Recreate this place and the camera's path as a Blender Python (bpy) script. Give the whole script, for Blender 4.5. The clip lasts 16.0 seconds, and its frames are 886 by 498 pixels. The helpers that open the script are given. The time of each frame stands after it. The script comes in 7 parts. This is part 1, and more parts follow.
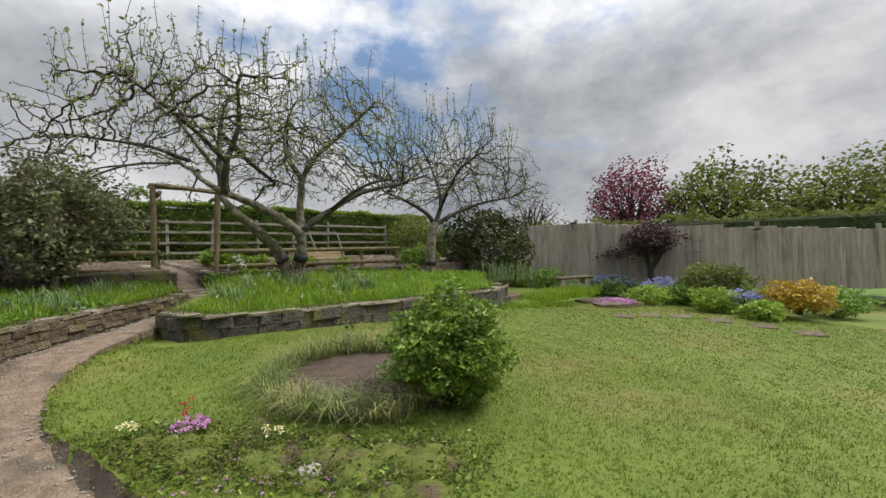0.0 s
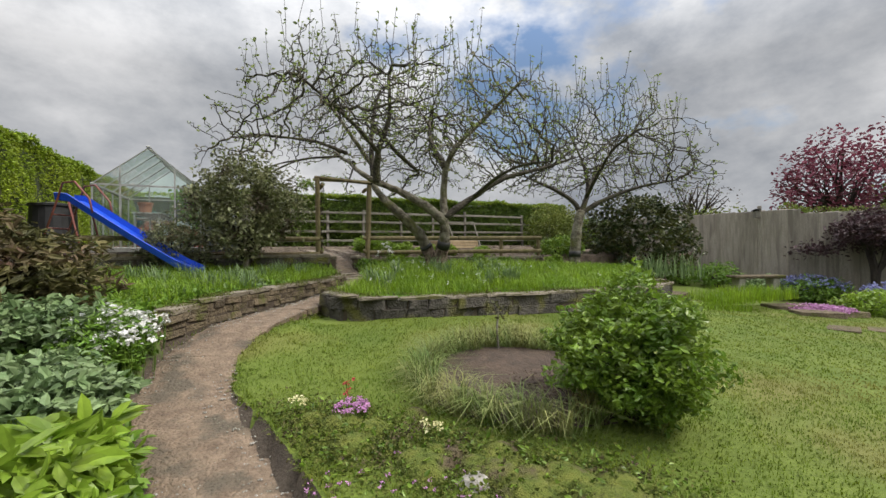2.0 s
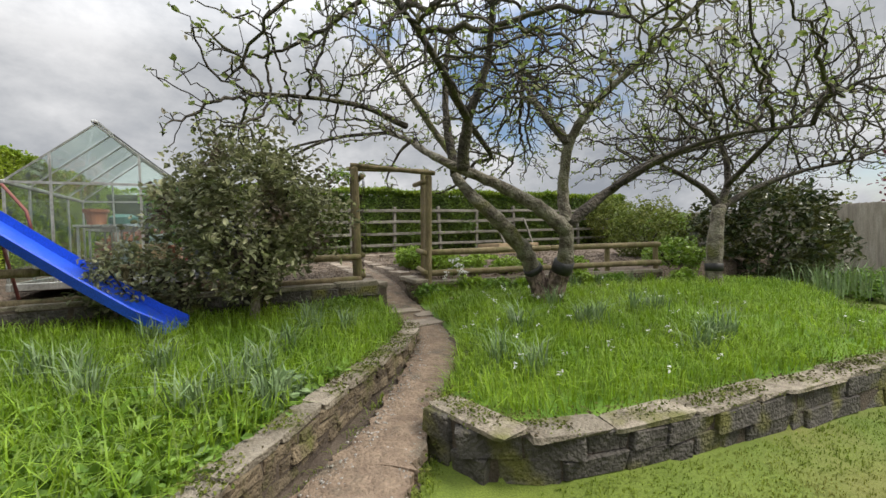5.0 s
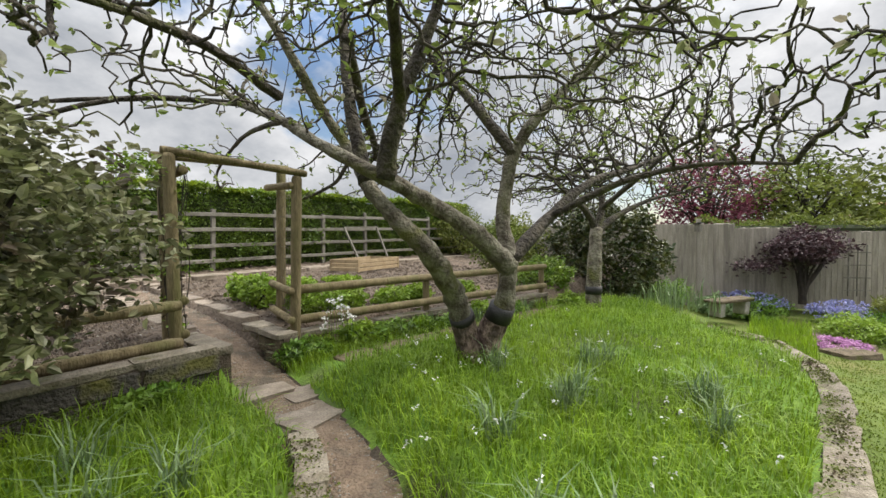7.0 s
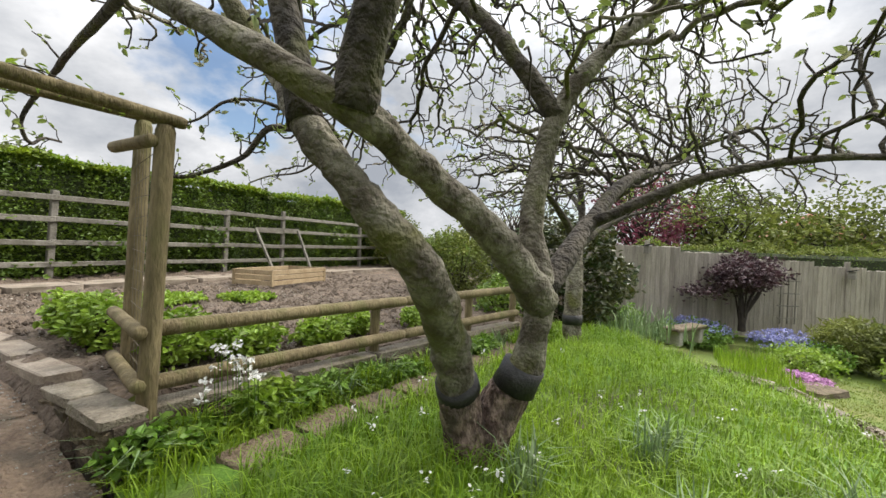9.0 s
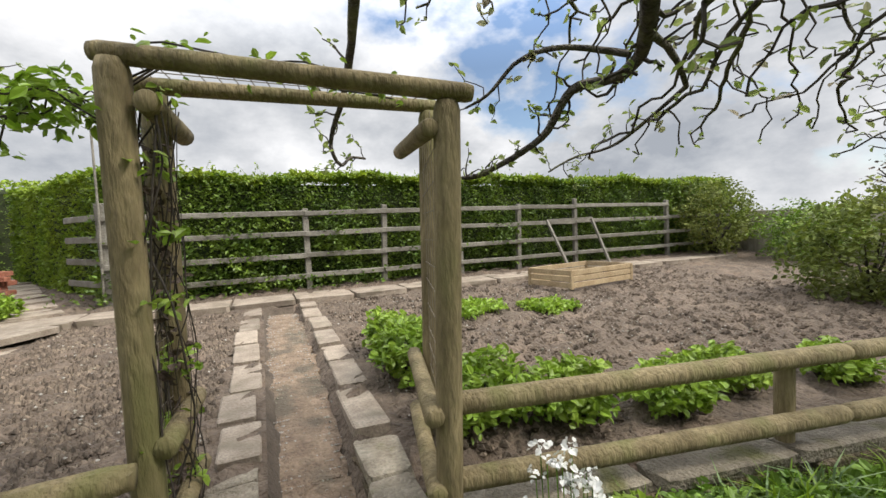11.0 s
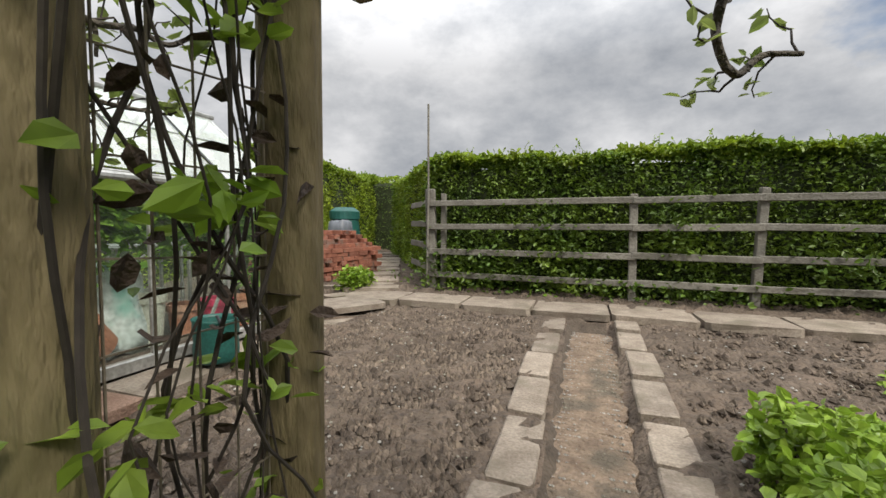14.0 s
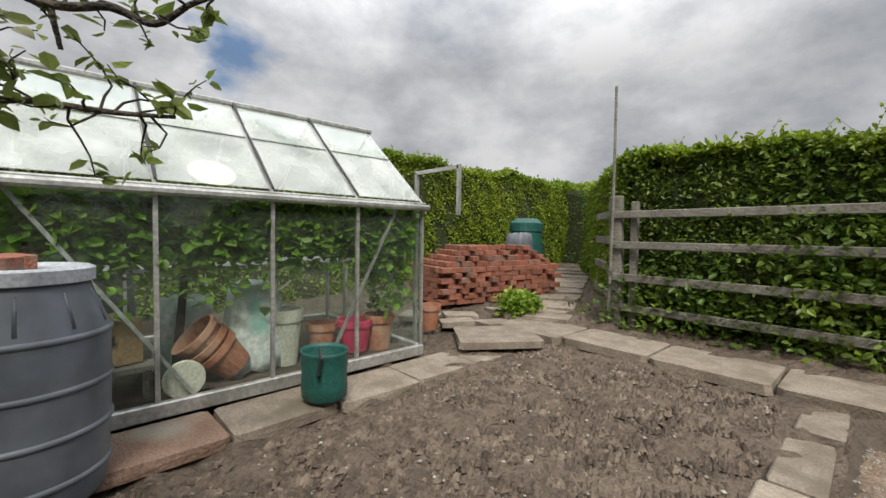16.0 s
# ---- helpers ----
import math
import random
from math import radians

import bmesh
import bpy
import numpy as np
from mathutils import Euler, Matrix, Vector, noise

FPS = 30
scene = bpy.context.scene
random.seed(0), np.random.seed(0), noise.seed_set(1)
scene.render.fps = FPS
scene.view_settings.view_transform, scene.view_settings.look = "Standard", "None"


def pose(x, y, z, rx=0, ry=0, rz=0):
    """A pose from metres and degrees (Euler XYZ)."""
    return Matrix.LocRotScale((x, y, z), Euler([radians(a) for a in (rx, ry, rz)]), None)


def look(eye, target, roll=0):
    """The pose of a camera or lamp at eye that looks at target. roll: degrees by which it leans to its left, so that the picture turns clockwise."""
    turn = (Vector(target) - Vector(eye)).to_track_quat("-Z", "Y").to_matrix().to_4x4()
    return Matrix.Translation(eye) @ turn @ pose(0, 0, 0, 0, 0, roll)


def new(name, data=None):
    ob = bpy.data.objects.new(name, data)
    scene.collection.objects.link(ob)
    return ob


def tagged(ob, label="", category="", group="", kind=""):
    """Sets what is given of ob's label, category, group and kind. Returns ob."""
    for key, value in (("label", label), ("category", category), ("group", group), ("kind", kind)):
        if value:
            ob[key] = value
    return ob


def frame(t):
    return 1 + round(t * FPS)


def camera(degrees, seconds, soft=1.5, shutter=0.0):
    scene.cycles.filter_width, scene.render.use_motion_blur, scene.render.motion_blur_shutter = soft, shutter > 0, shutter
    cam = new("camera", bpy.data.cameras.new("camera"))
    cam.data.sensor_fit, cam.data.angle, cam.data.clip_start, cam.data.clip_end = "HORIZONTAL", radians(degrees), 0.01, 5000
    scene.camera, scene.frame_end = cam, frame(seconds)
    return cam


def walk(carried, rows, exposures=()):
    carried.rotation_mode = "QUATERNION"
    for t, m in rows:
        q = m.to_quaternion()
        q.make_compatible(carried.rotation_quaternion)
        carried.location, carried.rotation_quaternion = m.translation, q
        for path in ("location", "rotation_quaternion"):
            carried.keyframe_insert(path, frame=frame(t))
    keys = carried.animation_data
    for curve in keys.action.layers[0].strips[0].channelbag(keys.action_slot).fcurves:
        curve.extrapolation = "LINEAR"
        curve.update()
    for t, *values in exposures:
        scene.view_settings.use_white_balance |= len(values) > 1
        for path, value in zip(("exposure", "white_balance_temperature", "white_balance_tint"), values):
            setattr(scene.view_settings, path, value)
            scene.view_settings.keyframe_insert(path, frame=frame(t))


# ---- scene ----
cam = camera(94.6, 16.0)
PATH = [
    (0, (0.05, -4.155, 0.023), (1.421, -2.7, 0.05), -1.6),
    (0.5, (0.063, -4.154, 0.009), (1.244, -2.54, 0.021), -1.8),
    (1, (0.042, -4.147, 0.001), (1.106, -2.454, 0.008), -1.3),
    (1.5, (0.03, -4.035, -0.024), (0.99, -2.281, -0.016), -0.6),
    (2, (0.089, -3.678, -0.04), (0.94, -1.868, -0.039), -0.5),
    (2.5, (0.166, -3.213, -0.067), (0.922, -1.362, -0.068), -0.1),
    (3, (0.236, -2.686, -0.061), (0.913, -0.804, -0.062), -0.1),
    (3.5, (0.234, -2.142, 0.025), (0.89, -0.253, 0.024), 0.0),
    (3.7, (0.239, -1.912, 0.053), (0.902, -0.025, 0.053), -0.1),
    (5.8, (-0.163, 0.259, 0.649), (0.897, 1.952, 0.557), -1.3),
    (6, (-0.144, 0.434, 0.675), (0.977, 2.088, 0.585), -1.0),
    (6.5, (0.007, 0.934, 0.741), (1.329, 2.433, 0.656), -1.1),
    (7, (0.152, 1.39, 0.794), (1.696, 2.66, 0.719), -0.6),
    (7.5, (0.418, 1.727, 0.803), (2.13, 2.76, 0.745), -0.0),
    (8, (0.662, 2.103, 0.791), (2.489, 2.914, 0.758), 0.8),
    (8.5, (0.915, 2.425, 0.775), (2.76, 3.196, 0.759), 1.6),
    (9, (1.18, 2.702, 0.775), (2.938, 3.655, 0.758), 2.3),
    (9.5, (1.37, 3.026, 0.74), (2.92, 4.29, 0.697), 1.9),
    (10, (1.515, 3.366, 0.815), (2.755, 4.933, 0.735), 1.1),
    (10.2, (1.585, 3.485, 0.852), (2.708, 5.138, 0.765), 0.4),
    (12.3, (1.991, 4.338, 0.959), (2.427, 6.287, 0.859), -1.1),
    (12.5, (1.975, 4.438, 0.953), (2.318, 6.406, 0.856), 0.0),
    (13, (1.969, 4.708, 0.967), (1.987, 6.705, 0.848), -0.2),
    (13.5, (1.946, 4.962, 0.979), (1.608, 6.929, 0.853), -0.2),
    (14, (1.936, 5.265, 0.922), (1.274, 7.149, 0.809), 0.4),
    (14.5, (1.937, 5.509, 0.937), (0.944, 7.241, 0.839), 0.7),
    (15, (1.892, 5.789, 0.975), (0.639, 7.345, 0.883), 1.3),
    (15.5, (1.86, 6.014, 1.001), (0.418, 7.397, 0.929), 1.4),
    (16, (1.869, 6.228, 1.016), (0.395, 7.577, 0.932), 0.9),
]
walk(cam, [(t, look(e, g, r)) for t, e, g, r in PATH],
     [(0.0, 0.08), (3.5, 0.15), (6.0, 0.4), (9.0, 0.62), (10.2, 0.66), (12.5, 0.42), (14.5, 0.12), (16.0, 0.0)])

# ---- light ----
SUN_EL, SUN_AZ = radians(50), radians(125)
world = bpy.data.worlds.new("sky")
scene.world = world
world.use_nodes = True
wn, wl = world.node_tree.nodes, world.node_tree.links
wn.clear()
w_out, w_bg = wn.new("ShaderNodeOutputWorld"), wn.new("ShaderNodeBackground")
sky = wn.new("ShaderNodeTexSky")
sky.sky_type, sky.sun_disc, sky.sun_elevation, sky.sun_rotation = "NISHITA", False, SUN_EL, SUN_AZ
w_co, w_map = wn.new("ShaderNodeTexCoord"), wn.new("ShaderNodeMapping")
w_map.inputs["Scale"].default_value = (1.0, 1.0, 1.7)
w_map.inputs["Location"].default_value = (0.35, 0.1, 0.0)
wl.new(w_co.outputs["Generated"], w_map.inputs["Vector"])


def world_noise(scale, detail, rough):
    n = wn.new("ShaderNodeTexNoise")
    n.inputs["Scale"].default_value, n.inputs["Detail"].default_value, n.inputs["Roughness"].default_value = scale, detail, rough
    wl.new(w_map.outputs["Vector"], n.inputs["Vector"])
    return n


def world_ramp(src, stops):
    r = wn.new("ShaderNodeValToRGB")
    e = r.color_ramp.elements
    e[0].position, e[0].color = stops[0][0], (*stops[0][1], 1)
    e[1].position, e[1].color = stops[1][0], (*stops[1][1], 1)
    for p, c in stops[2:]:
        e.new(p).color = (*c, 1)
    wl.new(src, r.inputs["Fac"])
    return r


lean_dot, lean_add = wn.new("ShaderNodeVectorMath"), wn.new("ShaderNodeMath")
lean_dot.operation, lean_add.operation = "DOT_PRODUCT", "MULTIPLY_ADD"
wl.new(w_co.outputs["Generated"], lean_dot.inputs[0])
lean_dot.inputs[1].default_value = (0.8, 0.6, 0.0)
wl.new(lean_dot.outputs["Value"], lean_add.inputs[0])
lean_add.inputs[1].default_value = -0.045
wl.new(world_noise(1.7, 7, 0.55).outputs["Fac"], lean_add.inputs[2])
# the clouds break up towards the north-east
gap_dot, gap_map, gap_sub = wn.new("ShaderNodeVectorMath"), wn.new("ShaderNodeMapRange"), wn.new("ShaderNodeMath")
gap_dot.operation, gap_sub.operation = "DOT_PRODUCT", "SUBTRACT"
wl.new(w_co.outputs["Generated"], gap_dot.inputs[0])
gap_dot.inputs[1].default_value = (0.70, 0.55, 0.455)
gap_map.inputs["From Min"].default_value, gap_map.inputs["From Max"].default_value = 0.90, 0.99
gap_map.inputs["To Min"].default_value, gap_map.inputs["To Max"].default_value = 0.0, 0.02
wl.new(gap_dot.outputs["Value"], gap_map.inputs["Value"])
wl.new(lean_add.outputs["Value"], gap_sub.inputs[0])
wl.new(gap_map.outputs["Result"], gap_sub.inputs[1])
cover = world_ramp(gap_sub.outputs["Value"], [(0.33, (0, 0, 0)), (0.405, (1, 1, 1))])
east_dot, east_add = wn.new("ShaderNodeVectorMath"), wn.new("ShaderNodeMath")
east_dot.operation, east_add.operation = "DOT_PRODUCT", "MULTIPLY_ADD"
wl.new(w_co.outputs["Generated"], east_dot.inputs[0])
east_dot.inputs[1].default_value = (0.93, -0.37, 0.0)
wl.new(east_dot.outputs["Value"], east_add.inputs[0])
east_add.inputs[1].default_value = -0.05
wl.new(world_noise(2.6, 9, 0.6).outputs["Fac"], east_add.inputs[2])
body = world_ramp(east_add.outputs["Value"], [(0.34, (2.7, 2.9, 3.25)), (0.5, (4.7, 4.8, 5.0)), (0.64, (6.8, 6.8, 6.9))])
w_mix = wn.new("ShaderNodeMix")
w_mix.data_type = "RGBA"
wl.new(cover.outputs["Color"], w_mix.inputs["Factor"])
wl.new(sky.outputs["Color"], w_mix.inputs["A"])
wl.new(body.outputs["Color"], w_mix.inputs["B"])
# an overcast sky grows brighter towards the zenith
w_sep, w_gain, w_mul = wn.new("ShaderNodeSeparateXYZ"), wn.new("ShaderNodeMapRange"), wn.new("ShaderNodeVectorMath")
wl.new(w_co.outputs["Generated"], w_sep.inputs["Vector"])
w_gain.inputs["From Min"].default_value, w_gain.inputs["From Max"].default_value = 0.35, 1.0
w_gain.inputs["To Min"].default_value, w_gain.inputs["To Max"].default_value = 1.0, 4.3
wl.new(w_sep.outputs["Z"], w_gain.inputs["Value"])
w_mul.operation = "SCALE"
wl.new(w_mix.outputs["Result"], w_mul.inputs[0])
wl.new(w_gain.outputs["Result"], w_mul.inputs["Scale"])
wl.new(w_mul.outputs["Vector"], w_bg.inputs["Color"])
w_bg.inputs["Strength"].default_value = 0.10
wl.new(w_bg.outputs["Background"], w_out.inputs["Surface"])

sun = new("sun", bpy.data.lights.new("sun", "SUN"))
sun.data.energy, sun.data.angle, sun.data.color = 3.6, radians(16), (1.0, 0.94, 0.84)
sun.matrix_world = pose(0, 0, 20, math.degrees(math.pi / 2 - SUN_EL), 0, 180 - math.degrees(SUN_AZ))

# ---- materials ----


def mat(name, c1, c2, scale=8.0, rough=0.8, bump=0.3, c3=None, fine=60.0, vary=0.0, metal=0.0, thin=0.0, island=0.0, stretch=(1, 1, 1), cut=(0.35, 0.65), deep=0.02):
    """Two colours mixed by noise, a third in stains, bump, and a spread of brightness by object or by island."""
    m = bpy.data.materials.new(name)
    m.use_nodes = True
    n, l = m.node_tree.nodes, m.node_tree.links
    p = n["Principled BSDF"]
    geo = n.new("ShaderNodeNewGeometry")
    mp = n.new("ShaderNodeMapping")
    mp.inputs["Scale"].default_value = stretch
    l.new(geo.outputs["Position"], mp.inputs["Vector"])

    def noise_tex(s, d=4):
        t = n.new("ShaderNodeTexNoise")
        t.inputs["Scale"].default_value, t.inputs["Detail"].default_value = s, d
        l.new(mp.outputs["Vector"], t.inputs["Vector"])
        return t

    def mixer(f, a, b, mode="MIX"):
        x = n.new("ShaderNodeMix")
        x.data_type, x.blend_type = "RGBA", mode
        for key, v in (("Factor", f), ("A", a), ("B", b)):
            if isinstance(v, bpy.types.NodeSocket):
                l.new(v, x.inputs[key])
            else:
                x.inputs[key].default_value = v if key == "Factor" else (*v, 1)
        return x.outputs["Result"]

    def ramp(src, a, b):
        r = n.new("ShaderNodeMapRange")
        r.inputs["From Min"].default_value, r.inputs["From Max"].default_value = a, b
        l.new(src, r.inputs["Value"])
        return r.outputs["Result"]

    big, small = noise_tex(scale), noise_tex(fine, 3)
    col = mixer(ramp(big.outputs["Fac"], *cut), c1, c2)
    col = mixer(ramp(small.outputs["Fac"], 0.3, 0.7), col, mixer(1.0, col, (0.62, 0.62, 0.6), "MULTIPLY"))
    if c3:
        col = mixer(ramp(noise_tex(scale * 0.37, 5).outputs["Fac"], 0.54, 0.66), col, c3)
    if vary or island:
        hsv = n.new("ShaderNodeHueSaturation")
        src = n.new("ShaderNodeObjectInfo").outputs["Random"] if vary else geo.outputs["Random Per Island"]
        r = n.new("ShaderNodeMapRange")
        k = vary or island
        r.inputs["To Min"].default_value, r.inputs["To Max"].default_value = 1 - k, 1 + k
        l.new(src, r.inputs["Value"])
        l.new(r.outputs["Result"], hsv.inputs["Value"])
        l.new(col, hsv.inputs["Color"])
        col = hsv.outputs["Color"]
    l.new(col, p.inputs["Base Color"])
    p.inputs["Roughness"].default_value, p.inputs["Metallic"].default_value = rough, metal
    if bump:
        b = n.new("ShaderNodeBump")
        b.inputs["Strength"].default_value, b.inputs["Distance"].default_value = bump, deep
        l.new(small.outputs["Fac"], b.inputs["Height"])
        l.new(b.outputs["Normal"], p.inputs["Normal"])
    if thin:
        tr, add = n.new("ShaderNodeBsdfTranslucent"), n.new("ShaderNodeMixShader")
        l.new(col, tr.inputs["Color"])
        add.inputs["Fac"].default_value = thin
        l.new(p.outputs["BSDF"], add.inputs[1])
        l.new(tr.outputs["BSDF"], add.inputs[2])
        l.new(add.outputs["Shader"], n["Material Output"].inputs["Surface"])
    return m


def glass(name, dirt_sheen, tint=(0.93, 0.97, 0.95)):
    m = bpy.data.materials.new(name)
    m.use_nodes = True
    n, l = m.node_tree.nodes, m.node_tree.links
    n.clear()
    out, a, b = n.new("ShaderNodeOutputMaterial"), n.new("ShaderNodeMixShader"), n.new("ShaderNodeMixShader")
    tr, gl, di, lw = n.new("ShaderNodeBsdfTransparent"), n.new("ShaderNodeBsdfGlossy"), n.new("ShaderNodeBsdfDiffuse"), n.new("ShaderNodeLayerWeight")
    tr.inputs["Color"].default_value = (*tint, 1)
    di.inputs["Color"].default_value = (0.75, 0.78, 0.76, 1)
    gl.inputs["Roughness"].default_value = 0.03
    lw.inputs["Blend"].default_value = 0.5
    power, gloss = n.new("ShaderNodeMath"), n.new("ShaderNodeMapRange")
    power.operation = "POWER"
    power.inputs[1].default_value = 4.0
    gloss.inputs["To Min"].default_value, gloss.inputs["To Max"].default_value = 0.035, 0.6
    l.new(lw.outputs["Facing"], power.inputs[0])
    l.new(power.outputs["Value"], gloss.inputs["Value"])
    nz, mr = n.new("ShaderNodeTexNoise"), n.new("ShaderNodeMapRange")
    nz.inputs["Scale"].default_value, nz.inputs["Detail"].default_value = 3.0, 6
    geo = n.new("ShaderNodeNewGeometry")
    l.new(geo.outputs["Position"], nz.inputs["Vector"])
    # diffuse share: slight dirt on the walls, painted sky sheen on the roof
    mr.inputs["From Min"].default_value, mr.inputs["From Max"].default_value = 0.3, 0.75
    mr.inputs["To Min"].default_value, mr.inputs["To Max"].default_value = dirt_sheen * 0.5, dirt_sheen * 1.6
    l.new(nz.outputs["Fac"], mr.inputs["Value"])
    l.new(mr.outputs["Result"], a.inputs["Fac"])
    l.new(tr.outputs["BSDF"], a.inputs[1])
    l.new(di.outputs["BSDF"], a.inputs[2])
    l.new(gloss.outputs["Result"], b.inputs["Fac"])
    l.new(a.outputs["Shader"], b.inputs[1])
    l.new(gl.outputs["BSDF"], b.inputs[2])
    l.new(b.outputs["Shader"], out.inputs["Surface"])
    return m


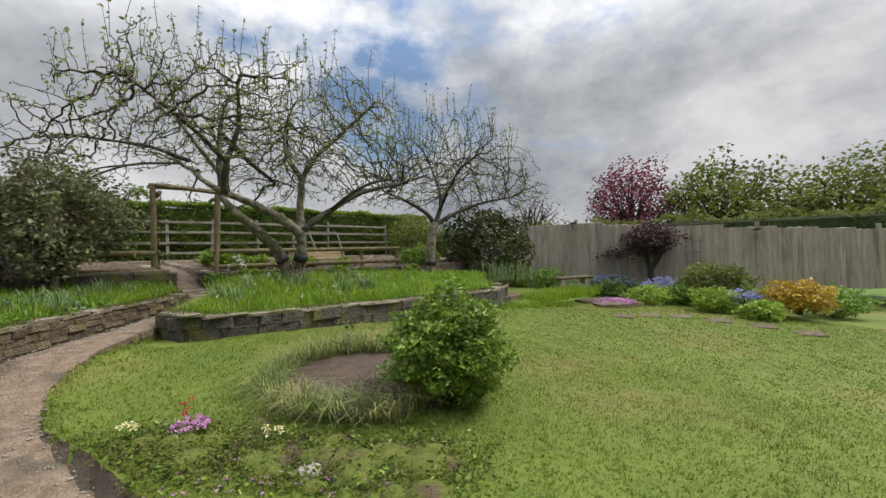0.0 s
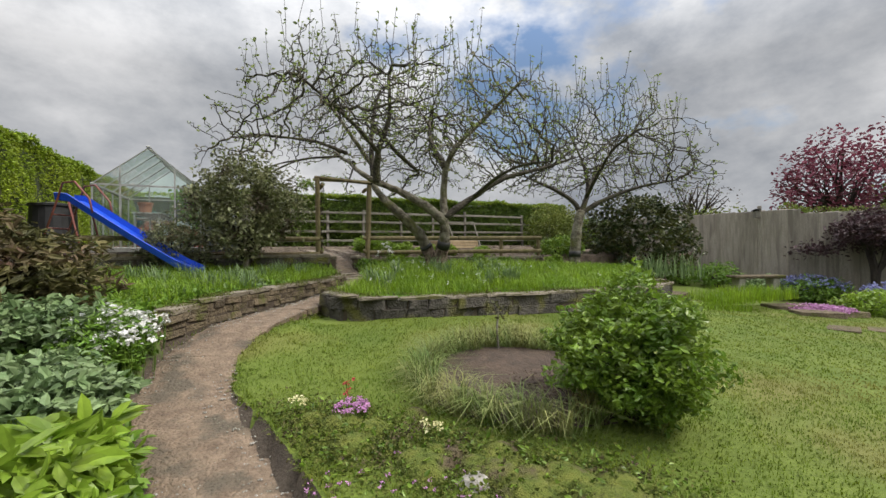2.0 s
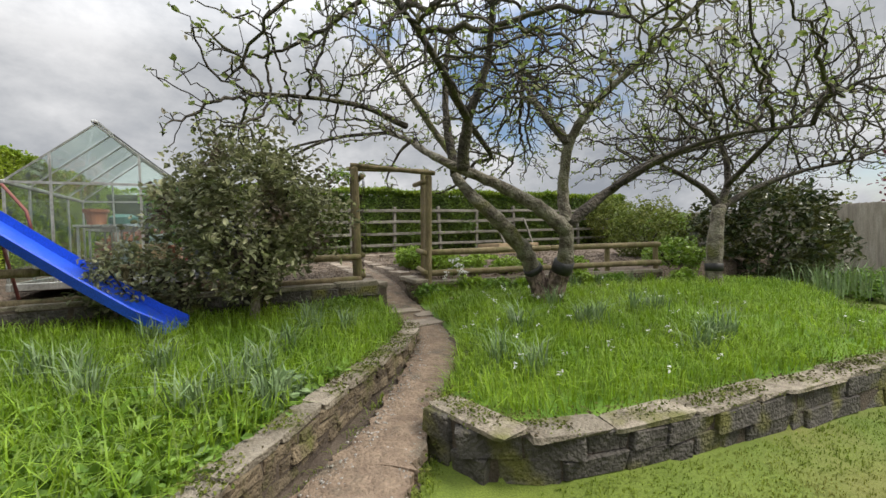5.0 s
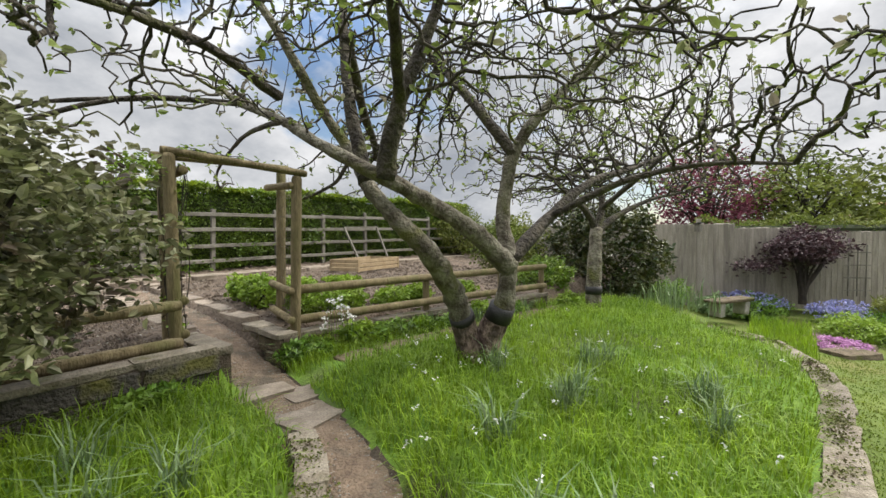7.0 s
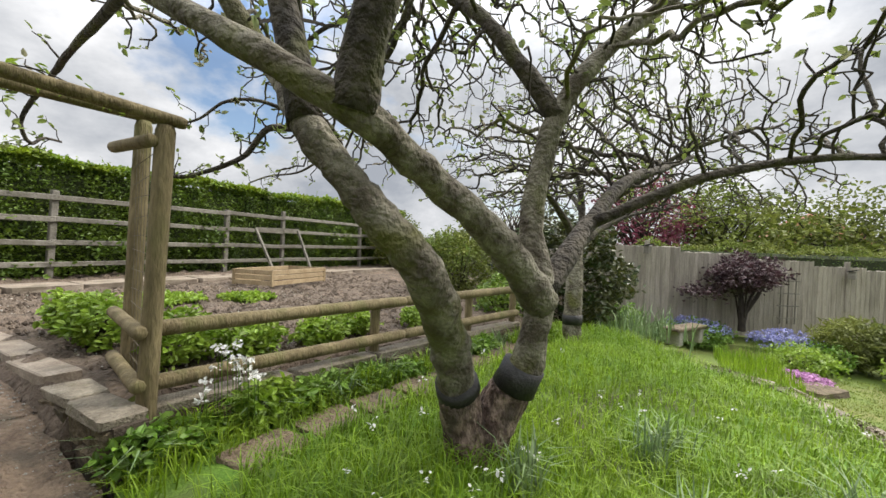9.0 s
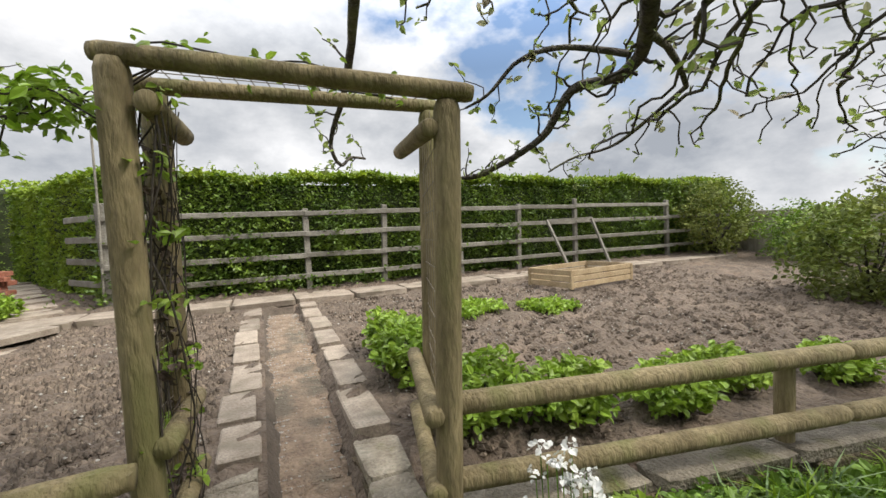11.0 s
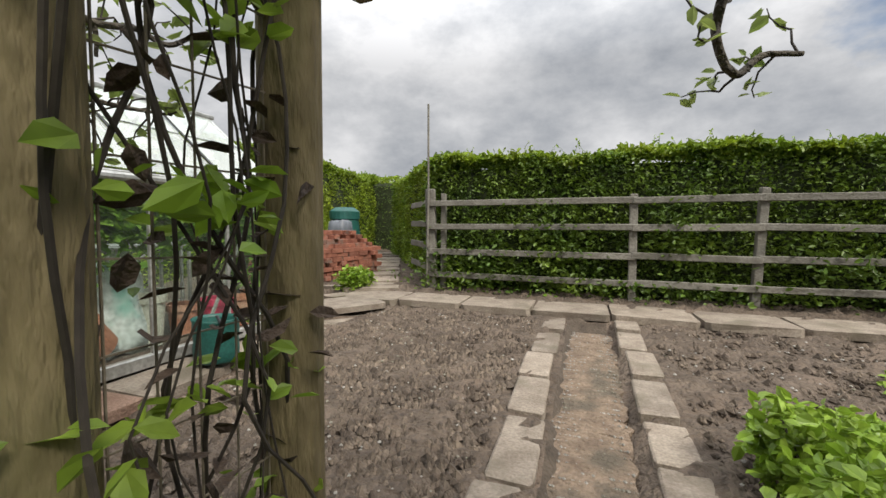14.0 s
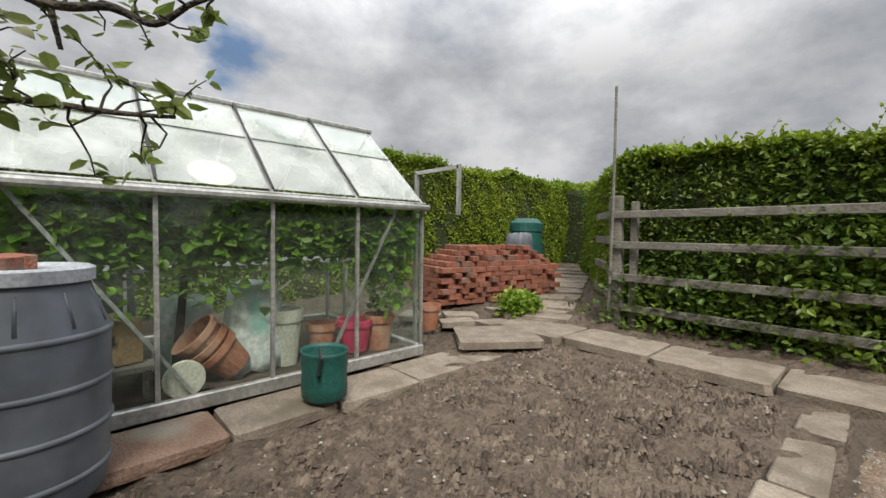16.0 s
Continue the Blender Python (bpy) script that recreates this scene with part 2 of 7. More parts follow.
M = dict(
    lawn=mat("lawn_turf", (0.098, 0.148, 0.012), (0.134, 0.180, 0.019), 1.6, 0.9, 0.4, (0.135, 0.136, 0.030), 90),
    blade=mat("grass_blade", (0.130, 0.206, 0.010), (0.196, 0.258, 0.016), 2.6, 0.6, 0, (0.180, 0.182, 0.030), 20, thin=0.35, island=0.22),
    long_blade=mat("long_grass_blade", (0.172, 0.300, 0.016), (0.280, 0.420, 0.026), 1.5, 0.5, 0, None, 20, thin=0.4, island=0.35),
    sedge=mat("sedge_blade", (0.155, 0.245, 0.055), (0.310, 0.310, 0.110), 3.0, 0.6, 0, (0.26, 0.20, 0.07), 20, thin=0.25, island=0.35),
    terrace=mat("rough_turf", (0.100, 0.210, 0.014), (0.160, 0.270, 0.026), 2.5, 0.9, 0.6, (0.06, 0.06, 0.025), 60),
    soil=mat("dug_soil", (0.098, 0.072, 0.052), (0.162, 0.122, 0.090), 5, 0.95, 1.0, (0.15, 0.110, 0.080), 26, deep=0.06),
    clod=mat("soil_clod", (0.092, 0.068, 0.050), (0.195, 0.152, 0.114), 9, 0.95, 0.6, None, 70, island=0.35),
    bed=mat("bed_soil", (0.056, 0.038, 0.028), (0.104, 0.072, 0.052), 9, 0.95, 1.0, None, 50),
    path=mat("worn_concrete", (0.182, 0.128, 0.088), (0.290, 0.214, 0.150), 9, 0.9, 0.9, (0.105, 0.085, 0.060), 48, deep=0.04),
    slab=mat("paving_stone", (0.225, 0.180, 0.140), (0.330, 0.278, 0.222), 7, 0.9, 0.5, (0.15, 0.125, 0.09), 70, vary=0.16),
    red_slab=mat("reddish_paving", (0.210, 0.125, 0.088), (0.290, 0.190, 0.140), 5, 0.9, 0.6, (0.235, 0.205, 0.165), 60, vary=0.1),
    wall=mat("old_stone", (0.105, 0.078, 0.048), (0.200, 0.156, 0.098), 9, 0.9, 1.0, (0.085, 0.085, 0.020), 45, vary=0.28, deep=0.04),
    grey_wall=mat("dark_grey_stone", (0.066, 0.058, 0.050), (0.118, 0.106, 0.090), 8, 0.9, 1.0, (0.11, 0.105, 0.025), 40, vary=0.14, deep=0.04),
    mortar=mat("mortar_and_earth", (0.070, 0.052, 0.038), (0.11, 0.085, 0.062), 9, 0.95, 0.8),
    log=mat("weathered_log", (0.165, 0.128, 0.062), (0.285, 0.228, 0.122), 9, 0.85, 0.8, (0.145, 0.135, 0.050), 60, stretch=(1, 1, 0.25)),
    rail=mat("weathered_rail_wood", (0.160, 0.147, 0.122), (0.250, 0.233, 0.200), 6, 0.85, 0.5, (0.13, 0.12, 0.095), 45, vary=0.12),
    board=mat("grey_fence_board", (0.300, 0.265, 0.220), (0.405, 0.365, 0.310), 3, 0.85, 0.4, (0.20, 0.175, 0.145), 30, vary=0.14, stretch=(6, 6, 0.7)),
    # bark of the upper limbs, darkened in colour to stand as shaded silhouettes
    bark=mat("backlit_bark", (0.034, 0.027, 0.021), (0.098, 0.082, 0.060), 9, 0.9, 1.0, (0.080, 0.080, 0.030), 26, deep=0.05),
    trunk=mat("cracked_bark", (0.120, 0.092, 0.068), (0.350, 0.292, 0.230), 12, 0.9, 1.0, (0.150, 0.145, 0.045), 30, deep=0.06, cut=(0.42, 0.54), stretch=(1, 1, 0.45)),
    stem=mat("lichened_bark", (0.105, 0.086, 0.062), (0.305, 0.280, 0.216), 8, 0.9, 1.0, (0.118, 0.116, 0.034), 34, deep=0.04, cut=(0.38, 0.62)),
    flaky=mat("flaking_bark", (0.085, 0.052, 0.040), (0.330, 0.240, 0.190), 16, 0.9, 1.0, (0.100, 0.075, 0.058), 40, deep=0.06, cut=(0.44, 0.56), stretch=(1, 1, 0.55)),
    coping=mat("worn_coping_stone", (0.205, 0.172, 0.128), (0.320, 0.280, 0.218), 9, 0.9, 0.8, (0.115, 0.110, 0.040), 55, vary=0.2, deep=0.03),
    twig=mat("twig", (0.026, 0.020, 0.016), (0.058, 0.046, 0.035), 9, 0.9, 0.0),
    band=mat("grease_band", (0.018, 0.018, 0.018), (0.035, 0.033, 0.032), 12, 0.6, 0.3),
    apple_leaf=mat("apple_leaf", (0.170, 0.240, 0.050), (0.280, 0.340, 0.090), 5, 0.55, 0, (0.26, 0.23, 0.17), 20, thin=0.4, island=0.3),
    hedge_leaf=mat("hedge_leaf", (0.080, 0.150, 0.013), (0.160, 0.245, 0.022), 2.2, 0.5, 0, None, 20, thin=0.3, island=0.32),
    hedge_tip=mat("hedge_tip_leaf", (0.170, 0.275, 0.014), (0.265, 0.350, 0.025), 2.2, 0.5, 0, None, 20, thin=0.35, island=0.3),
    beech=mat("west_hedge_leaf", (0.250, 0.360, 0.020), (0.350, 0.440, 0.032), 1.6, 0.5, 0, None, 20, thin=0.3, island=0.4),
    # inner leaves and twigs, their colour darkened to paint the shade among them
    hedge_core=mat("hedge_inner_shade", (0.022, 0.034, 0.009), (0.042, 0.054, 0.016), 9, 0.95, 0.5),
    bush_leaf=mat("bush_leaf", (0.118, 0.222, 0.020), (0.240, 0.345, 0.042), 6, 0.4, 0, None, 20, thin=0.3, island=0.4),
    varieg=mat("variegated_leaf", (0.165, 0.190, 0.077), (0.365, 0.365, 0.197), 6, 0.5, 0, (0.10, 0.075, 0.05), 20, thin=0.25, island=0.5),
    rhodo=mat("rhododendron_leaf", (0.030, 0.060, 0.012), (0.120, 0.120, 0.035), 4, 0.35, 0, None, 20, thin=0.2, island=0.5),
    copper=mat("copper_hedge_leaf", (0.075, 0.026, 0.018), (0.135, 0.055, 0.030), 2.2, 0.55, 0, None, 20, thin=0.25, island=0.4),
    purple=mat("purple_leaf", (0.050, 0.026, 0.032), (0.085, 0.040, 0.048), 5, 0.6, 0, None, 20, thin=0.2, island=0.4),
    blossom=mat("pink_blossom", (0.170, 0.035, 0.065), (0.265, 0.070, 0.115), 2, 0.6, 0, (0.12, 0.03, 0.04), 20, thin=0.3, island=0.4),
    far_green=mat("distant_leaf", (0.138, 0.188, 0.024), (0.225, 0.250, 0.055), 0.8, 0.7, 0, (0.07, 0.085, 0.03), 20, thin=0.3, island=0.4),
    far_brown=mat("distant_twigs", (0.120, 0.085, 0.065), (0.180, 0.130, 0.100), 0.8, 0.8, 0, None, 20, island=0.3),
    fresh=mat("fresh_leaf", (0.210, 0.350, 0.025), (0.310, 0.440, 0.055), 4, 0.45, 0, None, 20, thin=0.35, island=0.3),
    vine_leaf=mat("vine_leaf", (0.135, 0.290, 0.026), (0.250, 0.420, 0.055), 5, 0.45, 0, None, 20, thin=0.45, island=0.3),
    herb=mat("herb_leaf", (0.125, 0.255, 0.024), (0.215, 0.350, 0.048), 4, 0.5, 0, None, 20, thin=0.3, island=0.4),
    grey_leaf=mat("grey_green_leaf", (0.150, 0.240, 0.095), (0.245, 0.335, 0.150), 6, 0.6, 0, None, 20, thin=0.2, island=0.3),
    heath=mat("heath_leaf", (0.085, 0.090, 0.026), (0.145, 0.124, 0.040), 4, 0.7, 0, (0.11, 0.06, 0.04), 20, thin=0.2, island=0.4),
    gold=mat("golden_leaf", (0.42, 0.27, 0.02), (0.60, 0.42, 0.05), 6, 0.5, 0, None, 20, thin=0.3, island=0.25),
    moss=mat("moss_mat", (0.105, 0.145, 0.014), (0.175, 0.195, 0.030), 14, 0.95, 1.0, (0.10, 0.075, 0.04), 120),
    white=mat("white_petal", (0.80, 0.80, 0.78), (0.86, 0.86, 0.84), 9, 0.6, 0, None, 20, thin=0.2),
    cream=mat("primrose_petal", (0.78, 0.74, 0.38), (0.85, 0.82, 0.5), 9, 0.6, 0, None, 20, thin=0.2),
    magenta=mat("phlox_petal", (0.50, 0.20, 0.46), (0.66, 0.36, 0.62), 9, 0.6, 0, None, 20, thin=0.2, island=0.2),
    blue=mat("bluebell_petal", (0.26, 0.27, 0.60), (0.40, 0.42, 0.70), 9, 0.6, 0, None, 20, thin=0.2, island=0.2),
    red=mat("red_petal", (0.42, 0.02, 0.04), (0.55, 0.05, 0.06), 9, 0.6, 0, None, 20, thin=0.2),
    plastic_blue=mat("blue_plastic", (0.012, 0.075, 0.62), (0.016, 0.095, 0.70), 3, 0.35, 0.05),
    red_tube=mat("red_painted_tube", (0.20, 0.055, 0.045), (0.27, 0.09, 0.07), 12, 0.6, 0.1),
    alu=mat("dull_aluminium", (0.42, 0.42, 0.40), (0.56, 0.56, 0.54), 9, 0.45, 0.1, (0.25, 0.25, 0.22), 40, metal=0.6),
    barrel=mat("grey_plastic", (0.138, 0.154, 0.180), (0.152, 0.168, 0.194), 1.5, 0.45, 0.03, None, 8),
    butt_lid=mat("pale_grey_plastic", (0.42, 0.45, 0.49), (0.52, 0.55, 0.59), 6, 0.5, 0.1),
    dark=mat("black_plastic", (0.012, 0.012, 0.014), (0.026, 0.026, 0.028), 6, 0.5, 0.1),
    teal=mat("green_plastic", (0.012, 0.085, 0.070), (0.022, 0.120, 0.100), 6, 0.5, 0.1),
    brick=mat("red_brick", (0.250, 0.090, 0.055), (0.350, 0.140, 0.090), 14, 0.9, 0.6, (0.20, 0.13, 0.10), 70, vary=0.25),
    terracotta=mat("terracotta", (0.340, 0.130, 0.070), (0.430, 0.190, 0.110), 9, 0.85, 0.3, (0.42, 0.26, 0.18), 50),
    card=mat("cardboard", (0.330, 0.220, 0.120), (0.400, 0.280, 0.160), 6, 0.85, 0.1),
    sack=mat("plastic_sack", (0.50, 0.55, 0.53), (0.72, 0.75, 0.73), 9, 0.45, 0.3, (0.22, 0.42, 0.36), 30),
    pink=mat("pink_plastic", (0.55, 0.030, 0.10), (0.65, 0.06, 0.14), 6, 0.5, 0.0),
    pale=mat("pale_plastic", (0.60, 0.58, 0.48), (0.70, 0.68, 0.58), 9, 0.5, 0.1),
    crate=mat("new_crate_wood", (0.330, 0.240, 0.135), (0.430, 0.330, 0.200), 6, 0.8, 0.3, None, 50, vary=0.12),
    rock=mat("pale_rock", (0.30, 0.28, 0.25), (0.42, 0.40, 0.36), 9, 0.9, 0.7, (0.20, 0.19, 0.14), 45),
    roof=mat("roof_tile", (0.300, 0.120, 0.080), (0.380, 0.170, 0.110), 3, 0.9, 0.3),
    net=mat("netting_wire", (0.17, 0.14, 0.10), (0.24, 0.20, 0.15), 9, 0.7, 0.0),
    # the roof glass carries a whitish coat that imitates the sky's reflection
    glass=glass("greenhouse_glass", 0.012), roof_glass=glass("sky_sheen_roof_glass", 0.27),
)

# ---- mesh helpers ----
rng = np.random.default_rng(7)


class Build:
    """Gathers vertices and faces for one mesh."""

    def __init__(self):
        self.v, self.f, self.n = [], [], 0

    def add(self, verts, faces):
        self.v.extend(map(tuple, verts))
        self.f.extend(tuple(i + self.n for i in q) for q in faces)
        self.n += len(verts)
        return self

    def box(self, c, s, rz=0.0, chamfer=0.0, jitter=0.0, rx=0.0, ry=0.0):
        h = np.array(s) / 2.0
        k = min(chamfer, min(h) * 0.6)
        vs, ids = [], {}
        signs = [(a, b, d) for a in (-1, 1) for b in (-1, 1) for d in (-1, 1)]
        for sg in signs:
            j = rng.uniform(-jitter, jitter, 3) if jitter else np.zeros(3)
            for ax in range(3 if k else 1):
                q = np.array(sg, float) * (h - k) if k else np.array(sg, float) * h
                if k:
                    q[ax] = sg[ax] * h[ax]
                ids[sg, ax] = len(vs)
                vs.append(q + j)
        fs = []
        for ax in range(3):
            o = [i for i in range(3) if i != ax]
            for s1 in (-1, 1):
                ring = []
                for a, b in ((-1, -1), (1, -1), (1, 1), (-1, 1)):
                    sg = [0, 0, 0]
                    sg[ax], sg[o[0]], sg[o[1]] = s1, a, b
                    ring.append(ids[tuple(sg), ax if k else 0])
                fs.append(ring)
        if k:
            for ax in range(3):
                o = [i for i in range(3) if i != ax]
                for a in (-1, 1):
                    for b in (-1, 1):
                        lo, hi = [0, 0, 0], [0, 0, 0]
                        lo[ax], hi[ax] = -1, 1
                        for q in (lo, hi):
                            q[o[0]], q[o[1]] = a, b
                        fs.append([ids[tuple(lo), o[0]], ids[tuple(hi), o[0]], ids[tuple(hi), o[1]], ids[tuple(lo), o[1]]])
            fs += [[ids[sg, 0], ids[sg, 1], ids[sg, 2]] for sg in signs]
        m = pose(*c, rx, ry, rz)
        return self.add([m @ Vector(q) for q in vs], fs)

    def tube(self, pts, radii, n=6, wob=0.0):
        pts = [Vector(p) for p in pts]
        radii = radii if hasattr(radii, "__len__") else [radii] * len(pts)
        vs, fs, ref = [], [], None
        for i, p in enumerate(pts):
            d = (pts[min(i + 1, len(pts) - 1)] - pts[max(i - 1, 0)]).normalized()
            if ref is None:
                ref = d.orthogonal().normalized()
            ref = (ref - d * ref.dot(d))
            ref = ref.normalized() if ref.length > 1e-5 else d.orthogonal().normalized()
            o = d.cross(ref)
            for k in range(n):
                a = 2 * math.pi * k / n
                q = ref * math.cos(a) + o * math.sin(a)
                r = radii[i]
                if wob:
                    c = p + q * r
                    r *= 1 + wob * (noise.noise(c * 6.0) * 1.6 + noise.noise(c * 17.0) * 0.5)
                vs.append(p + q * r)
        for i in range(len(pts) - 1):
            for k in range(n):
                fs.append((i * n + k, i * n + (k + 1) % n, (i + 1) * n + (k + 1) % n, (i + 1) * n + k))
        fs += [tuple(range(n - 1, -1, -1)), tuple(range((len(pts) - 1) * n, len(pts) * n))]
        return self.add(vs, fs)

    def lathe(self, c, prof, n=20, squash=1.0):
        vs, fs = [], []
        for r, z in prof:
            for k in range(n):
                a = 2 * math.pi * k / n
                vs.append((c[0] + r * math.cos(a), c[1] + r * math.sin(a) * squash, c[2] + z))
        for i in range(len(prof) - 1):
            for k in range(n):
                fs.append((i * n + k, i * n + (k + 1) % n, (i + 1) * n + (k + 1) % n, (i + 1) * n + k))
        fs += [tuple(range(n - 1, -1, -1)), tuple(range((len(prof) - 1) * n, len(prof) * n))]
        return self.add(vs, fs)

    def leaves(self, pts, size, up=0.3, spread=0.35, long=1.5):
        """A folded leaf of four points at each place."""
        p = np.asarray(pts, float)
        k = len(p)
        if not k:
            return self
        d = rng.normal(size=(k, 3)) * (1, 1, 0.6)
        d /= np.linalg.norm(d, axis=1)[:, None]
        u = rng.normal(size=(k, 3)) + (0, 0, up * 4)
        s = np.cross(d, u)
        s /= np.linalg.norm(s, axis=1)[:, None] + 1e-9
        nn = np.cross(s, d)
        z = size * rng.uniform(1 - spread, 1 + spread, k)[:, None]
        lo, hi, tip = p + d * z * 0.28 * long, p + d * z * 0.68 * long + nn * z * 0.04, p + d * z * long - nn * z * 0.08
        a, b = s * z * 0.40 + nn * z * 0.12, s * z * 0.34 + nn * z * 0.10
        c, e = -s * z * 0.40 + nn * z * 0.12, -s * z * 0.34 + nn * z * 0.10
        v = np.stack([p, lo + a, hi + b, tip, hi + e, lo + c], 1).reshape(-1, 3)
        i = np.arange(k)[:, None] * 6
        f = np.concatenate([i + (0, 1, 2, 3), i + (0, 3, 4, 5)])
        return self.add(v.tolist(), f.tolist())

    def blades(self, pts, height, width, lean=0.5, spread=0.4):
        """Bent grass blades of five points."""
        p = np.asarray(pts, float)
        k = len(p)
        if not k:
            return self
        a = rng.uniform(0, 2 * math.pi, k)
        d = np.stack([np.cos(a), np.sin(a), np.zeros(k)], 1)
        s = np.stack([-np.sin(a), np.cos(a), np.zeros(k)], 1)
        h = (height * rng.uniform(1 - spread, 1 + spread, k))[:, None]
        b = (lean * rng.uniform(0.2, 1.4, k))[:, None]
        up = np.array((0, 0, 1.0))
        mid, tip = p + up * h * 0.6 + d * h * b * 0.35, p + up * h * (1 - 0.35 * b) + d * h * b
        v = np.stack([p - s * width, p + s * width, mid + s * width * 0.8, mid - s * width * 0.8, tip], 1).reshape(-1, 3)
        i = np.arange(k)[:, None] * 5
        fs = (i + (0, 1, 2, 3)).tolist() + (i + (3, 2, 4)).tolist()
        return self.add(v.tolist(), fs)

    def mesh(self, name, material, smooth=False, fix=True):
        me = bpy.data.meshes.new(name)
        me.from_pydata(self.v, [], self.f)
        if fix:
            bm = bmesh.new()
            bm.from_mesh(me)
            bmesh.ops.recalc_face_normals(bm, faces=bm.faces)
            bm.to_mesh(me)
            bm.free()
        me.materials.append(material)
        if smooth:
            me.polygons.foreach_set("use_smooth", [True] * len(me.polygons))
        return me


def thing(name, at, label, category, group="", kind=""):
    e = new(name)
    e.location = at
    e.empty_display_size = 0.1
    return tagged(e, label, category, group, kind)


def root_place(ob):
    return ob.location if ob.parent is None else root_place(ob.parent)


def part(name, b, material, parent, label="", smooth=False, fix=True):
    """Links a Build, given in world coordinates, as one mesh under a thing or a part."""
    ob = new(name, b.mesh(name, material, smooth, fix))
    ob.parent = parent
    if parent.type == "EMPTY":
        ob.matrix_parent_inverse = Matrix.Translation(-Vector(parent.location))
    if label:
        ob["label"] = label
    return ob


def whole(name, b, material, label, category, group="", kind="", smooth=False, fix=True):
    return tagged(new(name, b.mesh(name, material, smooth, fix)), label, category, group, kind)


def piece(name, me, m, parent):
    ob = new(name, me)
    ob.parent = parent
    if parent.type == "EMPTY":
        ob.matrix_parent_inverse = Matrix.Translation(-Vector(parent.location))
    ob.matrix_basis = m
    return ob


def unit_blocks(material, count, chamfer, jitter, name):
    """A few unit blocks, uneven each in its way, for pieces to share."""
    return [Build().box((0, 0, 0), (1, 1, 1), 0, chamfer, jitter).mesh(name, material) for _ in range(count)]


def block(meshes, c, s, parent, rz=0.0, name="stone", tilt=0.0):
    m = pose(*c, rng.uniform(-tilt, tilt), rng.uniform(-tilt, tilt), rz) @ Matrix.Diagonal((*s, 1))
    return piece(name, meshes[int(rng.integers(len(meshes)))], m, parent)


def along(poly, step):
    """Points and headings every step metres on a polyline."""
    out, carry = [], 0.0
    for a, b in zip(poly, poly[1:]):
        a, b = Vector(a[:2]), Vector(b[:2])
        d = b - a
        s = carry
        while s < d.length:
            out.append((a + d * (s / d.length), math.degrees(math.atan2(d.y, d.x))))
            s += step
        carry = s - d.length
    return out


# ---- the lie of the land ----
PATH_LINE = [(0.15, -9.0), (0.1, -4.5), (0.08, -3.0), (0.05, -1.8), (-0.12, -1.05), (-0.36, -0.35), (-0.33, 0.25), (-0.1, 0.8), (0.25, 1.3), (0.82, 2.0), (1.33, 2.72), (1.66, 3.28), (1.85, 4.1), (1.95, 5.2), (1.98, 6.0), (1.98, 9.5)]
LEFT_WALL = [(-0.78, 0.5), (-0.54, 0.92), (-0.2, 1.42), (0.4, 2.14), (0.94, 2.79), (1.2, 3.09), (1.45, 3.48), (1.56, 3.75)]
RIGHT_WALL = [(1.0, 1.85), (1.12, 1.5), (1.5, 1.28), (2.3, 1.15), (3.3, 1.08), (5.0, 0.98), (6.3, 1.1), (7.0, 1.4), (7.3, 2.2)]
TERRACE = RIGHT_WALL + [(8.6, 3.2), (8.8, 5.0), (6.6, 4.5), (2.3, 5.42), (2.15, 5.0), (1.95, 3.9), (1.6, 2.8)]


def ease(x, table):
    xs, ys = zip(*table)
    return np.interp(x, xs, ys)


def path_z(y):
    return ease(y, [(-9, -1.46), (-4, -1.38), (-1.1, -1.22), (-0.2, -1.04), (0.9, -0.8), (2.1, -0.73), (3.3, -0.65), (4.5, -0.58), (5.2, -0.5), (6, -0.28), (7, -0.17), (9.5, -0.07)])


def path_half(y):
    return ease(y, [(1.0, 0.31), (2.0, 0.2), (5.1, 0.22), (5.4, 0.19)])


def lawn_z(x, y):
    return -1.05 + 0.05 * np.clip(y, -9, 1.5) - 0.045 * np.clip(x - 2, 0, 14) + 0.24 * np.clip((1.3 - x) / 1.2, 0, 1) * np.clip((y + 0.3) / 1.2, 0, 1) + np.clip((x - 0.9) / 0.6, 0, 1) * np.clip((9 - x) / 3, 0, 1) * np.clip((y + 0.5) / 1.5, 0, 1) * (0.10 + 0.012 * np.clip(x - 2, 0, 4))


def terrace_z(x, y):
    return ease(y, [(0.9, -0.72), (1.3, -0.66), (2.4, -0.52), (3.6, -0.42), (5.2, -0.45)]) - 0.05 * np.clip(x - 5.5, 0, 4)


def left_z(x, y):
    return ease(y, [(-9, -1.5), (-4, -1.22), (-1, -0.98), (0.5, -0.68), (1.4, -0.56), (3.0, -0.54), (4.3, -0.5), (5.0, -0.44)]) + 0.02 * np.clip(-x, 0, 5)


def plot_z(x, y):
    return ease(y, [(4.4, -0.24), (5.4, -0.22), (6.5, -0.13), (8, -0.09), (9.4, -0.03), (10.4, 0.08), (13, 0.15), (17, 0.2)])


def inside(x, y, poly):
    r = np.zeros(np.shape(x), bool)
    for (ax, ay), (bx, by) in zip(poly, poly[1:] + poly[:1]):
        c = ((ay > y) != (by > y)) & (x < (bx - ax) * (y - ay) / (by - ay + 1e-12) + ax)
        r ^= c
    return r


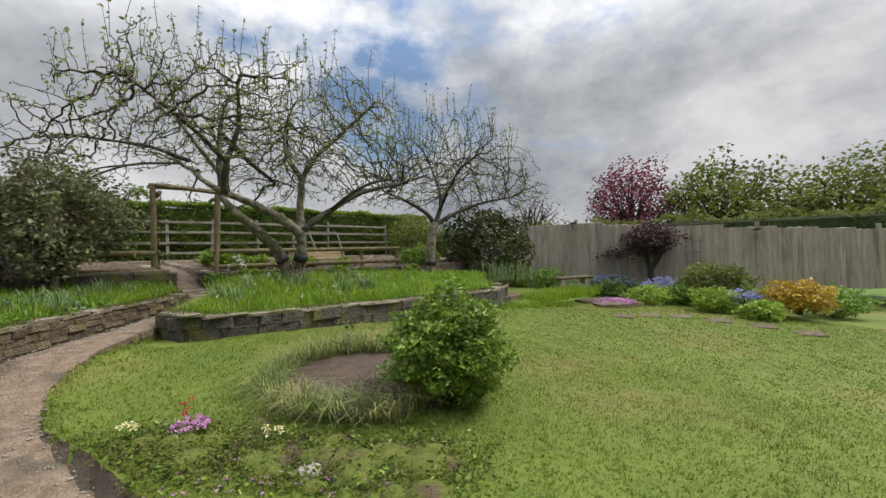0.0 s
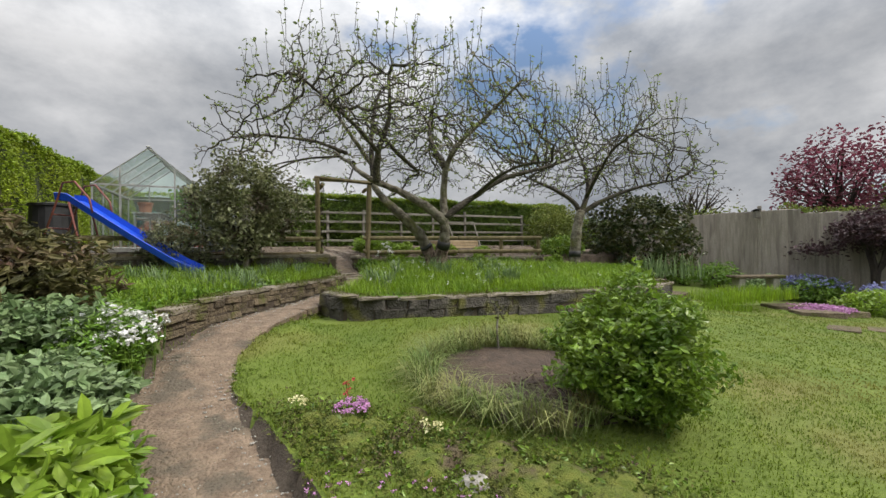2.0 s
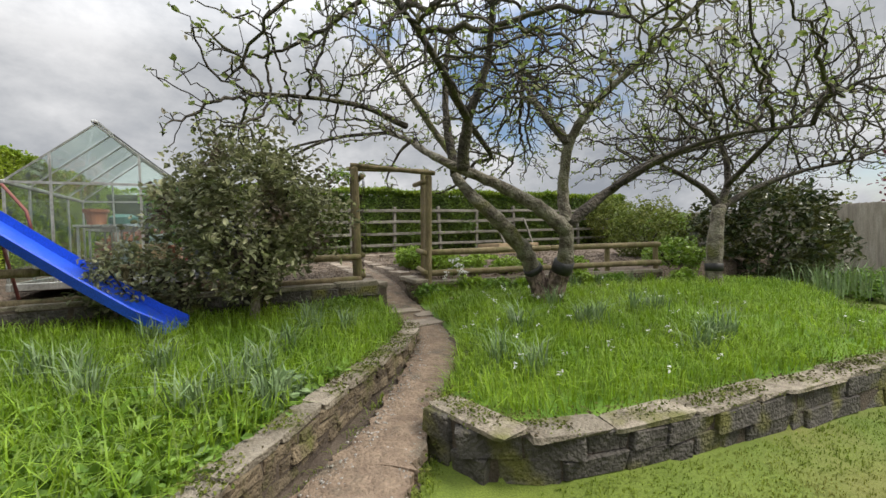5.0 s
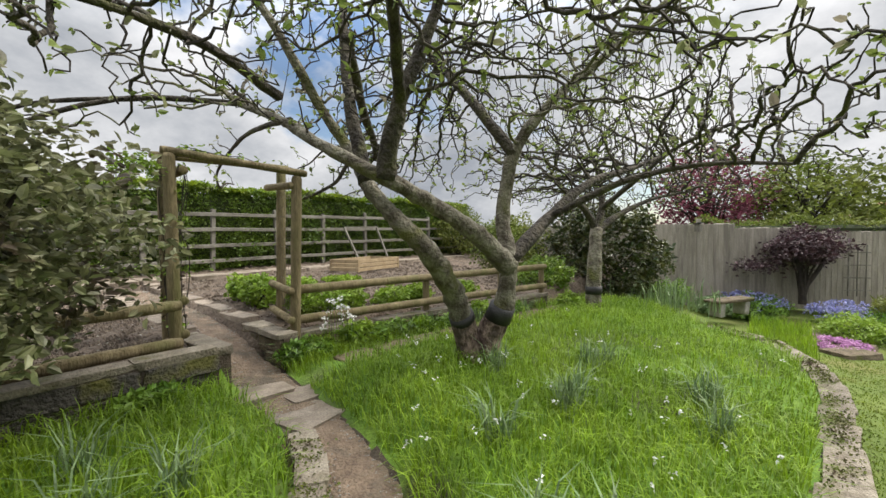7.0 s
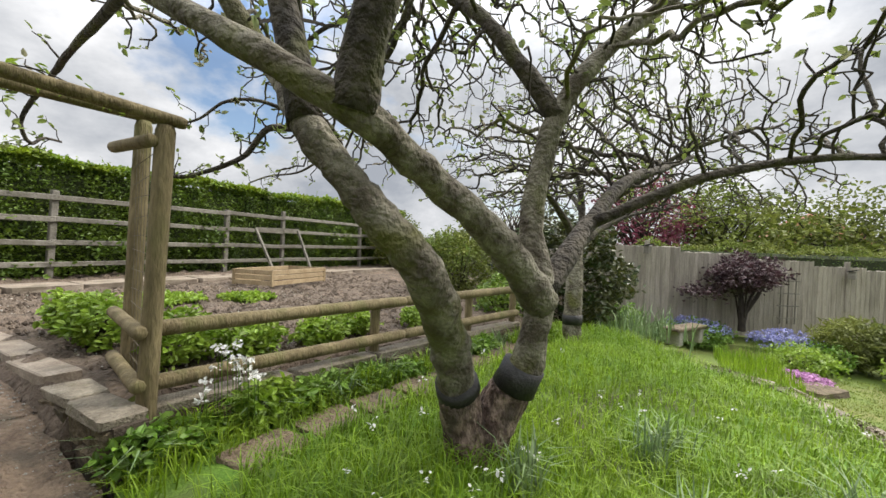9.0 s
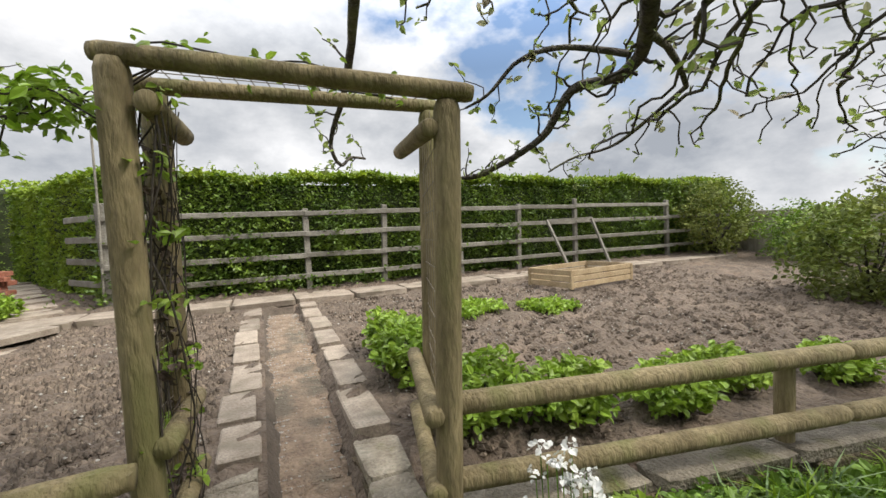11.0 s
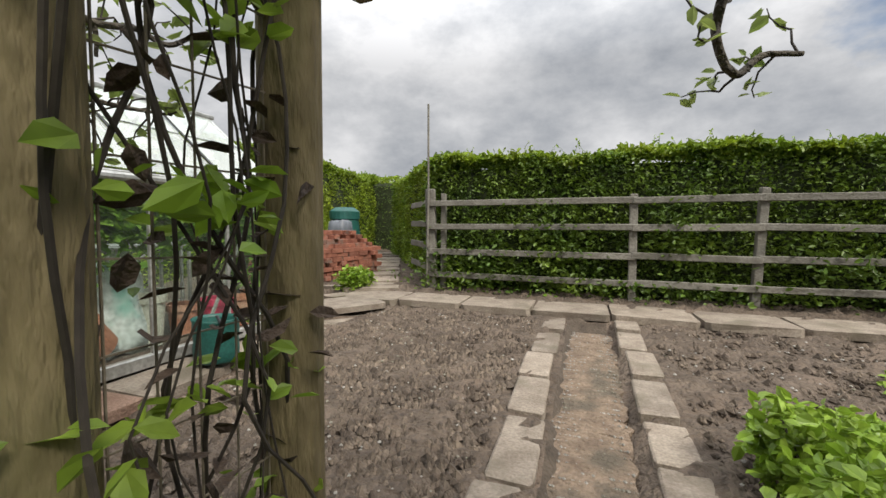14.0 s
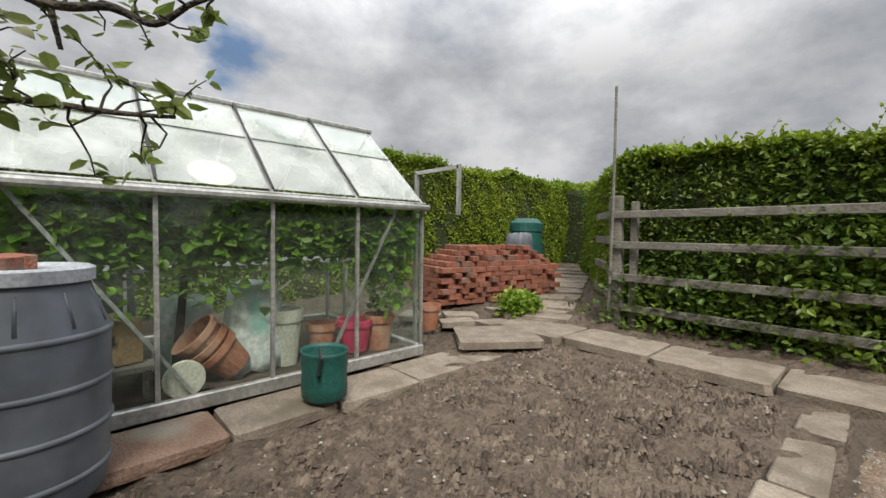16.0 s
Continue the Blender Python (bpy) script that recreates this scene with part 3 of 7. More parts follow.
def path_gap(x, y, line=PATH_LINE):
    """Distance to a line of the plan, by default the middle of the path, positive to its right."""
    best, sign = np.full(np.shape(x), 1e9), np.ones(np.shape(x))
    for (ax, ay), (bx, by) in zip(line, line[1:]):
        dx, dy = bx - ax, by - ay
        t = np.clip(((x - ax) * dx + (y - ay) * dy) / (dx * dx + dy * dy), 0, 1)
        d = np.hypot(x - ax - t * dx, y - ay - t * dy)
        s = np.sign((x - ax) * dy - (y - ay) * dx)
        near = d < best
        best, sign = np.where(near, d, best), np.where(near, s, sign)
    return best * sign


def wall_gap(x, y, poly):
    """Distance to a line of the plan."""
    best = np.full(np.shape(x), 1e9)
    for (ax, ay), (bx, by) in zip(poly, poly[1:]):
        dx, dy = bx - ax, by - ay
        t = np.clip(((x - ax) * dx + (y - ay) * dy) / (dx * dx + dy * dy), 0, 1)
        best = np.minimum(best, np.hypot(x - ax - t * dx, y - ay - t * dy))
    return best


WALK = [(2.1, 4.68), (3.4, 4.58), (4.6, 4.46), (6.5, 4.24)]


def zone(x, y):
    """0 lawn, 1 right terrace, 2 left bank, 3 vegetable plot, 4 path bed."""
    g = path_gap(x, y)
    front = np.where(x < 1.7, 5.12, np.where(x < 6.6, 5.5 - 0.213 * (x - 2.3), 4.6))
    z = np.where(g > 0, 0, 2)
    z = np.where(inside(x, y, TERRACE), 1, z)
    z = np.where((y > front) & (x < 12.9), 3, z)
    foot = (g < 0) & (g > -0.7) & (y > 0.45) & (y < 3.75) & (path_gap(x, y, LEFT_WALL) > 0.0)
    return np.where(foot | ((np.abs(g) < path_half(y)) & (y < 9.5)), 4, z)


def ground_z(x, y):
    x, y = np.asarray(x, float), np.asarray(y, float)
    k = zone(x, y)
    lawn = lawn_z(x, y)
    rise = np.clip((y - 2.0) / 2.5, 0, 1) * 0.35
    z = np.select([k == 0, k == 1, k == 2, k == 3], [np.where(x > 7.2, lawn + rise, lawn), terrace_z(x, y), left_z(x, y), plot_z(x, y)], path_z(y) - 0.05)
    g = np.abs(path_gap(x, y))
    soft = ((k == 1) & (y > 1.9)) | ((k == 2) & ((y < 0.4) | (y > 3.5)))
    return np.where(soft, path_z(y) + (z - path_z(y)) * np.clip((g - path_half(y) + 0.03) / 0.4, 0.05, 1), z)


def gz(x, y):
    return float(ground_z(x, y))


# ---- ground ----
ground = whole("ground", Build().add([(-1500, -1500, -2.1), (1500, -1500, -2.1), (1500, 1500, -2.1), (-1500, 1500, -2.1)], [(0, 1, 2, 3)]), M["terrace"], "rough grassland round the garden", "ground", kind="structure")
STEP = 0.09
gx, gy = np.arange(-6.5, 19.01, STEP), np.arange(-9.0, 17.01, STEP)
XX, YY = np.meshgrid(gx, gy)
# the turf is cut in a clean line along the path
for _ in range(2):
    GG = path_gap(XX, YY)
    g_y, g_x = np.gradient(GG, STEP)
    near = (np.abs(np.abs(GG) - path_half(YY)) < 0.05) & (YY < 5.2) & (np.hypot(g_x, g_y) < 1.3)
    move = np.where(near, np.sign(GG) * (path_half(YY) + 0.004) - GG, 0.0)
    XX, YY = XX + move * g_x, YY + move * g_y
ZZ = ground_z(XX, YY)
KK = zone(XX, YY)
rough = np.random.default_rng(3).normal(size=ZZ.shape)
ZZ = ZZ + rough * np.select([KK == 3, KK == 0], [0.02, 0.004], 0.012)
cx, cy = (XX[:-1, :-1] + XX[1:, 1:]) / 2, (YY[:-1, :-1] + YY[1:, 1:]) / 2
CK = zone(cx, cy)
idx = np.arange(ZZ.size).reshape(ZZ.shape)
quads = np.stack([idx[:-1, :-1], idx[:-1, 1:], idx[1:, 1:], idx[1:, :-1]], -1)
allv = np.stack([XX, YY, ZZ], -1).reshape(-1, 3)
for name, kinds, m, label in (("lawn", (0, ), "lawn", "mown green lawn sloping gently away"), ("terrace", (1, 2), "terrace", "rough grassy terrace above low walls"), ("vegetable_plot", (3, ), "soil", "bare dug brown soil of the vegetable plot"), ("path_bed", (4, ), "mortar", "earth bed under the garden path")):
    q = quads[np.isin(CK, kinds)].reshape(-1, 4)
    used, inv = np.unique(q, return_inverse=True)
    me = bpy.data.meshes.new(name)
    me.from_pydata(allv[used].tolist(), [], inv.reshape(-1, 4).tolist())
    me.materials.append(M[m])
    me.polygons.foreach_set("use_smooth", [True] * len(me.polygons))
    tagged(new(name, me), label, "ground", kind="structure")

# the concrete path, cast in lengths
garden_path = thing("path", (0, -2, -1.3), "worn brown-grey concrete garden path cast in lengths", "path", kind="structure")
raw = along(PATH_LINE, 0.06)
mids = [sum((q for q, h in raw[max(0, i - 6):i + 7]), Vector((0, 0))) / len(raw[max(0, i - 6):i + 7]) for i in range(len(raw))]
line = []
for i, q in enumerate(mids):
    d = mids[min(i + 1, len(mids) - 1)] - mids[max(i - 1, 0)]
    line.append((q, math.degrees(math.atan2(d.y, d.x))))
for i in range(0, len(line) - 1, 26):
    b, rows = Build(), line[i:i + 27]
    vs, fs = [], []
    for p, h in rows:
        half = float(path_half(p.y))
        nx, ny = -math.sin(radians(h)), math.cos(radians(h))
        for s in (-1, -0.5, 0, 0.5, 1):
            e = rng.normal() * 0.014 if abs(s) == 1 else 0
            vs.append((p.x + nx * (s * half + e), p.y + ny * (s * half + e), float(path_z(p.y)) + (0.0 if abs(s) == 1 else 0.012) + rng.normal() * 0.003))
    for r in range(len(rows) - 1):
        fs += [(r * 5 + c, r * 5 + c + 1, r * 5 + c + 6, r * 5 + c + 5) for c in range(4)]
    b.add(vs, fs)
    n = len(vs)
    low = [(x, y, z - 0.08) for x, y, z in vs]
    b.add(low, [])
    for r in range(len(rows) - 1):
        for c in (0, 4):
            b.f.append((r * 5 + c, (r + 1) * 5 + c, n + (r + 1) * 5 + c, n + r * 5 + c))
    for r in (0, len(rows) - 1):
        b.f += [(r * 5 + c, r * 5 + c + 1, n + r * 5 + c + 1, n + r * 5 + c) for c in range(4)]
    part("slab", b, M["path"], garden_path)
grit = Build()
for i in range(6000):
    p, h = line[int(rng.integers(len(line)))]
    half = float(path_half(p.y)) - 0.02
    s, r = half * float(rng.choice((-1, 1))) * rng.random() ** 0.5, 0.003 + 0.008 * rng.random() ** 2
    x, y = p.x - math.sin(radians(h)) * s + rng.normal() * 0.02, p.y + math.cos(radians(h)) * s
    z = float(path_z(y)) + 0.010
    grit.add([(x + r, y, z), (x - r, y + r * 0.4, z), (x, y + r, z), (x + r * 0.2, y - r, z), (x, y, z + r * 0.8), (x, y, z - r)], [(0, 2, 4), (2, 1, 4), (1, 3, 4), (3, 0, 4), (0, 2, 5), (2, 1, 5), (1, 3, 5), (3, 0, 5)])
whole("path_grit", grit, M["rock"], "loose grit and small pale stones on the path", "grit", kind="stuff")

# ---- walls ----


def stone_wall(name, label, poly, base, top, thick, material, courses, length, cap, seed_tilt=2.5, chamfer=0.09):
    """A low wall: an earth-filled core with uneven stones on both faces and a coping."""
    w = thing(name, (poly[0][0], poly[0][1], base(*poly[0])), label, "wall", kind="structure")
    core = Build()
    for a, b in zip(poly, poly[1:]):
        d = Vector(b) - Vector(a)
        mid = (Vector(a) + Vector(b)) / 2
        zb, zt = base(*mid) - 0.1, top(*mid) - 0.05
        core.box((mid.x, mid.y, (zb + zt) / 2), (d.length + 0.04, thick * 0.8, zt - zb), math.degrees(math.atan2(d.y, d.x)))
    part("core", core, M["mortar"], w)
    blocks = unit_blocks(material, 6, chamfer, 0.05, "stone")
    caps = unit_blocks(M["coping"], 6, 0.07, 0.06, "coping_stone")
    fine = along(poly, 0.02)
    for c in range(courses + 1):
        coping = c == courses
        i = 0
        while i < len(fine):
            st = length * (1.6 if coping else 1.0) * rng.uniform(0.55, 1.6)
            step = min(max(3, int(st / 0.02)), len(fine) - i)
            j = min(max(i + step // 2, 0), len(fine) - 1)
            p, h = fine[j]
            f = Vector((math.cos(radians(h)), math.sin(radians(h))))
            nrm = Vector((-f.y, f.x))
            zb, zt = base(p.x, p.y) - 0.02, top(p.x, p.y) - cap
            k = (zt - zb) / courses
            hgt = cap * rng.uniform(0.85, 1.3) if coping else k * rng.uniform(0.88, 1.06)
            z = zt + cap / 2 if coping else zb + k * (c + 0.5) + rng.uniform(-0.12, 0.12) * k
            out = rng.uniform(-0.016, 0.016)
            block(caps if coping else blocks, (p.x + nrm.x * out, p.y + nrm.y * out, z), (step * 0.02 * rng.uniform(0.96, 1.03), thick * (1.08 if coping else rng.uniform(0.95, 1.07)), hgt), w, h + rng.uniform(-4, 4), tilt=seed_tilt)
            i += step
    return w


stone_wall("wall_left_of_path", "low mossy brown stone retaining wall with flat coping", LEFT_WALL, lambda x, y: float(path_z(y)), lambda x, y: left_z(x, y) + 0.05, 0.16, M["wall"], 3, 0.2, 0.045, 3.5)
stone_wall("wall_of_terrace", "curved grey stone retaining wall topped with moss", RIGHT_WALL, lambda x, y: float(lawn_z(x, y)), lambda x, y: terrace_z(x, y) + 0.04, 0.2, M["grey_wall"], 2, 0.3, 0.035, 1.2, 0.04)
stone_wall("wall_of_plot_west", "dark stone wall holding up the vegetable plot", [(-5.5, 5.08), (-2, 5.06), (1.55, 5.05)], lambda x, y: left_z(x, 4.8), lambda x, y: -0.12, 0.16, M["grey_wall"], 2, 0.45, 0.06, 0.8)
stone_wall("wall_of_plot_east", "low stone wall under the log rail", [(2.3, 5.36), (4.4, 4.95), (6.6, 4.48)], lambda x, y: terrace_z(x, y), lambda x, y: -0.22, 0.16, M["wall"], 1, 0.5, 0.06, 0.8)

for x in (2.29, 1.63):
    stone_wall("wall_of_plot_entry", "short stone wall with flat coping beside the arch path", [(x, 5.12), (x, 5.5), (x, 5.95)], lambda x, y: float(path_z(y)), lambda x, y: -0.17, 0.2, M["wall"], 2, 0.22, 0.06, 1.0)

# ---- edging and paving of the plot ----
slab_blocks = unit_blocks(M["slab"], 5, 0.05, 0.02, "paving_slab")
edging = thing("path_edging", (1.98, 5.5, -0.2), "two rows of pale stone edging slabs along the sunken path", "edging", kind="structure")
for x, w in ((1.64, 0.2), (2.32, 0.2)):
    y = 5.98
    while y < 9.3:
        ln = float(rng.uniform(0.42, 0.78))
        z = gz(x + (-0.3 if x < 2 else 0.3), y + ln / 2)
        block(slab_blocks, (x + rng.uniform(-0.02, 0.02), y + ln / 2, z - 0.055 + rng.uniform(-0.012, 0.012)), (w, ln - 0.02, 0.16), edging, rng.uniform(-1.5, 1.5), "slab", 1.2)
        y += ln
    core = Build().box((x, 7.65, -0.3), (0.14, 3.3, 0.24))
    part("footing", core, M["mortar"], edging)
red_blocks = unit_blocks(M["red_slab"], 2, 0.05, 0.02, "paving_slab")
paving = thing("paving", (0.5, 9.9, 0.0), "weathered paving slabs along the foot of the fence and greenhouse", "paving", kind="structure")
for i in range(16):
    x = -0.55 + i * 0.78
    block(slab_blocks, (x, 9.86 + rng.uniform(-0.03, 0.03), gz(x, 9.86) + 0.0), (0.75, 0.58, 0.08), paving, rng.uniform(-2, 2), "slab", 1.0)
for i in range(6):
    y = 5.9 + i * 0.62
    block(red_blocks if i < 2 else slab_blocks, (-0.58 + rng.uniform(-0.02, 0.02), y, -0.085), (0.42, 0.6, 0.07), paving, rng.uniform(-2, 2), "slab", 0.6)
block(slab_blocks, (-0.62, 9.2, 0.03), (0.62, 0.75, 0.07), paving, -38, "slab", 1.0)
for i in range(9):
    d = i * 0.58
    x, y = -0.55 - d * 0.42, 10.25 + d * 0.9
    block(slab_blocks, (x - 0.3, y, 0.06 + d * 0.03), (0.72, 0.56, 0.08), paving, 25 + rng.uniform(-3, 3), "slab", 1.5)
for x, y, s in ((-1.2, 9.25, 0.35), (-1.0, 9.65, 0.4), (-1.5, 9.6, 0.38), (-0.85, 10.1, 0.45), (-1.35, 10.15, 0.33), (-1.75, 9.2, 0.42)):
    block(slab_blocks, (x, y, 0.02 + rng.uniform(0, 0.04)), (s, s * 0.8, 0.06), paving, rng.uniform(0, 90), "slab", 4)
for x, y in ((1.25, 4.78), (1.8, 4.85), (2.15, 4.6), (1.35, 4.35), (1.9, 4.2)):
    block(slab_blocks, (x, y, float(path_z(y)) - 0.008), (0.5, 0.46, 0.05), paving, rng.uniform(-12, 12), "slab", 0.4)

walk_blocks = unit_blocks(M["path"], 4, 0.05, 0.05, "walk_slab")
for q, h in along(WALK, 0.47):
    block(walk_blocks, (q.x + 0.2, q.y + rng.uniform(-0.04, 0.04), gz(q.x, q.y) - 0.005), (rng.uniform(0.36, 0.45), 0.32, 0.06), paving, h + rng.uniform(-7, 7), "slab", 2.5)

# ---- rustic arch and log rails ----


def log_between(b, p, q, r, n=9):
    p, q = Vector(p), Vector(q)
    pts = [p.lerp(q, t) for t in (0, 0.02, 0.25, 0.5, 0.75, 0.98, 1)]
    b.tube(pts, [r * 0.82, r, r * 1.02, r * 0.98, r * 1.01, r, r * 0.82], n)
    return b


arch = thing("garden_arch", (2.0, 5.7, -0.2), "rustic garden arch of round brown logs with netting", "arch")
FL, FR, BL, BR = (1.42, 5.51), (2.43, 5.27), (1.46, 5.84), (2.62, 5.9)
for (x, y), lean, zt in ((FL, -0.01, 1.52), (FR, 0.06, 1.405), (BL, 0.0, 1.51), (BR, 0.05, 1.55)):
    part("post", log_between(Build(), (x, y, -0.35), (x + lean, y, zt), 0.052, 14), M["log"], arch, smooth=True)
part("beam", log_between(Build(), (FL[0] - 0.07, FL[1] + 0.02, 1.548), (FR[0] + 0.15, FR[1] - 0.04, 1.432), 0.036, 12), M["log"], arch, smooth=True)
part("beam", log_between(Build(), (BL[0] - 0.1, BL[1], 1.545), (BR[0] + 0.14, BR[1], 1.582), 0.034, 12), M["log"], arch, smooth=True)
part("cross_log", log_between(Build(), (FL[0] + 0.085, FL[1] - 0.06, 1.38), (BL[0] + 0.075, BL[1] + 0.13, 1.375), 0.04, 12), M["log"], arch, smooth=True)
part("cross_log", log_between(Build(), (FR[0] - 0.02, FR[1] - 0.02, 1.30), (BR[0] - 0.09, BR[1] + 0.08, 1.345), 0.038, 12), M["log"], arch, smooth=True)
net = Build()
for i in range(19):
    t = i / 18
    net.tube([(FL[0] + t * 1.05, FL[1] - t * 0.24, 1.575 - 0.105 * t), (BL[0] + t * 1.13, BL[1] + t * 0.07, 1.575 + 0.035 * t)], 0.0022, 4)
for i in range(6):
    t = i / 5
    net.tube([(FL[0] + t * 0.05, FL[1] + t * 0.32, 1.577), (FR[0] + t * 0.17, FR[1] + t * 0.63, 1.47 + t * 0.14)], 0.0022, 4)
for (fx, fy), (bx, by) in ((FL, BL), (FR, BR)):
    for i in range(14):
        z = -0.15 + i * 0.115
        net.tube([(fx, fy, z), (bx, by, z + rng.uniform(-0.02, 0.02))], 0.0018, 4)
    for i in range(1, 6):
        t = i / 6
        net.tube([(fx + (bx - fx) * t, fy + (by - fy) * t, -0.2), (fx + (bx - fx) * t, fy + (by - fy) * t, 1.4)], 0.0018, 4)
part("netting", net, M["net"], arch, "square wire netting", fix=False)


def log_rail(label, posts, pts, heights, z0):
    r = thing("log_rail", (pts[0][0], pts[0][1], z0), label, "fence", "log rails of the plot")
    for x, y in posts:
        part("post", log_between(Build(), (x, y, z0 - 0.35), (x, y, z0 + max(heights) - 0.01), 0.045, 9), M["log"], r, smooth=True)
    for h in heights:
        for a, b in zip(pts, pts[1:]):
            part("rail", log_between(Build(), (a[0], a[1] - 0.05, z0 + h), (b[0], b[1] - 0.05, z0 + h), 0.048, 10), M["log"], r, smooth=True)


log_rail("low round-log rail fence along the vegetable plot", [(4.2, 5.02), (5.6, 4.72), (6.55, 4.5)], [(2.42, 5.38), (4.5, 4.95), (6.6, 4.5)], (0.14, 0.46), -0.24)
log_rail("mossy round-log rail fence behind the slide", [(-4.4, 5.2), (-2.9, 5.2), (-1.3, 5.2), (0.2, 5.2)], [(-5.4, 5.2), (-2.0, 5.2), (1.42, 5.42)], (0.10, 0.42), -0.22)
for (fx, fy), (bx, by) in ((FL, BL), (FR, BR)):
    r = thing("side_rail", (fx, fy, -0.2), "short round logs between the arch posts", "fence", "side rails of the arch")
    for h in (-0.08, 0.22):
        s = 0.06 if fx < 2 else -0.06
        part("rail", log_between(Build(), (fx + s, fy - 0.05, h), (bx + s, by + 0.08, h + 0.02), 0.04, 9), M["log"], r, smooth=True)

# ---- post and rail fence ----
fence = thing("post_and_rail_fence", (0, 10.4, 0.05), "silvery weathered post and rail fence before the hedge", "fence")
FX = [-0.04, 2.44, 3.65, 5.04, 6.29, 7.67, 10.37, 12.75]
for i, x in enumerate(FX):
    h = 1.36 if i in (0, 5) else 1.28 + rng.uniform(-0.03, 0.06)
    wide = 0.13 if i == 0 else 0.085
    part("post", Build().box((x, 10.42, (h - 0.1) / 2), (wide, 0.075, h + 0.2), 0, 0.008, 0.004, ry=rng.uniform(-2, 2.5)), M["rail"], fence)
part("post", Build().box((0.12, 10.46, 0.6), (0.07, 0.07, 1.5), 0, 0.008, 0.004), M["rail"], fence)
for a, b in zip(FX, FX[1:]):
    for z in (0.27, 0.58, 0.91, 1.22):
        if b > 11 and z > 1:
            continue
        j = rng.uniform(-0.018, 0.018)
        part("rail", Build().box(((a + b) / 2, 10.37 + rng.uniform(-0.012, 0.012), z + 0.002 * (a + b)), (b - a + 0.04, 0.035, 0.074), 0, 0.006, 0.004, ry=math.degrees(j / (b - a))), M["rail"], fence)
for z in (0.35, 0.65, 0.95, 1.24):
    part("rail", Build().box((-0.42, 10.95, z), (0.035, 1.2, 0.085), 36, 0.006, 0.004), M["rail"], fence)
pole = whole("thin_pole", Build().tube([(-0.08, 10.35, 0.0), (-0.06, 10.35, 1.3), (-0.07, 10.36, 2.52)], 0.014, 7), M["rail"], "tall thin grey pole beside the fence corner", "pole")

# ---- hedges ----


def hedge(name, label, a, b, thick, zb, zt, leaf, tip, density, seed, wobble=0.08):
    """A clipped hedge: a core of twigs coloured dark for inner shade, a skin of leaves, paler tips along the top."""
    hd = thing(name, (a[0], a[1], zb), label, "hedge")
    A, B = np.array(a, float), np.array(b, float)
    d = B - A
    ln = np.hypot(*d)
    d, nrm = d / ln, np.array((-d[1], d[0])) / ln
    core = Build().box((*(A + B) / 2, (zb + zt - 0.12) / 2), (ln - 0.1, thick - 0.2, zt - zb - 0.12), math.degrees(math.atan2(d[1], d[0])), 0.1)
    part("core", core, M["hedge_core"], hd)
    g = np.random.default_rng(seed)

    def bulge(s, z):
        return wobble * (np.sin(s * 2.1 + z * 1.3 + seed) * 0.5 + np.sin(s * 5.3 - z * 3.1) * 0.3 + np.sin(s * 11 + z * 7) * 0.2)

    b1, b2 = Build(), Build()
    for side in (-1, 1):
        k = int(ln * (zt - zb) * density * (1 if side == -1 else 0.5))
        s, z = g.uniform(0, ln, k), g.uniform(zb, zt, k)
        o = side * (thick / 2 - 0.03 + bulge(s, z) + g.normal(0, 0.03, k))
        p = np.column_stack([A[0] + d[0] * s + nrm[0] * o, A[1] + d[1] * s + nrm[1] * o, z])
        pale = g.uniform(zb, zt, k) < zb + (z - zb) - (zt - zb) * 0.88
        b1.leaves(p[~pale], 0.031)
        b2.leaves(p[pale], 0.031)
    for end in (0, ln):
        k = int(thick * (zt - zb) * density)
        o, z = g.uniform(-thick / 2, thick / 2, k), g.uniform(zb, zt, k)
        s = end + g.normal(0, 0.03, k)
        b1.leaves(np.column_stack([A[0] + d[0] * s + nrm[0] * o, A[1] + d[1] * s + nrm[1] * o, z]), 0.05)
    k = int(ln * thick * density * 1.3)
    s, o = g.uniform(0, ln, k), g.uniform(-thick / 2, thick / 2, k)
    z = zt - 0.02 + np.abs(g.normal(0, 0.035, k)) - 0.25 * np.abs(o / thick) ** 3 + bulge(s, o)
    b2.leaves(np.column_stack([A[0] + d[0] * s + nrm[0] * o, A[1] + d[1] * s + nrm[1] * o, z]), 0.05, up=0.1)
    part("leaves", b1, leaf, hd, fix=False)
    part("top_leaves", b2, tip, hd, "paler new growth", fix=False)
    return hd


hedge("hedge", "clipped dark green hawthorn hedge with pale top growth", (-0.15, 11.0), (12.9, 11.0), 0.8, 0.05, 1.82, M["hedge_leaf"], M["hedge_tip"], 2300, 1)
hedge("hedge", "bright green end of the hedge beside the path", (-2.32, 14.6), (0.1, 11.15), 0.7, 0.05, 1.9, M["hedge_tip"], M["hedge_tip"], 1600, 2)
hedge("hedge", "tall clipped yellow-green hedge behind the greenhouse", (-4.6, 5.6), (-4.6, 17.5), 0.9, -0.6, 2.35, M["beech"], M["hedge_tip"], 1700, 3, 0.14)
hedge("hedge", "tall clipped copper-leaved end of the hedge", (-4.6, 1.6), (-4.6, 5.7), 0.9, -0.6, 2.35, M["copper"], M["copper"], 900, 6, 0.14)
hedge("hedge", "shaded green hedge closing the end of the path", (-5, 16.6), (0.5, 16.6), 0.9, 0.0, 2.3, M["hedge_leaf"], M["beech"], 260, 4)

sprigs = thing("hedge_sprigs", (1.5, 11.0, 1.8), "wild unclipped shoots rising from the hedge top", "shoots")
gh_ = np.random.default_rng(58)
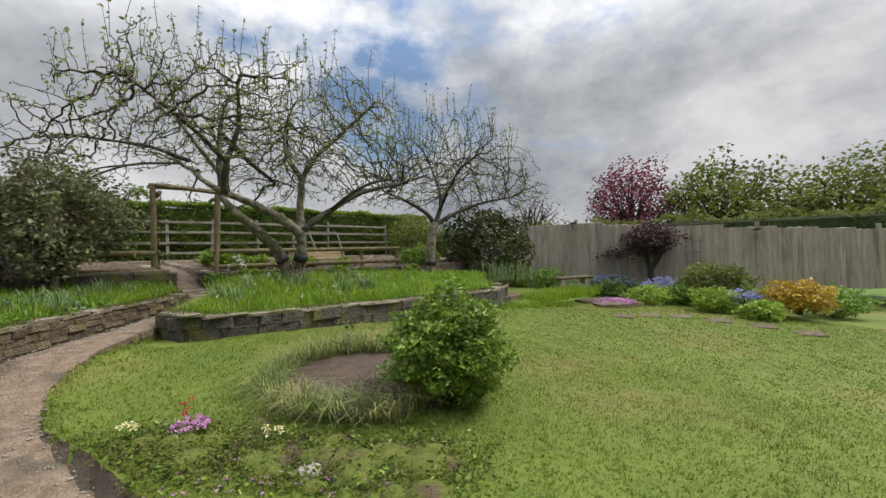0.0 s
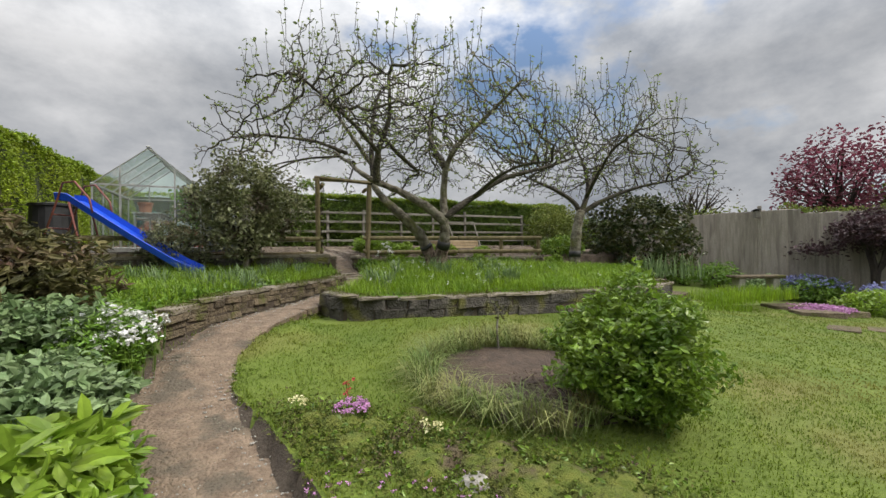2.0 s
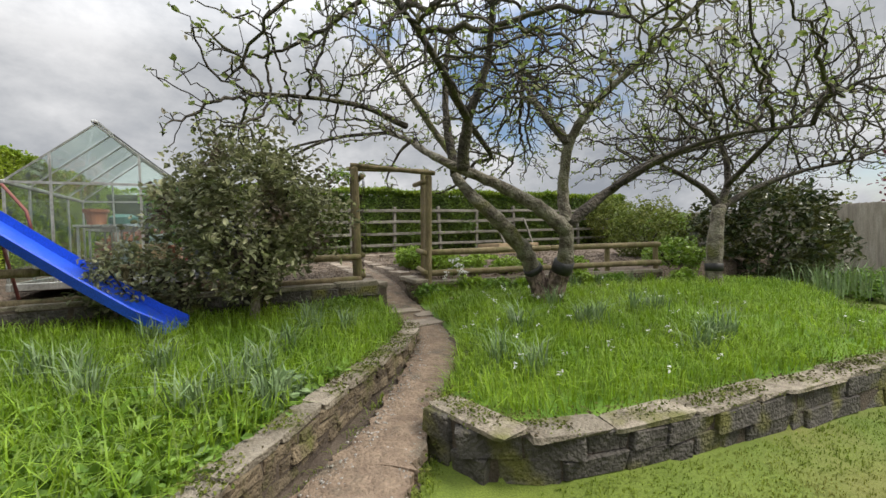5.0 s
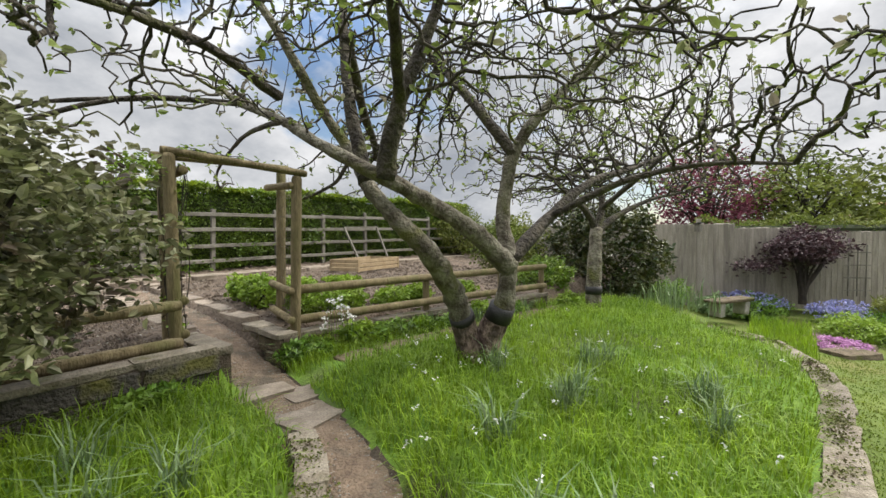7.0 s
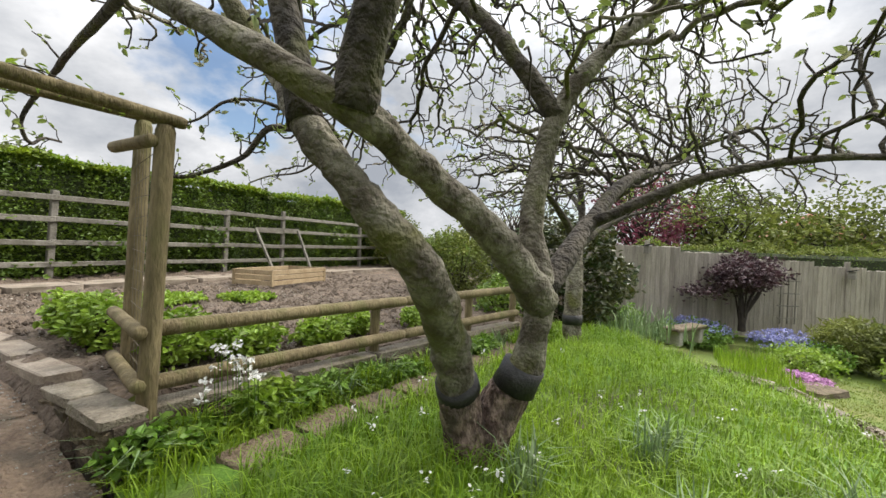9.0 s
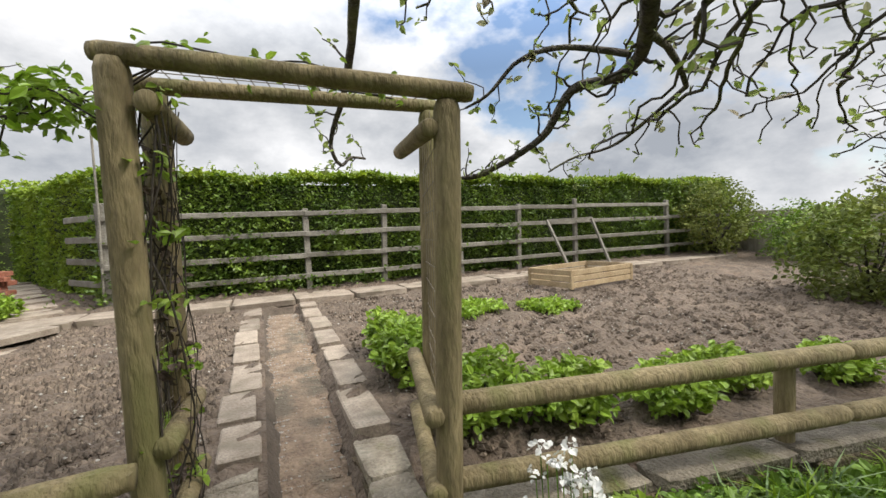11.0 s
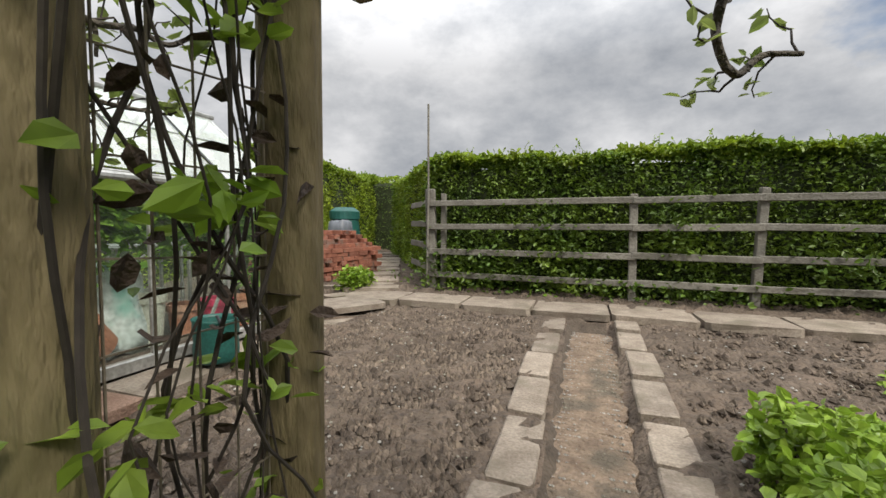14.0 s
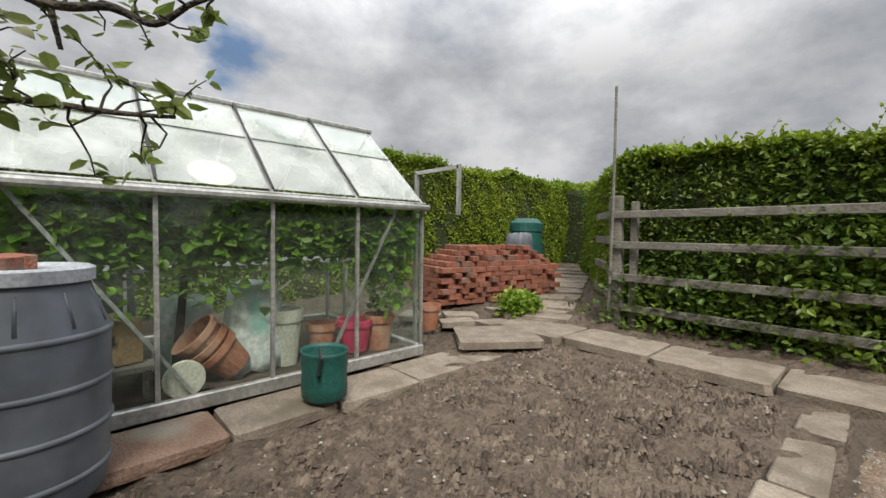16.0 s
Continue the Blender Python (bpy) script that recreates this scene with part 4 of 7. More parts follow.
for i in range(34):
    x, y, h = gh_.uniform(-0.1, 3.6) if i % 2 else gh_.uniform(-0.1, 12.5), gh_.uniform(10.75, 11.2), gh_.uniform(0.08, 0.26)
    tip_ = (x + gh_.normal() * 0.05, y, 1.84 + h)
    part("shoot", Build().tube([(x, y, 1.74), (x + 0.01, y, 1.8 + h * 0.4), tip_], [0.004, 0.003, 0.002], 4).leaves(np.column_stack([np.linspace(x, tip_[0], 9), np.full(9, y), np.linspace(1.82, tip_[2], 9)]), 0.028), M["hedge_tip"], sprigs, fix=False)
gi = np.random.default_rng(90)
iv = thing("ivy", (1.5, 10.3, 0.05), "dark ivy and hawthorn growing through the rails", "ivy")
for cx_, cz_, rx_, rz_, k in ((1.55, 0.75, 0.42, 0.55, 900), (0.7, 0.45, 0.5, 0.35, 700), (2.9, 0.9, 0.25, 0.4, 400), (0.1, 0.35, 0.25, 0.35, 300), (4.4, 0.6, 0.5, 0.3, 450), (6.0, 0.75, 0.4, 0.4, 400), (9.6, 0.8, 0.5, 0.4, 350), (11.5, 0.9, 0.9, 0.6, 900), (2.2, 0.2, 2.2, 0.12, 900)):
    tagged(part("spray", Build().leaves(np.column_stack([gi.normal(cx_, rx_ * 0.6, k), gi.uniform(10.27, 10.6, k), np.clip(gi.normal(cz_, rz_ * 0.55, k), 0.08, 1.5)]), 0.042), M["hedge_leaf"], iv, fix=False), kind="stuff")

# ---- greenhouse ----
gh = thing("greenhouse", (-1.7, 7.2, 0.0), "small aluminium greenhouse with roof glass painted whitish for reflected sky", "greenhouse")
X0, X1, XR, Y0, Y1, ZE, ZR = -2.57, -0.83, -1.70, 5.95, 8.45, 1.235, 1.98
YS = [Y0 + (Y1 - Y0) * i / 4 for i in range(5)]
for c, s in (((X1, 7.2, 0.0), (0.05, 2.54, 0.09)), ((X0, 7.2, 0.0), (0.05, 2.54, 0.09)), ((XR, Y0, 0.0), (1.68, 0.05, 0.09)), ((XR, Y1, 0.0), (1.68, 0.05, 0.09))):
    part("base_rail", Build().box(c, s, 0, 0.008), M["alu"], gh)
for x in (X0, X1):
    part("eave", Build().box((x, 7.2, ZE), (0.05, 2.56, 0.045), 0, 0.008), M["alu"], gh)
    for y in YS:
        part("glazing_bar", Build().box((x, y, (ZE + 0.04) / 2), (0.024, 0.024, ZE - 0.05)), M["alu"], gh)
        part("rafter", Build().tube([(x, y, ZE + 0.01), (XR, y, ZR - 0.01)], 0.014, 4), M["alu"], gh)
    for a, b in zip(YS, YS[1:]):
        part("pane", Build().box((x, (a + b) / 2, (ZE + 0.05) / 2), (0.004, b - a - 0.03, ZE - 0.09)), M["glass"], gh).visible_shadow = False
        for t0, t1 in ((0.02, 0.55), (0.56, 0.985)):
            p0, p1 = Vector((x, 0, ZE + 0.025)).lerp((XR, 0, ZR + 0.015), t0), Vector((x, 0, ZE + 0.025)).lerp((XR, 0, ZR + 0.015), t1)
            q = Build()
            vs = [(p0.x, a + 0.015, p0.z), (p0.x, b - 0.015, p0.z), (p1.x, b - 0.015, p1.z), (p1.x, a + 0.015, p1.z)]
            q.add(vs + [(u, v, w + 0.004) for u, v, w in vs], [(0, 1, 2, 3), (4, 5, 6, 7), (0, 1, 5, 4), (1, 2, 6, 5), (2, 3, 7, 6), (3, 0, 4, 7)])
            part("roof_pane", q, M["roof_glass"] if x == X1 else M["glass"], gh).visible_shadow = False
for y in YS[1:-1]:
    part("gasket", Build().tube([(X1 + 0.01, y, ZE + 0.045), (X1 - 0.3, y + 0.003, ZE + 0.302), (X1 - 0.55, y - 0.003, ZE + 0.517), (XR + 0.03, y, ZR + 0.02)], [0.009, 0.012, 0.008, 0.011], 5), M["dark"], gh, "perished black glazing strip")
for a, b in zip(YS, YS[1:]):
    part("gasket", Build().tube([(X1 - 0.478, a + 0.02, ZE + 0.44), (X1 - 0.478, b - 0.02, ZE + 0.44)], 0.004, 4), M["dark"], gh, "dark lap between roof panes")
part("ridge", Build().box((XR, 7.2, ZR + 0.02), (0.07, 2.56, 0.04), 0, 0.01), M["alu"], gh)
part("gutter", Build().box((X1 + 0.04, 7.2, ZE - 0.02), (0.05, 2.6, 0.05), 0, 0.015), M["alu"], gh)
for y in (Y0, Y1):
    part("gable_sill", Build().box((XR, y, ZE), (X1 - X0, 0.025, 0.03)), M["alu"], gh)
    for x in (-2.15, -1.27):
        zt = ZE + (ZR - ZE) * (1 - abs(x - XR) / (XR - X0))
        part("gable_bar", Build().box((x, y, zt / 2), (0.024, 0.024, zt)), M["alu"], gh)
    for xa, xb in ((X0, -2.15), (-2.15, -1.27), (-1.27, X1)):
        part("pane", Build().box(((xa + xb) / 2, y, (ZE + 0.05) / 2), (xb - xa - 0.03, 0.004, ZE - 0.09)), M["glass"], gh).visible_shadow = False
    vs = [(X0 + 0.03, y - 0.002, ZE + 0.02), (X1 - 0.03, y - 0.002, ZE + 0.02), (XR, y - 0.002, ZR - 0.02)]
    part("gable_pane", Build().add(vs + [(u, v + 0.004, w) for u, v, w in vs], [(0, 1, 2), (3, 4, 5), (0, 1, 4, 3), (1, 2, 5, 4), (2, 0, 3, 5)]), M["glass"], gh).visible_shadow = False
for a, b in (((X1 - 0.02, 6.0, 1.2), (X1 - 0.02, 6.75, 0.05)), ((X1 - 0.02, 8.2, 1.2), (X1 - 0.02, 7.6, 0.05))):
    part("brace", Build().tube([a, b], 0.014, 4), M["alu"], gh)
door = part("door", Build().box((-0.98, Y1 + 0.06, 0.78), (0.03, 0.03, 1.5)).box((-0.72, Y1 + 0.06, 1.53), (0.55, 0.03, 0.03)).box((-0.45, Y1 + 0.06, 1.35), (0.025, 0.03, 0.4)), M["alu"], gh, "slid-back door frame")
whole("greenhouse_floor", Build().box((XR, 7.2, -0.03), (1.7, 2.45, 0.05)), M["mortar"], "dark earth floor inside the greenhouse", "floor", kind="structure")

# things in the greenhouse
for y0, y1, x in ((6.0, 7.5, -1.75), (7.5, 8.35, -2.05)):
    st = thing("staging_bench", (x, (y0 + y1) / 2, 0), "pale aluminium slatted staging bench in the greenhouse", "bench", "greenhouse staging")
    for k in range(5):
        part("slat", Build().box((x - 0.2 + k * 0.1, (y0 + y1) / 2, 0.72), (0.07, y1 - y0, 0.025)), M["alu"], st)
    for yy in (y0 + 0.05, y1 - 0.05):
        for xx in (x - 0.2, x + 0.2):
            part("leg", Build().box((xx, yy, 0.355), (0.025, 0.025, 0.71)), M["alu"], st)
    part("brace", Build().tube([(x + 0.22, y0 + 0.1, 0.45), (x + 0.22, (y0 + y1) / 2, 0.7)], 0.01, 5), M["alu"], st)


def pot(at, r, h, label="round terracotta plant pot", m="terracotta", group="plant pots", tilt=0.0):
    b = Build().lathe((0, 0, 0), [(r * 0.72, 0), (r * 0.93, h * 0.78), (r * 1.04, h * 0.79), (r * 1.06, h), (r * 0.95, h), (r * 0.9, h * 0.8), (r * 0.7, h * 0.25), (0.01, h * 0.24)], 18)
    ob = whole("plant_pot", b, M[m], label, "plant pot", group, smooth=False)
    ob.matrix_basis = pose(*at, tilt)
    return ob


pot((-1.12, 7.06, 0.078), 0.15, 0.22, "terracotta plant pot lying tilted under two others", tilt=45)
pot((-1.12, 7.0, 0.14), 0.15, 0.2, "tilted terracotta plant pot stacked inside another", tilt=45)
pot((-1.12, 6.94, 0.20), 0.15, 0.2, "tilted terracotta plant pot on top of a stack", tilt=45)
pot((-1.1, 8.2, 0.0), 0.13, 0.3, "reddish brown plant pot by the glass")
pot((-1.25, 7.75, 0.0), 0.12, 0.26, "reddish brown plant pot among buckets")
pot((-1.12, 7.98, 0.02), 0.14, 0.26, "bright pink plastic plant pot", "pink")
pot((-1.2, 7.42, 0.0), 0.13, 0.42, "pale plastic bucket with yellow flowers inside", "pale")
pot((-1.3, 8.95, 0.02), 0.115, 0.25, "terracotta pot with pale rim on the paving")
pot((-1.8, 6.2, 0.735), 0.13, 0.2, "brown terracotta pot on the staging")


def sack(at, w, d, h, label, m):
    bm = bmesh.new()
    bmesh.ops.create_cube(bm, size=1.0)
    bmesh.ops.subdivide_edges(bm, edges=bm.edges, cuts=5, use_grid_fill=True)
    for v in bm.verts:
        k = v.co.z + 0.5
        f = 1.0 - 0.25 * k * k + 0.08 * noise.noise(v.co * 3 + Vector(at))
        r = 1.0 / max(1.0, (abs(v.co.x * 2) ** 4 + abs(v.co.y * 2) ** 4) ** 0.25)
        v.co = Vector((v.co.x * w * f * r, v.co.y * d * f * r, k * h + 0.06 * noise.noise(v.co * 4 + Vector((5, 1, 2)))))
    me = bpy.data.meshes.new("sack")
    bm.to_mesh(me)
    bm.free()
    me.materials.append(M[m])
    me.polygons.foreach_set("use_smooth", [True] * len(me.polygons))
    ob = tagged(new("compost_sack", me), label, "sack")
    ob.location = at
    return ob


sack((-1.28, 7.22, 0.0), 0.36, 0.4, 0.62, "pale green and white crumpled plastic compost sack", "sack")
sack((-1.6, 6.85, 0.0), 0.4, 0.4, 0.5, "pale crumpled plastic sack under the staging", "sack")
whole("cardboard_box", Build().box((-1.25, 6.3, 0.34), (0.36, 0.42, 0.26), 12, 0.006, 0.006).box((-1.25, 6.3, 0.475), (0.38, 0.2, 0.01), 12), M["card"], "brown cardboard box on a low stand", "box")
for i in range(3):
    whole("carton_print", Build().box((-1.065, 6.2 + i * 0.09, 0.37), (0.003, 0.06, 0.05), 12), M["dark"], "small dark printed mark on the carton", "print", "marks on the carton")
whole("low_stand", Build().box((-1.25, 6.3, 0.19), (0.45, 0.6, 0.03)).box((-1.42, 6.05, 0.09), (0.03, 0.03, 0.17)).box((-1.08, 6.05, 0.09), (0.03, 0.03, 0.17)).box((-1.42, 6.55, 0.09), (0.03, 0.03, 0.17)).box((-1.08, 6.55, 0.09), (0.03, 0.03, 0.17)), M["rail"], "low wooden stand under a cardboard box", "stand")
whole("round_tray", Build().lathe((-0.97, 6.72, 0.13), [(0.02, -0.01), (0.12, -0.01), (0.125, 0.015), (0.115, 0.015), (0.11, 0.0)], 20).v and Build().tube([(-0.93, 6.72, 0.115), (-0.915, 6.72, 0.115)], [0.115, 0.11], 20), M["pale"], "pale round tray leaning on the glass", "tray")
vine = thing("grapevine", (-1.5, 8.0, 0), "leafy green grapevine trained under the greenhouse roof", "vine")
part("stem", Build().tube([(-1.15, 8.3, 0), (-1.2, 8.2, 0.5), (-1.15, 8.15, 0.95), (-1.3, 7.6, 1.2), (-1.2, 6.6, 1.2), (-1.2, 6.0, 1.25)], [0.03, 0.025, 0.022, 0.018, 0.014, 0.008], 7), M["twig"], vine)
part("stem", Build().tube([(-1.4, 6.75, 0), (-1.38, 6.8, 0.6), (-1.35, 6.85, 1.2)], [0.03, 0.025, 0.015], 7), M["twig"], vine)
vp = np.column_stack([-0.88 - np.abs(rng.normal(0, 0.14, 7000)), rng.uniform(5.98, 8.4, 7000), 1.2 - np.abs(rng.normal(0, 0.2, 7000))])
vq = np.column_stack([rng.uniform(-1.2, -0.9, 260), rng.uniform(8.1, 8.42, 260), rng.uniform(0.35, 1.15, 260)])
part("leaves", Build().leaves(np.vstack([vp, vq]), 0.07, long=1.1), M["vine_leaf"], vine, fix=False)
whole("straw_disc", Build().lathe((0, 0, 0), [(0.01, 0), (0.13, 0), (0.135, 0.008), (0.05, 0.014), (0.01, 0.014)], 22), M["pale"], "pale round disc tilted under the roof glass", "mat").matrix_basis = pose(-1.03, 6.9, 1.36, 0, 40, 0)

# beside the greenhouse
butt = thing("water_butt", (-0.45, 6.08, -0.09), "grey ribbed plastic water butt beside the greenhouse", "water butt")
prof = [(0.245, 0.0), (0.258, 0.02), (0.268, 0.12), (0.276, 0.3), (0.280, 0.5), (0.281, 0.66), (0.279, 0.68), (0.272, 0.70), (0.262, 0.735), (0.235, 0.81), (0.219, 0.86), (0.212, 0.885)]
part("body", Build().lathe((-0.45, 6.08, -0.09), prof, 48), M["barrel"], butt, smooth=True)
for z, r in ((0.12, 0.268), (0.30, 0.276), (0.48, 0.2795), (0.675, 0.279)):
    part("rib", Build().lathe((-0.45, 6.08, -0.09 + z), [(r - 0.006, -0.016), (r + 0.004, -0.011), (r + 0.009, -0.004), (r + 0.009, 0.004), (r + 0.004, 0.011), (r - 0.006, 0.016)], 48), M["barrel"], butt, smooth=True)
for i in range(10):
    a_ = i * math.pi / 5
    part("flute", Build().tube([(-0.45 + math.cos(a_) * r, 6.08 + math.sin(a_) * r, -0.09 + z) for r, z in ((0.266, 0.71), (0.238, 0.795), (0.219, 0.85))], [0.008, 0.007, 0.005], 8), M["barrel"], butt, smooth=True)
part("lid", Build().lathe((-0.45, 6.08, 0.795), [(0.215, -0.005), (0.232, 0.0), (0.232, 0.05), (0.215, 0.06), (0.2, 0.045), (0.01, 0.045)], 40), M["butt_lid"], butt, "paler grey lid with a raised rim", smooth=False)
whole("downpipe", Build().tube([(-0.75, 5.93, 1.2), (-0.73, 5.93, 1.02), (-0.62, 5.95, 0.95), (-0.6, 5.97, 0.86)], 0.032, 10), M["pale"], "pale plastic downpipe running into the water butt", "downpipe")
whole("pipe_outlet", Build().box((-0.76, 5.93, 1.21), (0.1, 0.1, 0.06), 0, 0.012), M["dark"], "black plastic gutter outlet at the corner", "outlet")


brick_blocks = unit_blocks(M["brick"], 5, 0.04, 0.015, "brick")
for x, y, rz in ((-0.52, 6.05, 20), (-0.36, 5.98, 65)):
    ob = new("brick", brick_blocks[0])
    tagged(ob, "loose red brick lying on the water butt lid", "brick", "bricks on the butt")
    ob.matrix_basis = pose(x, y, 0.866, 0, 0, rz) @ Matrix.Diagonal((0.215, 0.1025, 0.065, 1))
bag = thing("garden_bag", (-0.48, 7.39, -0.02), "green woven garden waste bag standing open", "bag")
part("body", Build().lathe((-0.48, 7.39, -0.02), [(0.14, 0), (0.152, 0.015), (0.156, 0.08), (0.150, 0.15), (0.158, 0.22), (0.155, 0.275), (0.163, 0.295), (0.152, 0.297), (0.146, 0.27), (0.146, 0.06), (0.01, 0.05)], 26, 0.88), M["teal"], bag, smooth=True)
part("handle", Build().tube([(-0.38, 7.31, 0.31), (-0.32, 7.29, 0.27), (-0.32, 7.27, 0.18), (-0.37, 7.30, 0.15)], 0.01, 6), M["dark"], bag)
# brick stack
stack = thing("brick_stack", (-1.9, 11.2, 0.1), "untidy stack of reclaimed red bricks beside the path", "brick stack")
part("heart", Build().box((-2.12, 10.78, 0.33), (0.7, 1.6, 0.5), -12), M["brick"], stack, "bricks in the middle of the stack")
for lay in range(11):
    z = 0.12 + lay * 0.068
    shrink = 0.0 if lay < 7 else (lay - 6) * 0.13
    for row in range(9):
        for side in (0, 1):
            u = -0.95 + row * 0.23 + (0.11 if lay % 2 else 0)
            if u > 0.95 - shrink * (1 + row % 2) or u < -0.95 + shrink * 0.6:
                continue
            v = (0.42 - shrink * 0.5) * (1 if side else -1) + rng.uniform(-0.02, 0.02)
            c, s = math.cos(radians(78)), math.sin(radians(78))
            block(brick_blocks, (-2.12 + c * u + s * v, 10.78 + s * u - c * v, z), (0.215, 0.1025, 0.065), stack, 78 + rng.uniform(-7, 7) + (90 if rng.random() < 0.12 else 0), "brick", 0.8)
    for side in (-1, 1):
        for row in range(3):
            u, v = side * (1.0 - shrink), -0.28 + row * 0.25
            c, s = math.cos(radians(78)), math.sin(radians(78))
            block(brick_blocks, (-2.12 + c * u + s * v, 10.78 + s * u - c * v, z), (0.215, 0.1025, 0.065), stack, -12 + rng.uniform(-8, 8), "brick", 1.5)
bin_ = thing("compost_bin", (-3.0, 12.9, 0.15), "green plastic compost bin with a domed lid", "compost bin")
part("body", Build().lathe((-3.0, 12.9, 0.15), [(0.38, 0), (0.38, 0.05), (0.3, 0.85), (0.3, 0.9)], 24), M["teal"], bin_, smooth=True)
part("lid", Build().lathe((-3.0, 12.9, 1.05), [(0.32, 0), (0.32, 0.16), (0.3, 0.18), (0.2, 0.25), (0.02, 0.26)], 24), M["teal"], bin_)
sack((-2.75, 12.35, 0.15), 0.5, 0.5, 0.85, "grey sheet bundled against the compost bin", "barrel")

# crate and leaning frame in the plot
cr = thing("wooden_crate", (6.4, 8.6, 0), "low slatted crate of new pale wood on the soil", "crate")
for (ax, ay), (bx, by) in (((5.78, 8.38), (7.15, 8.58)), ((7.15, 8.58), (6.95, 9.35)), ((6.95, 9.35), (5.6, 9.12)), ((5.6, 9.12), (5.78, 8.38))):
    d = Vector((bx - ax, by - ay))
    for k in range(3):
        part("board", Build().box(((ax + bx) / 2, (ay + by) / 2, 0.03 + k * 0.09), (d.length, 0.02, 0.075), math.degrees(math.atan2(d.y, d.x)), 0.004), M["crate"], cr)
    part("corner_post", Build().box((ax, ay, 0.11), (0.04, 0.04, 0.26)), M["crate"], cr)
fr = thing("leaning_frame", (7.3, 9.6, 0.0), "pale wooden frame leaning on the fence", "frame")
for p, q in (((6.95, 9.75, 0.05), (6.8, 10.2, 0.98)), ((8.0, 9.8, 0.05), (7.95, 10.25, 1.0)), ((6.8, 10.2, 0.98), (7.95, 10.25, 1.0)), ((6.95, 9.75, 0.1), (8.0, 9.8, 0.1))):
    part("rail", Build().tube([p, q], 0.03, 4), M["rail"], fr)

# ---- slide ----
sl = thing("garden_slide", (-1.8, 4.9, -0.3), "child's blue plastic garden slide on red tube frame", "slide")
top_, low_ = Vector((-2.6, 5.32, 0.83)), Vector((-0.72, 4.38, -0.46))
dv = (low_ - top_)
side = Vector((-dv.y, dv.x, 0)).normalized()
sec = [(-0.2, 0.11), (-0.18, 0.12), (-0.165, 0.02), (0.165, 0.02), (0.18, 0.12), (0.2, 0.11), (0.18, -0.01), (-0.18, -0.01)]
ts = [(-0.1, 0.02), (0.0, 0.0), (0.03, 0.0), (0.3, -0.01), (0.6, -0.015), (0.86, 0.0), (0.94, 0.03), (1.0, 0.05)]
vs, fs = [], []
for t, lift in ts:
    c = top_ + dv * max(t, 0.0) + Vector((dv.x, dv.y, 0)) * min(t, 0.0) + Vector((0, 0, lift))
    vs += [c + side * u + Vector((0, 0, w)) for u, w in sec]
for r in range(len(ts) - 1):
    fs += [(r * 8 + k, r * 8 + (k + 1) % 8, (r + 1) * 8 + (k + 1) % 8, (r + 1) * 8 + k) for k in range(8)]
fs += [tuple(range(8)), tuple(range((len(ts) - 1) * 8, len(ts) * 8))]
part("chute", Build().add(vs, fs), M["plastic_blue"], sl, "bright blue moulded chute")
back = Vector((-dv.x, -dv.y, 0)).normalized()
for s in (-0.2, 0.2):
    a = top_ + side * s
    foot = a + back * 0.55
    part("ladder_rail", Build().tube([(foot.x, foot.y, -0.22), (a + back * 0.15)[:2] + (0.83, ), ((a + back * 0.05)[:2] + (1.12, )), (a - back * 0.15)[:2] + (1.14, ), (a - back * 0.4)[:2] + (0.85, ), (a - back * 0.45)[:2] + (0.62, )], 0.016, 7), M["red_tube"], sl, smooth=True)
    part("leg", Build().tube([(a - back * 0.3)[:2] + (-0.22, ), (a - back * 0.05)[:2] + (0.8, )], 0.016, 7), M["red_tube"], sl, smooth=True)
for k in range(4):
    t = (k + 0.6) / 4.4
    c = (top_ + back * 0.55).lerp(top_ + back * 0.15, t)
    z = -0.22 + t * 1.0
    part("rung", Build().tube([(c + side * 0.2)[:2] + (z, ), (c - side * 0.2)[:2] + (z, )], 0.014, 7), M["red_tube"], sl)
whole("black_bin", Build().lathe((-3.25, 6.35, -0.2), [(0.36, 0), (0.38, 0.05), (0.33, 1.0), (0.36, 1.02), (0.36, 1.06), (0.05, 1.1)], 20), M["dark"], "black plastic bin standing behind the slide", "bin")

# ---- trees ----


def bezier_line(pts, n):
    """A smooth line through the points."""
    pts = [Vector(p) for p in pts]
    out = []
    for i in range(len(pts) - 1):
        a, b, c, d = pts[max(i - 1, 0)], pts[i], pts[i + 1], pts[min(i + 2, len(pts) - 1)]
        for k in range(n):
            t = k / n
            out.append(0.5 * ((2 * b) + (c - a) * t + (2 * a - 5 * b + 4 * c - d) * t * t + (3 * b - a - 3 * c + d) * t ** 3))
    return out + [pts[-1]]


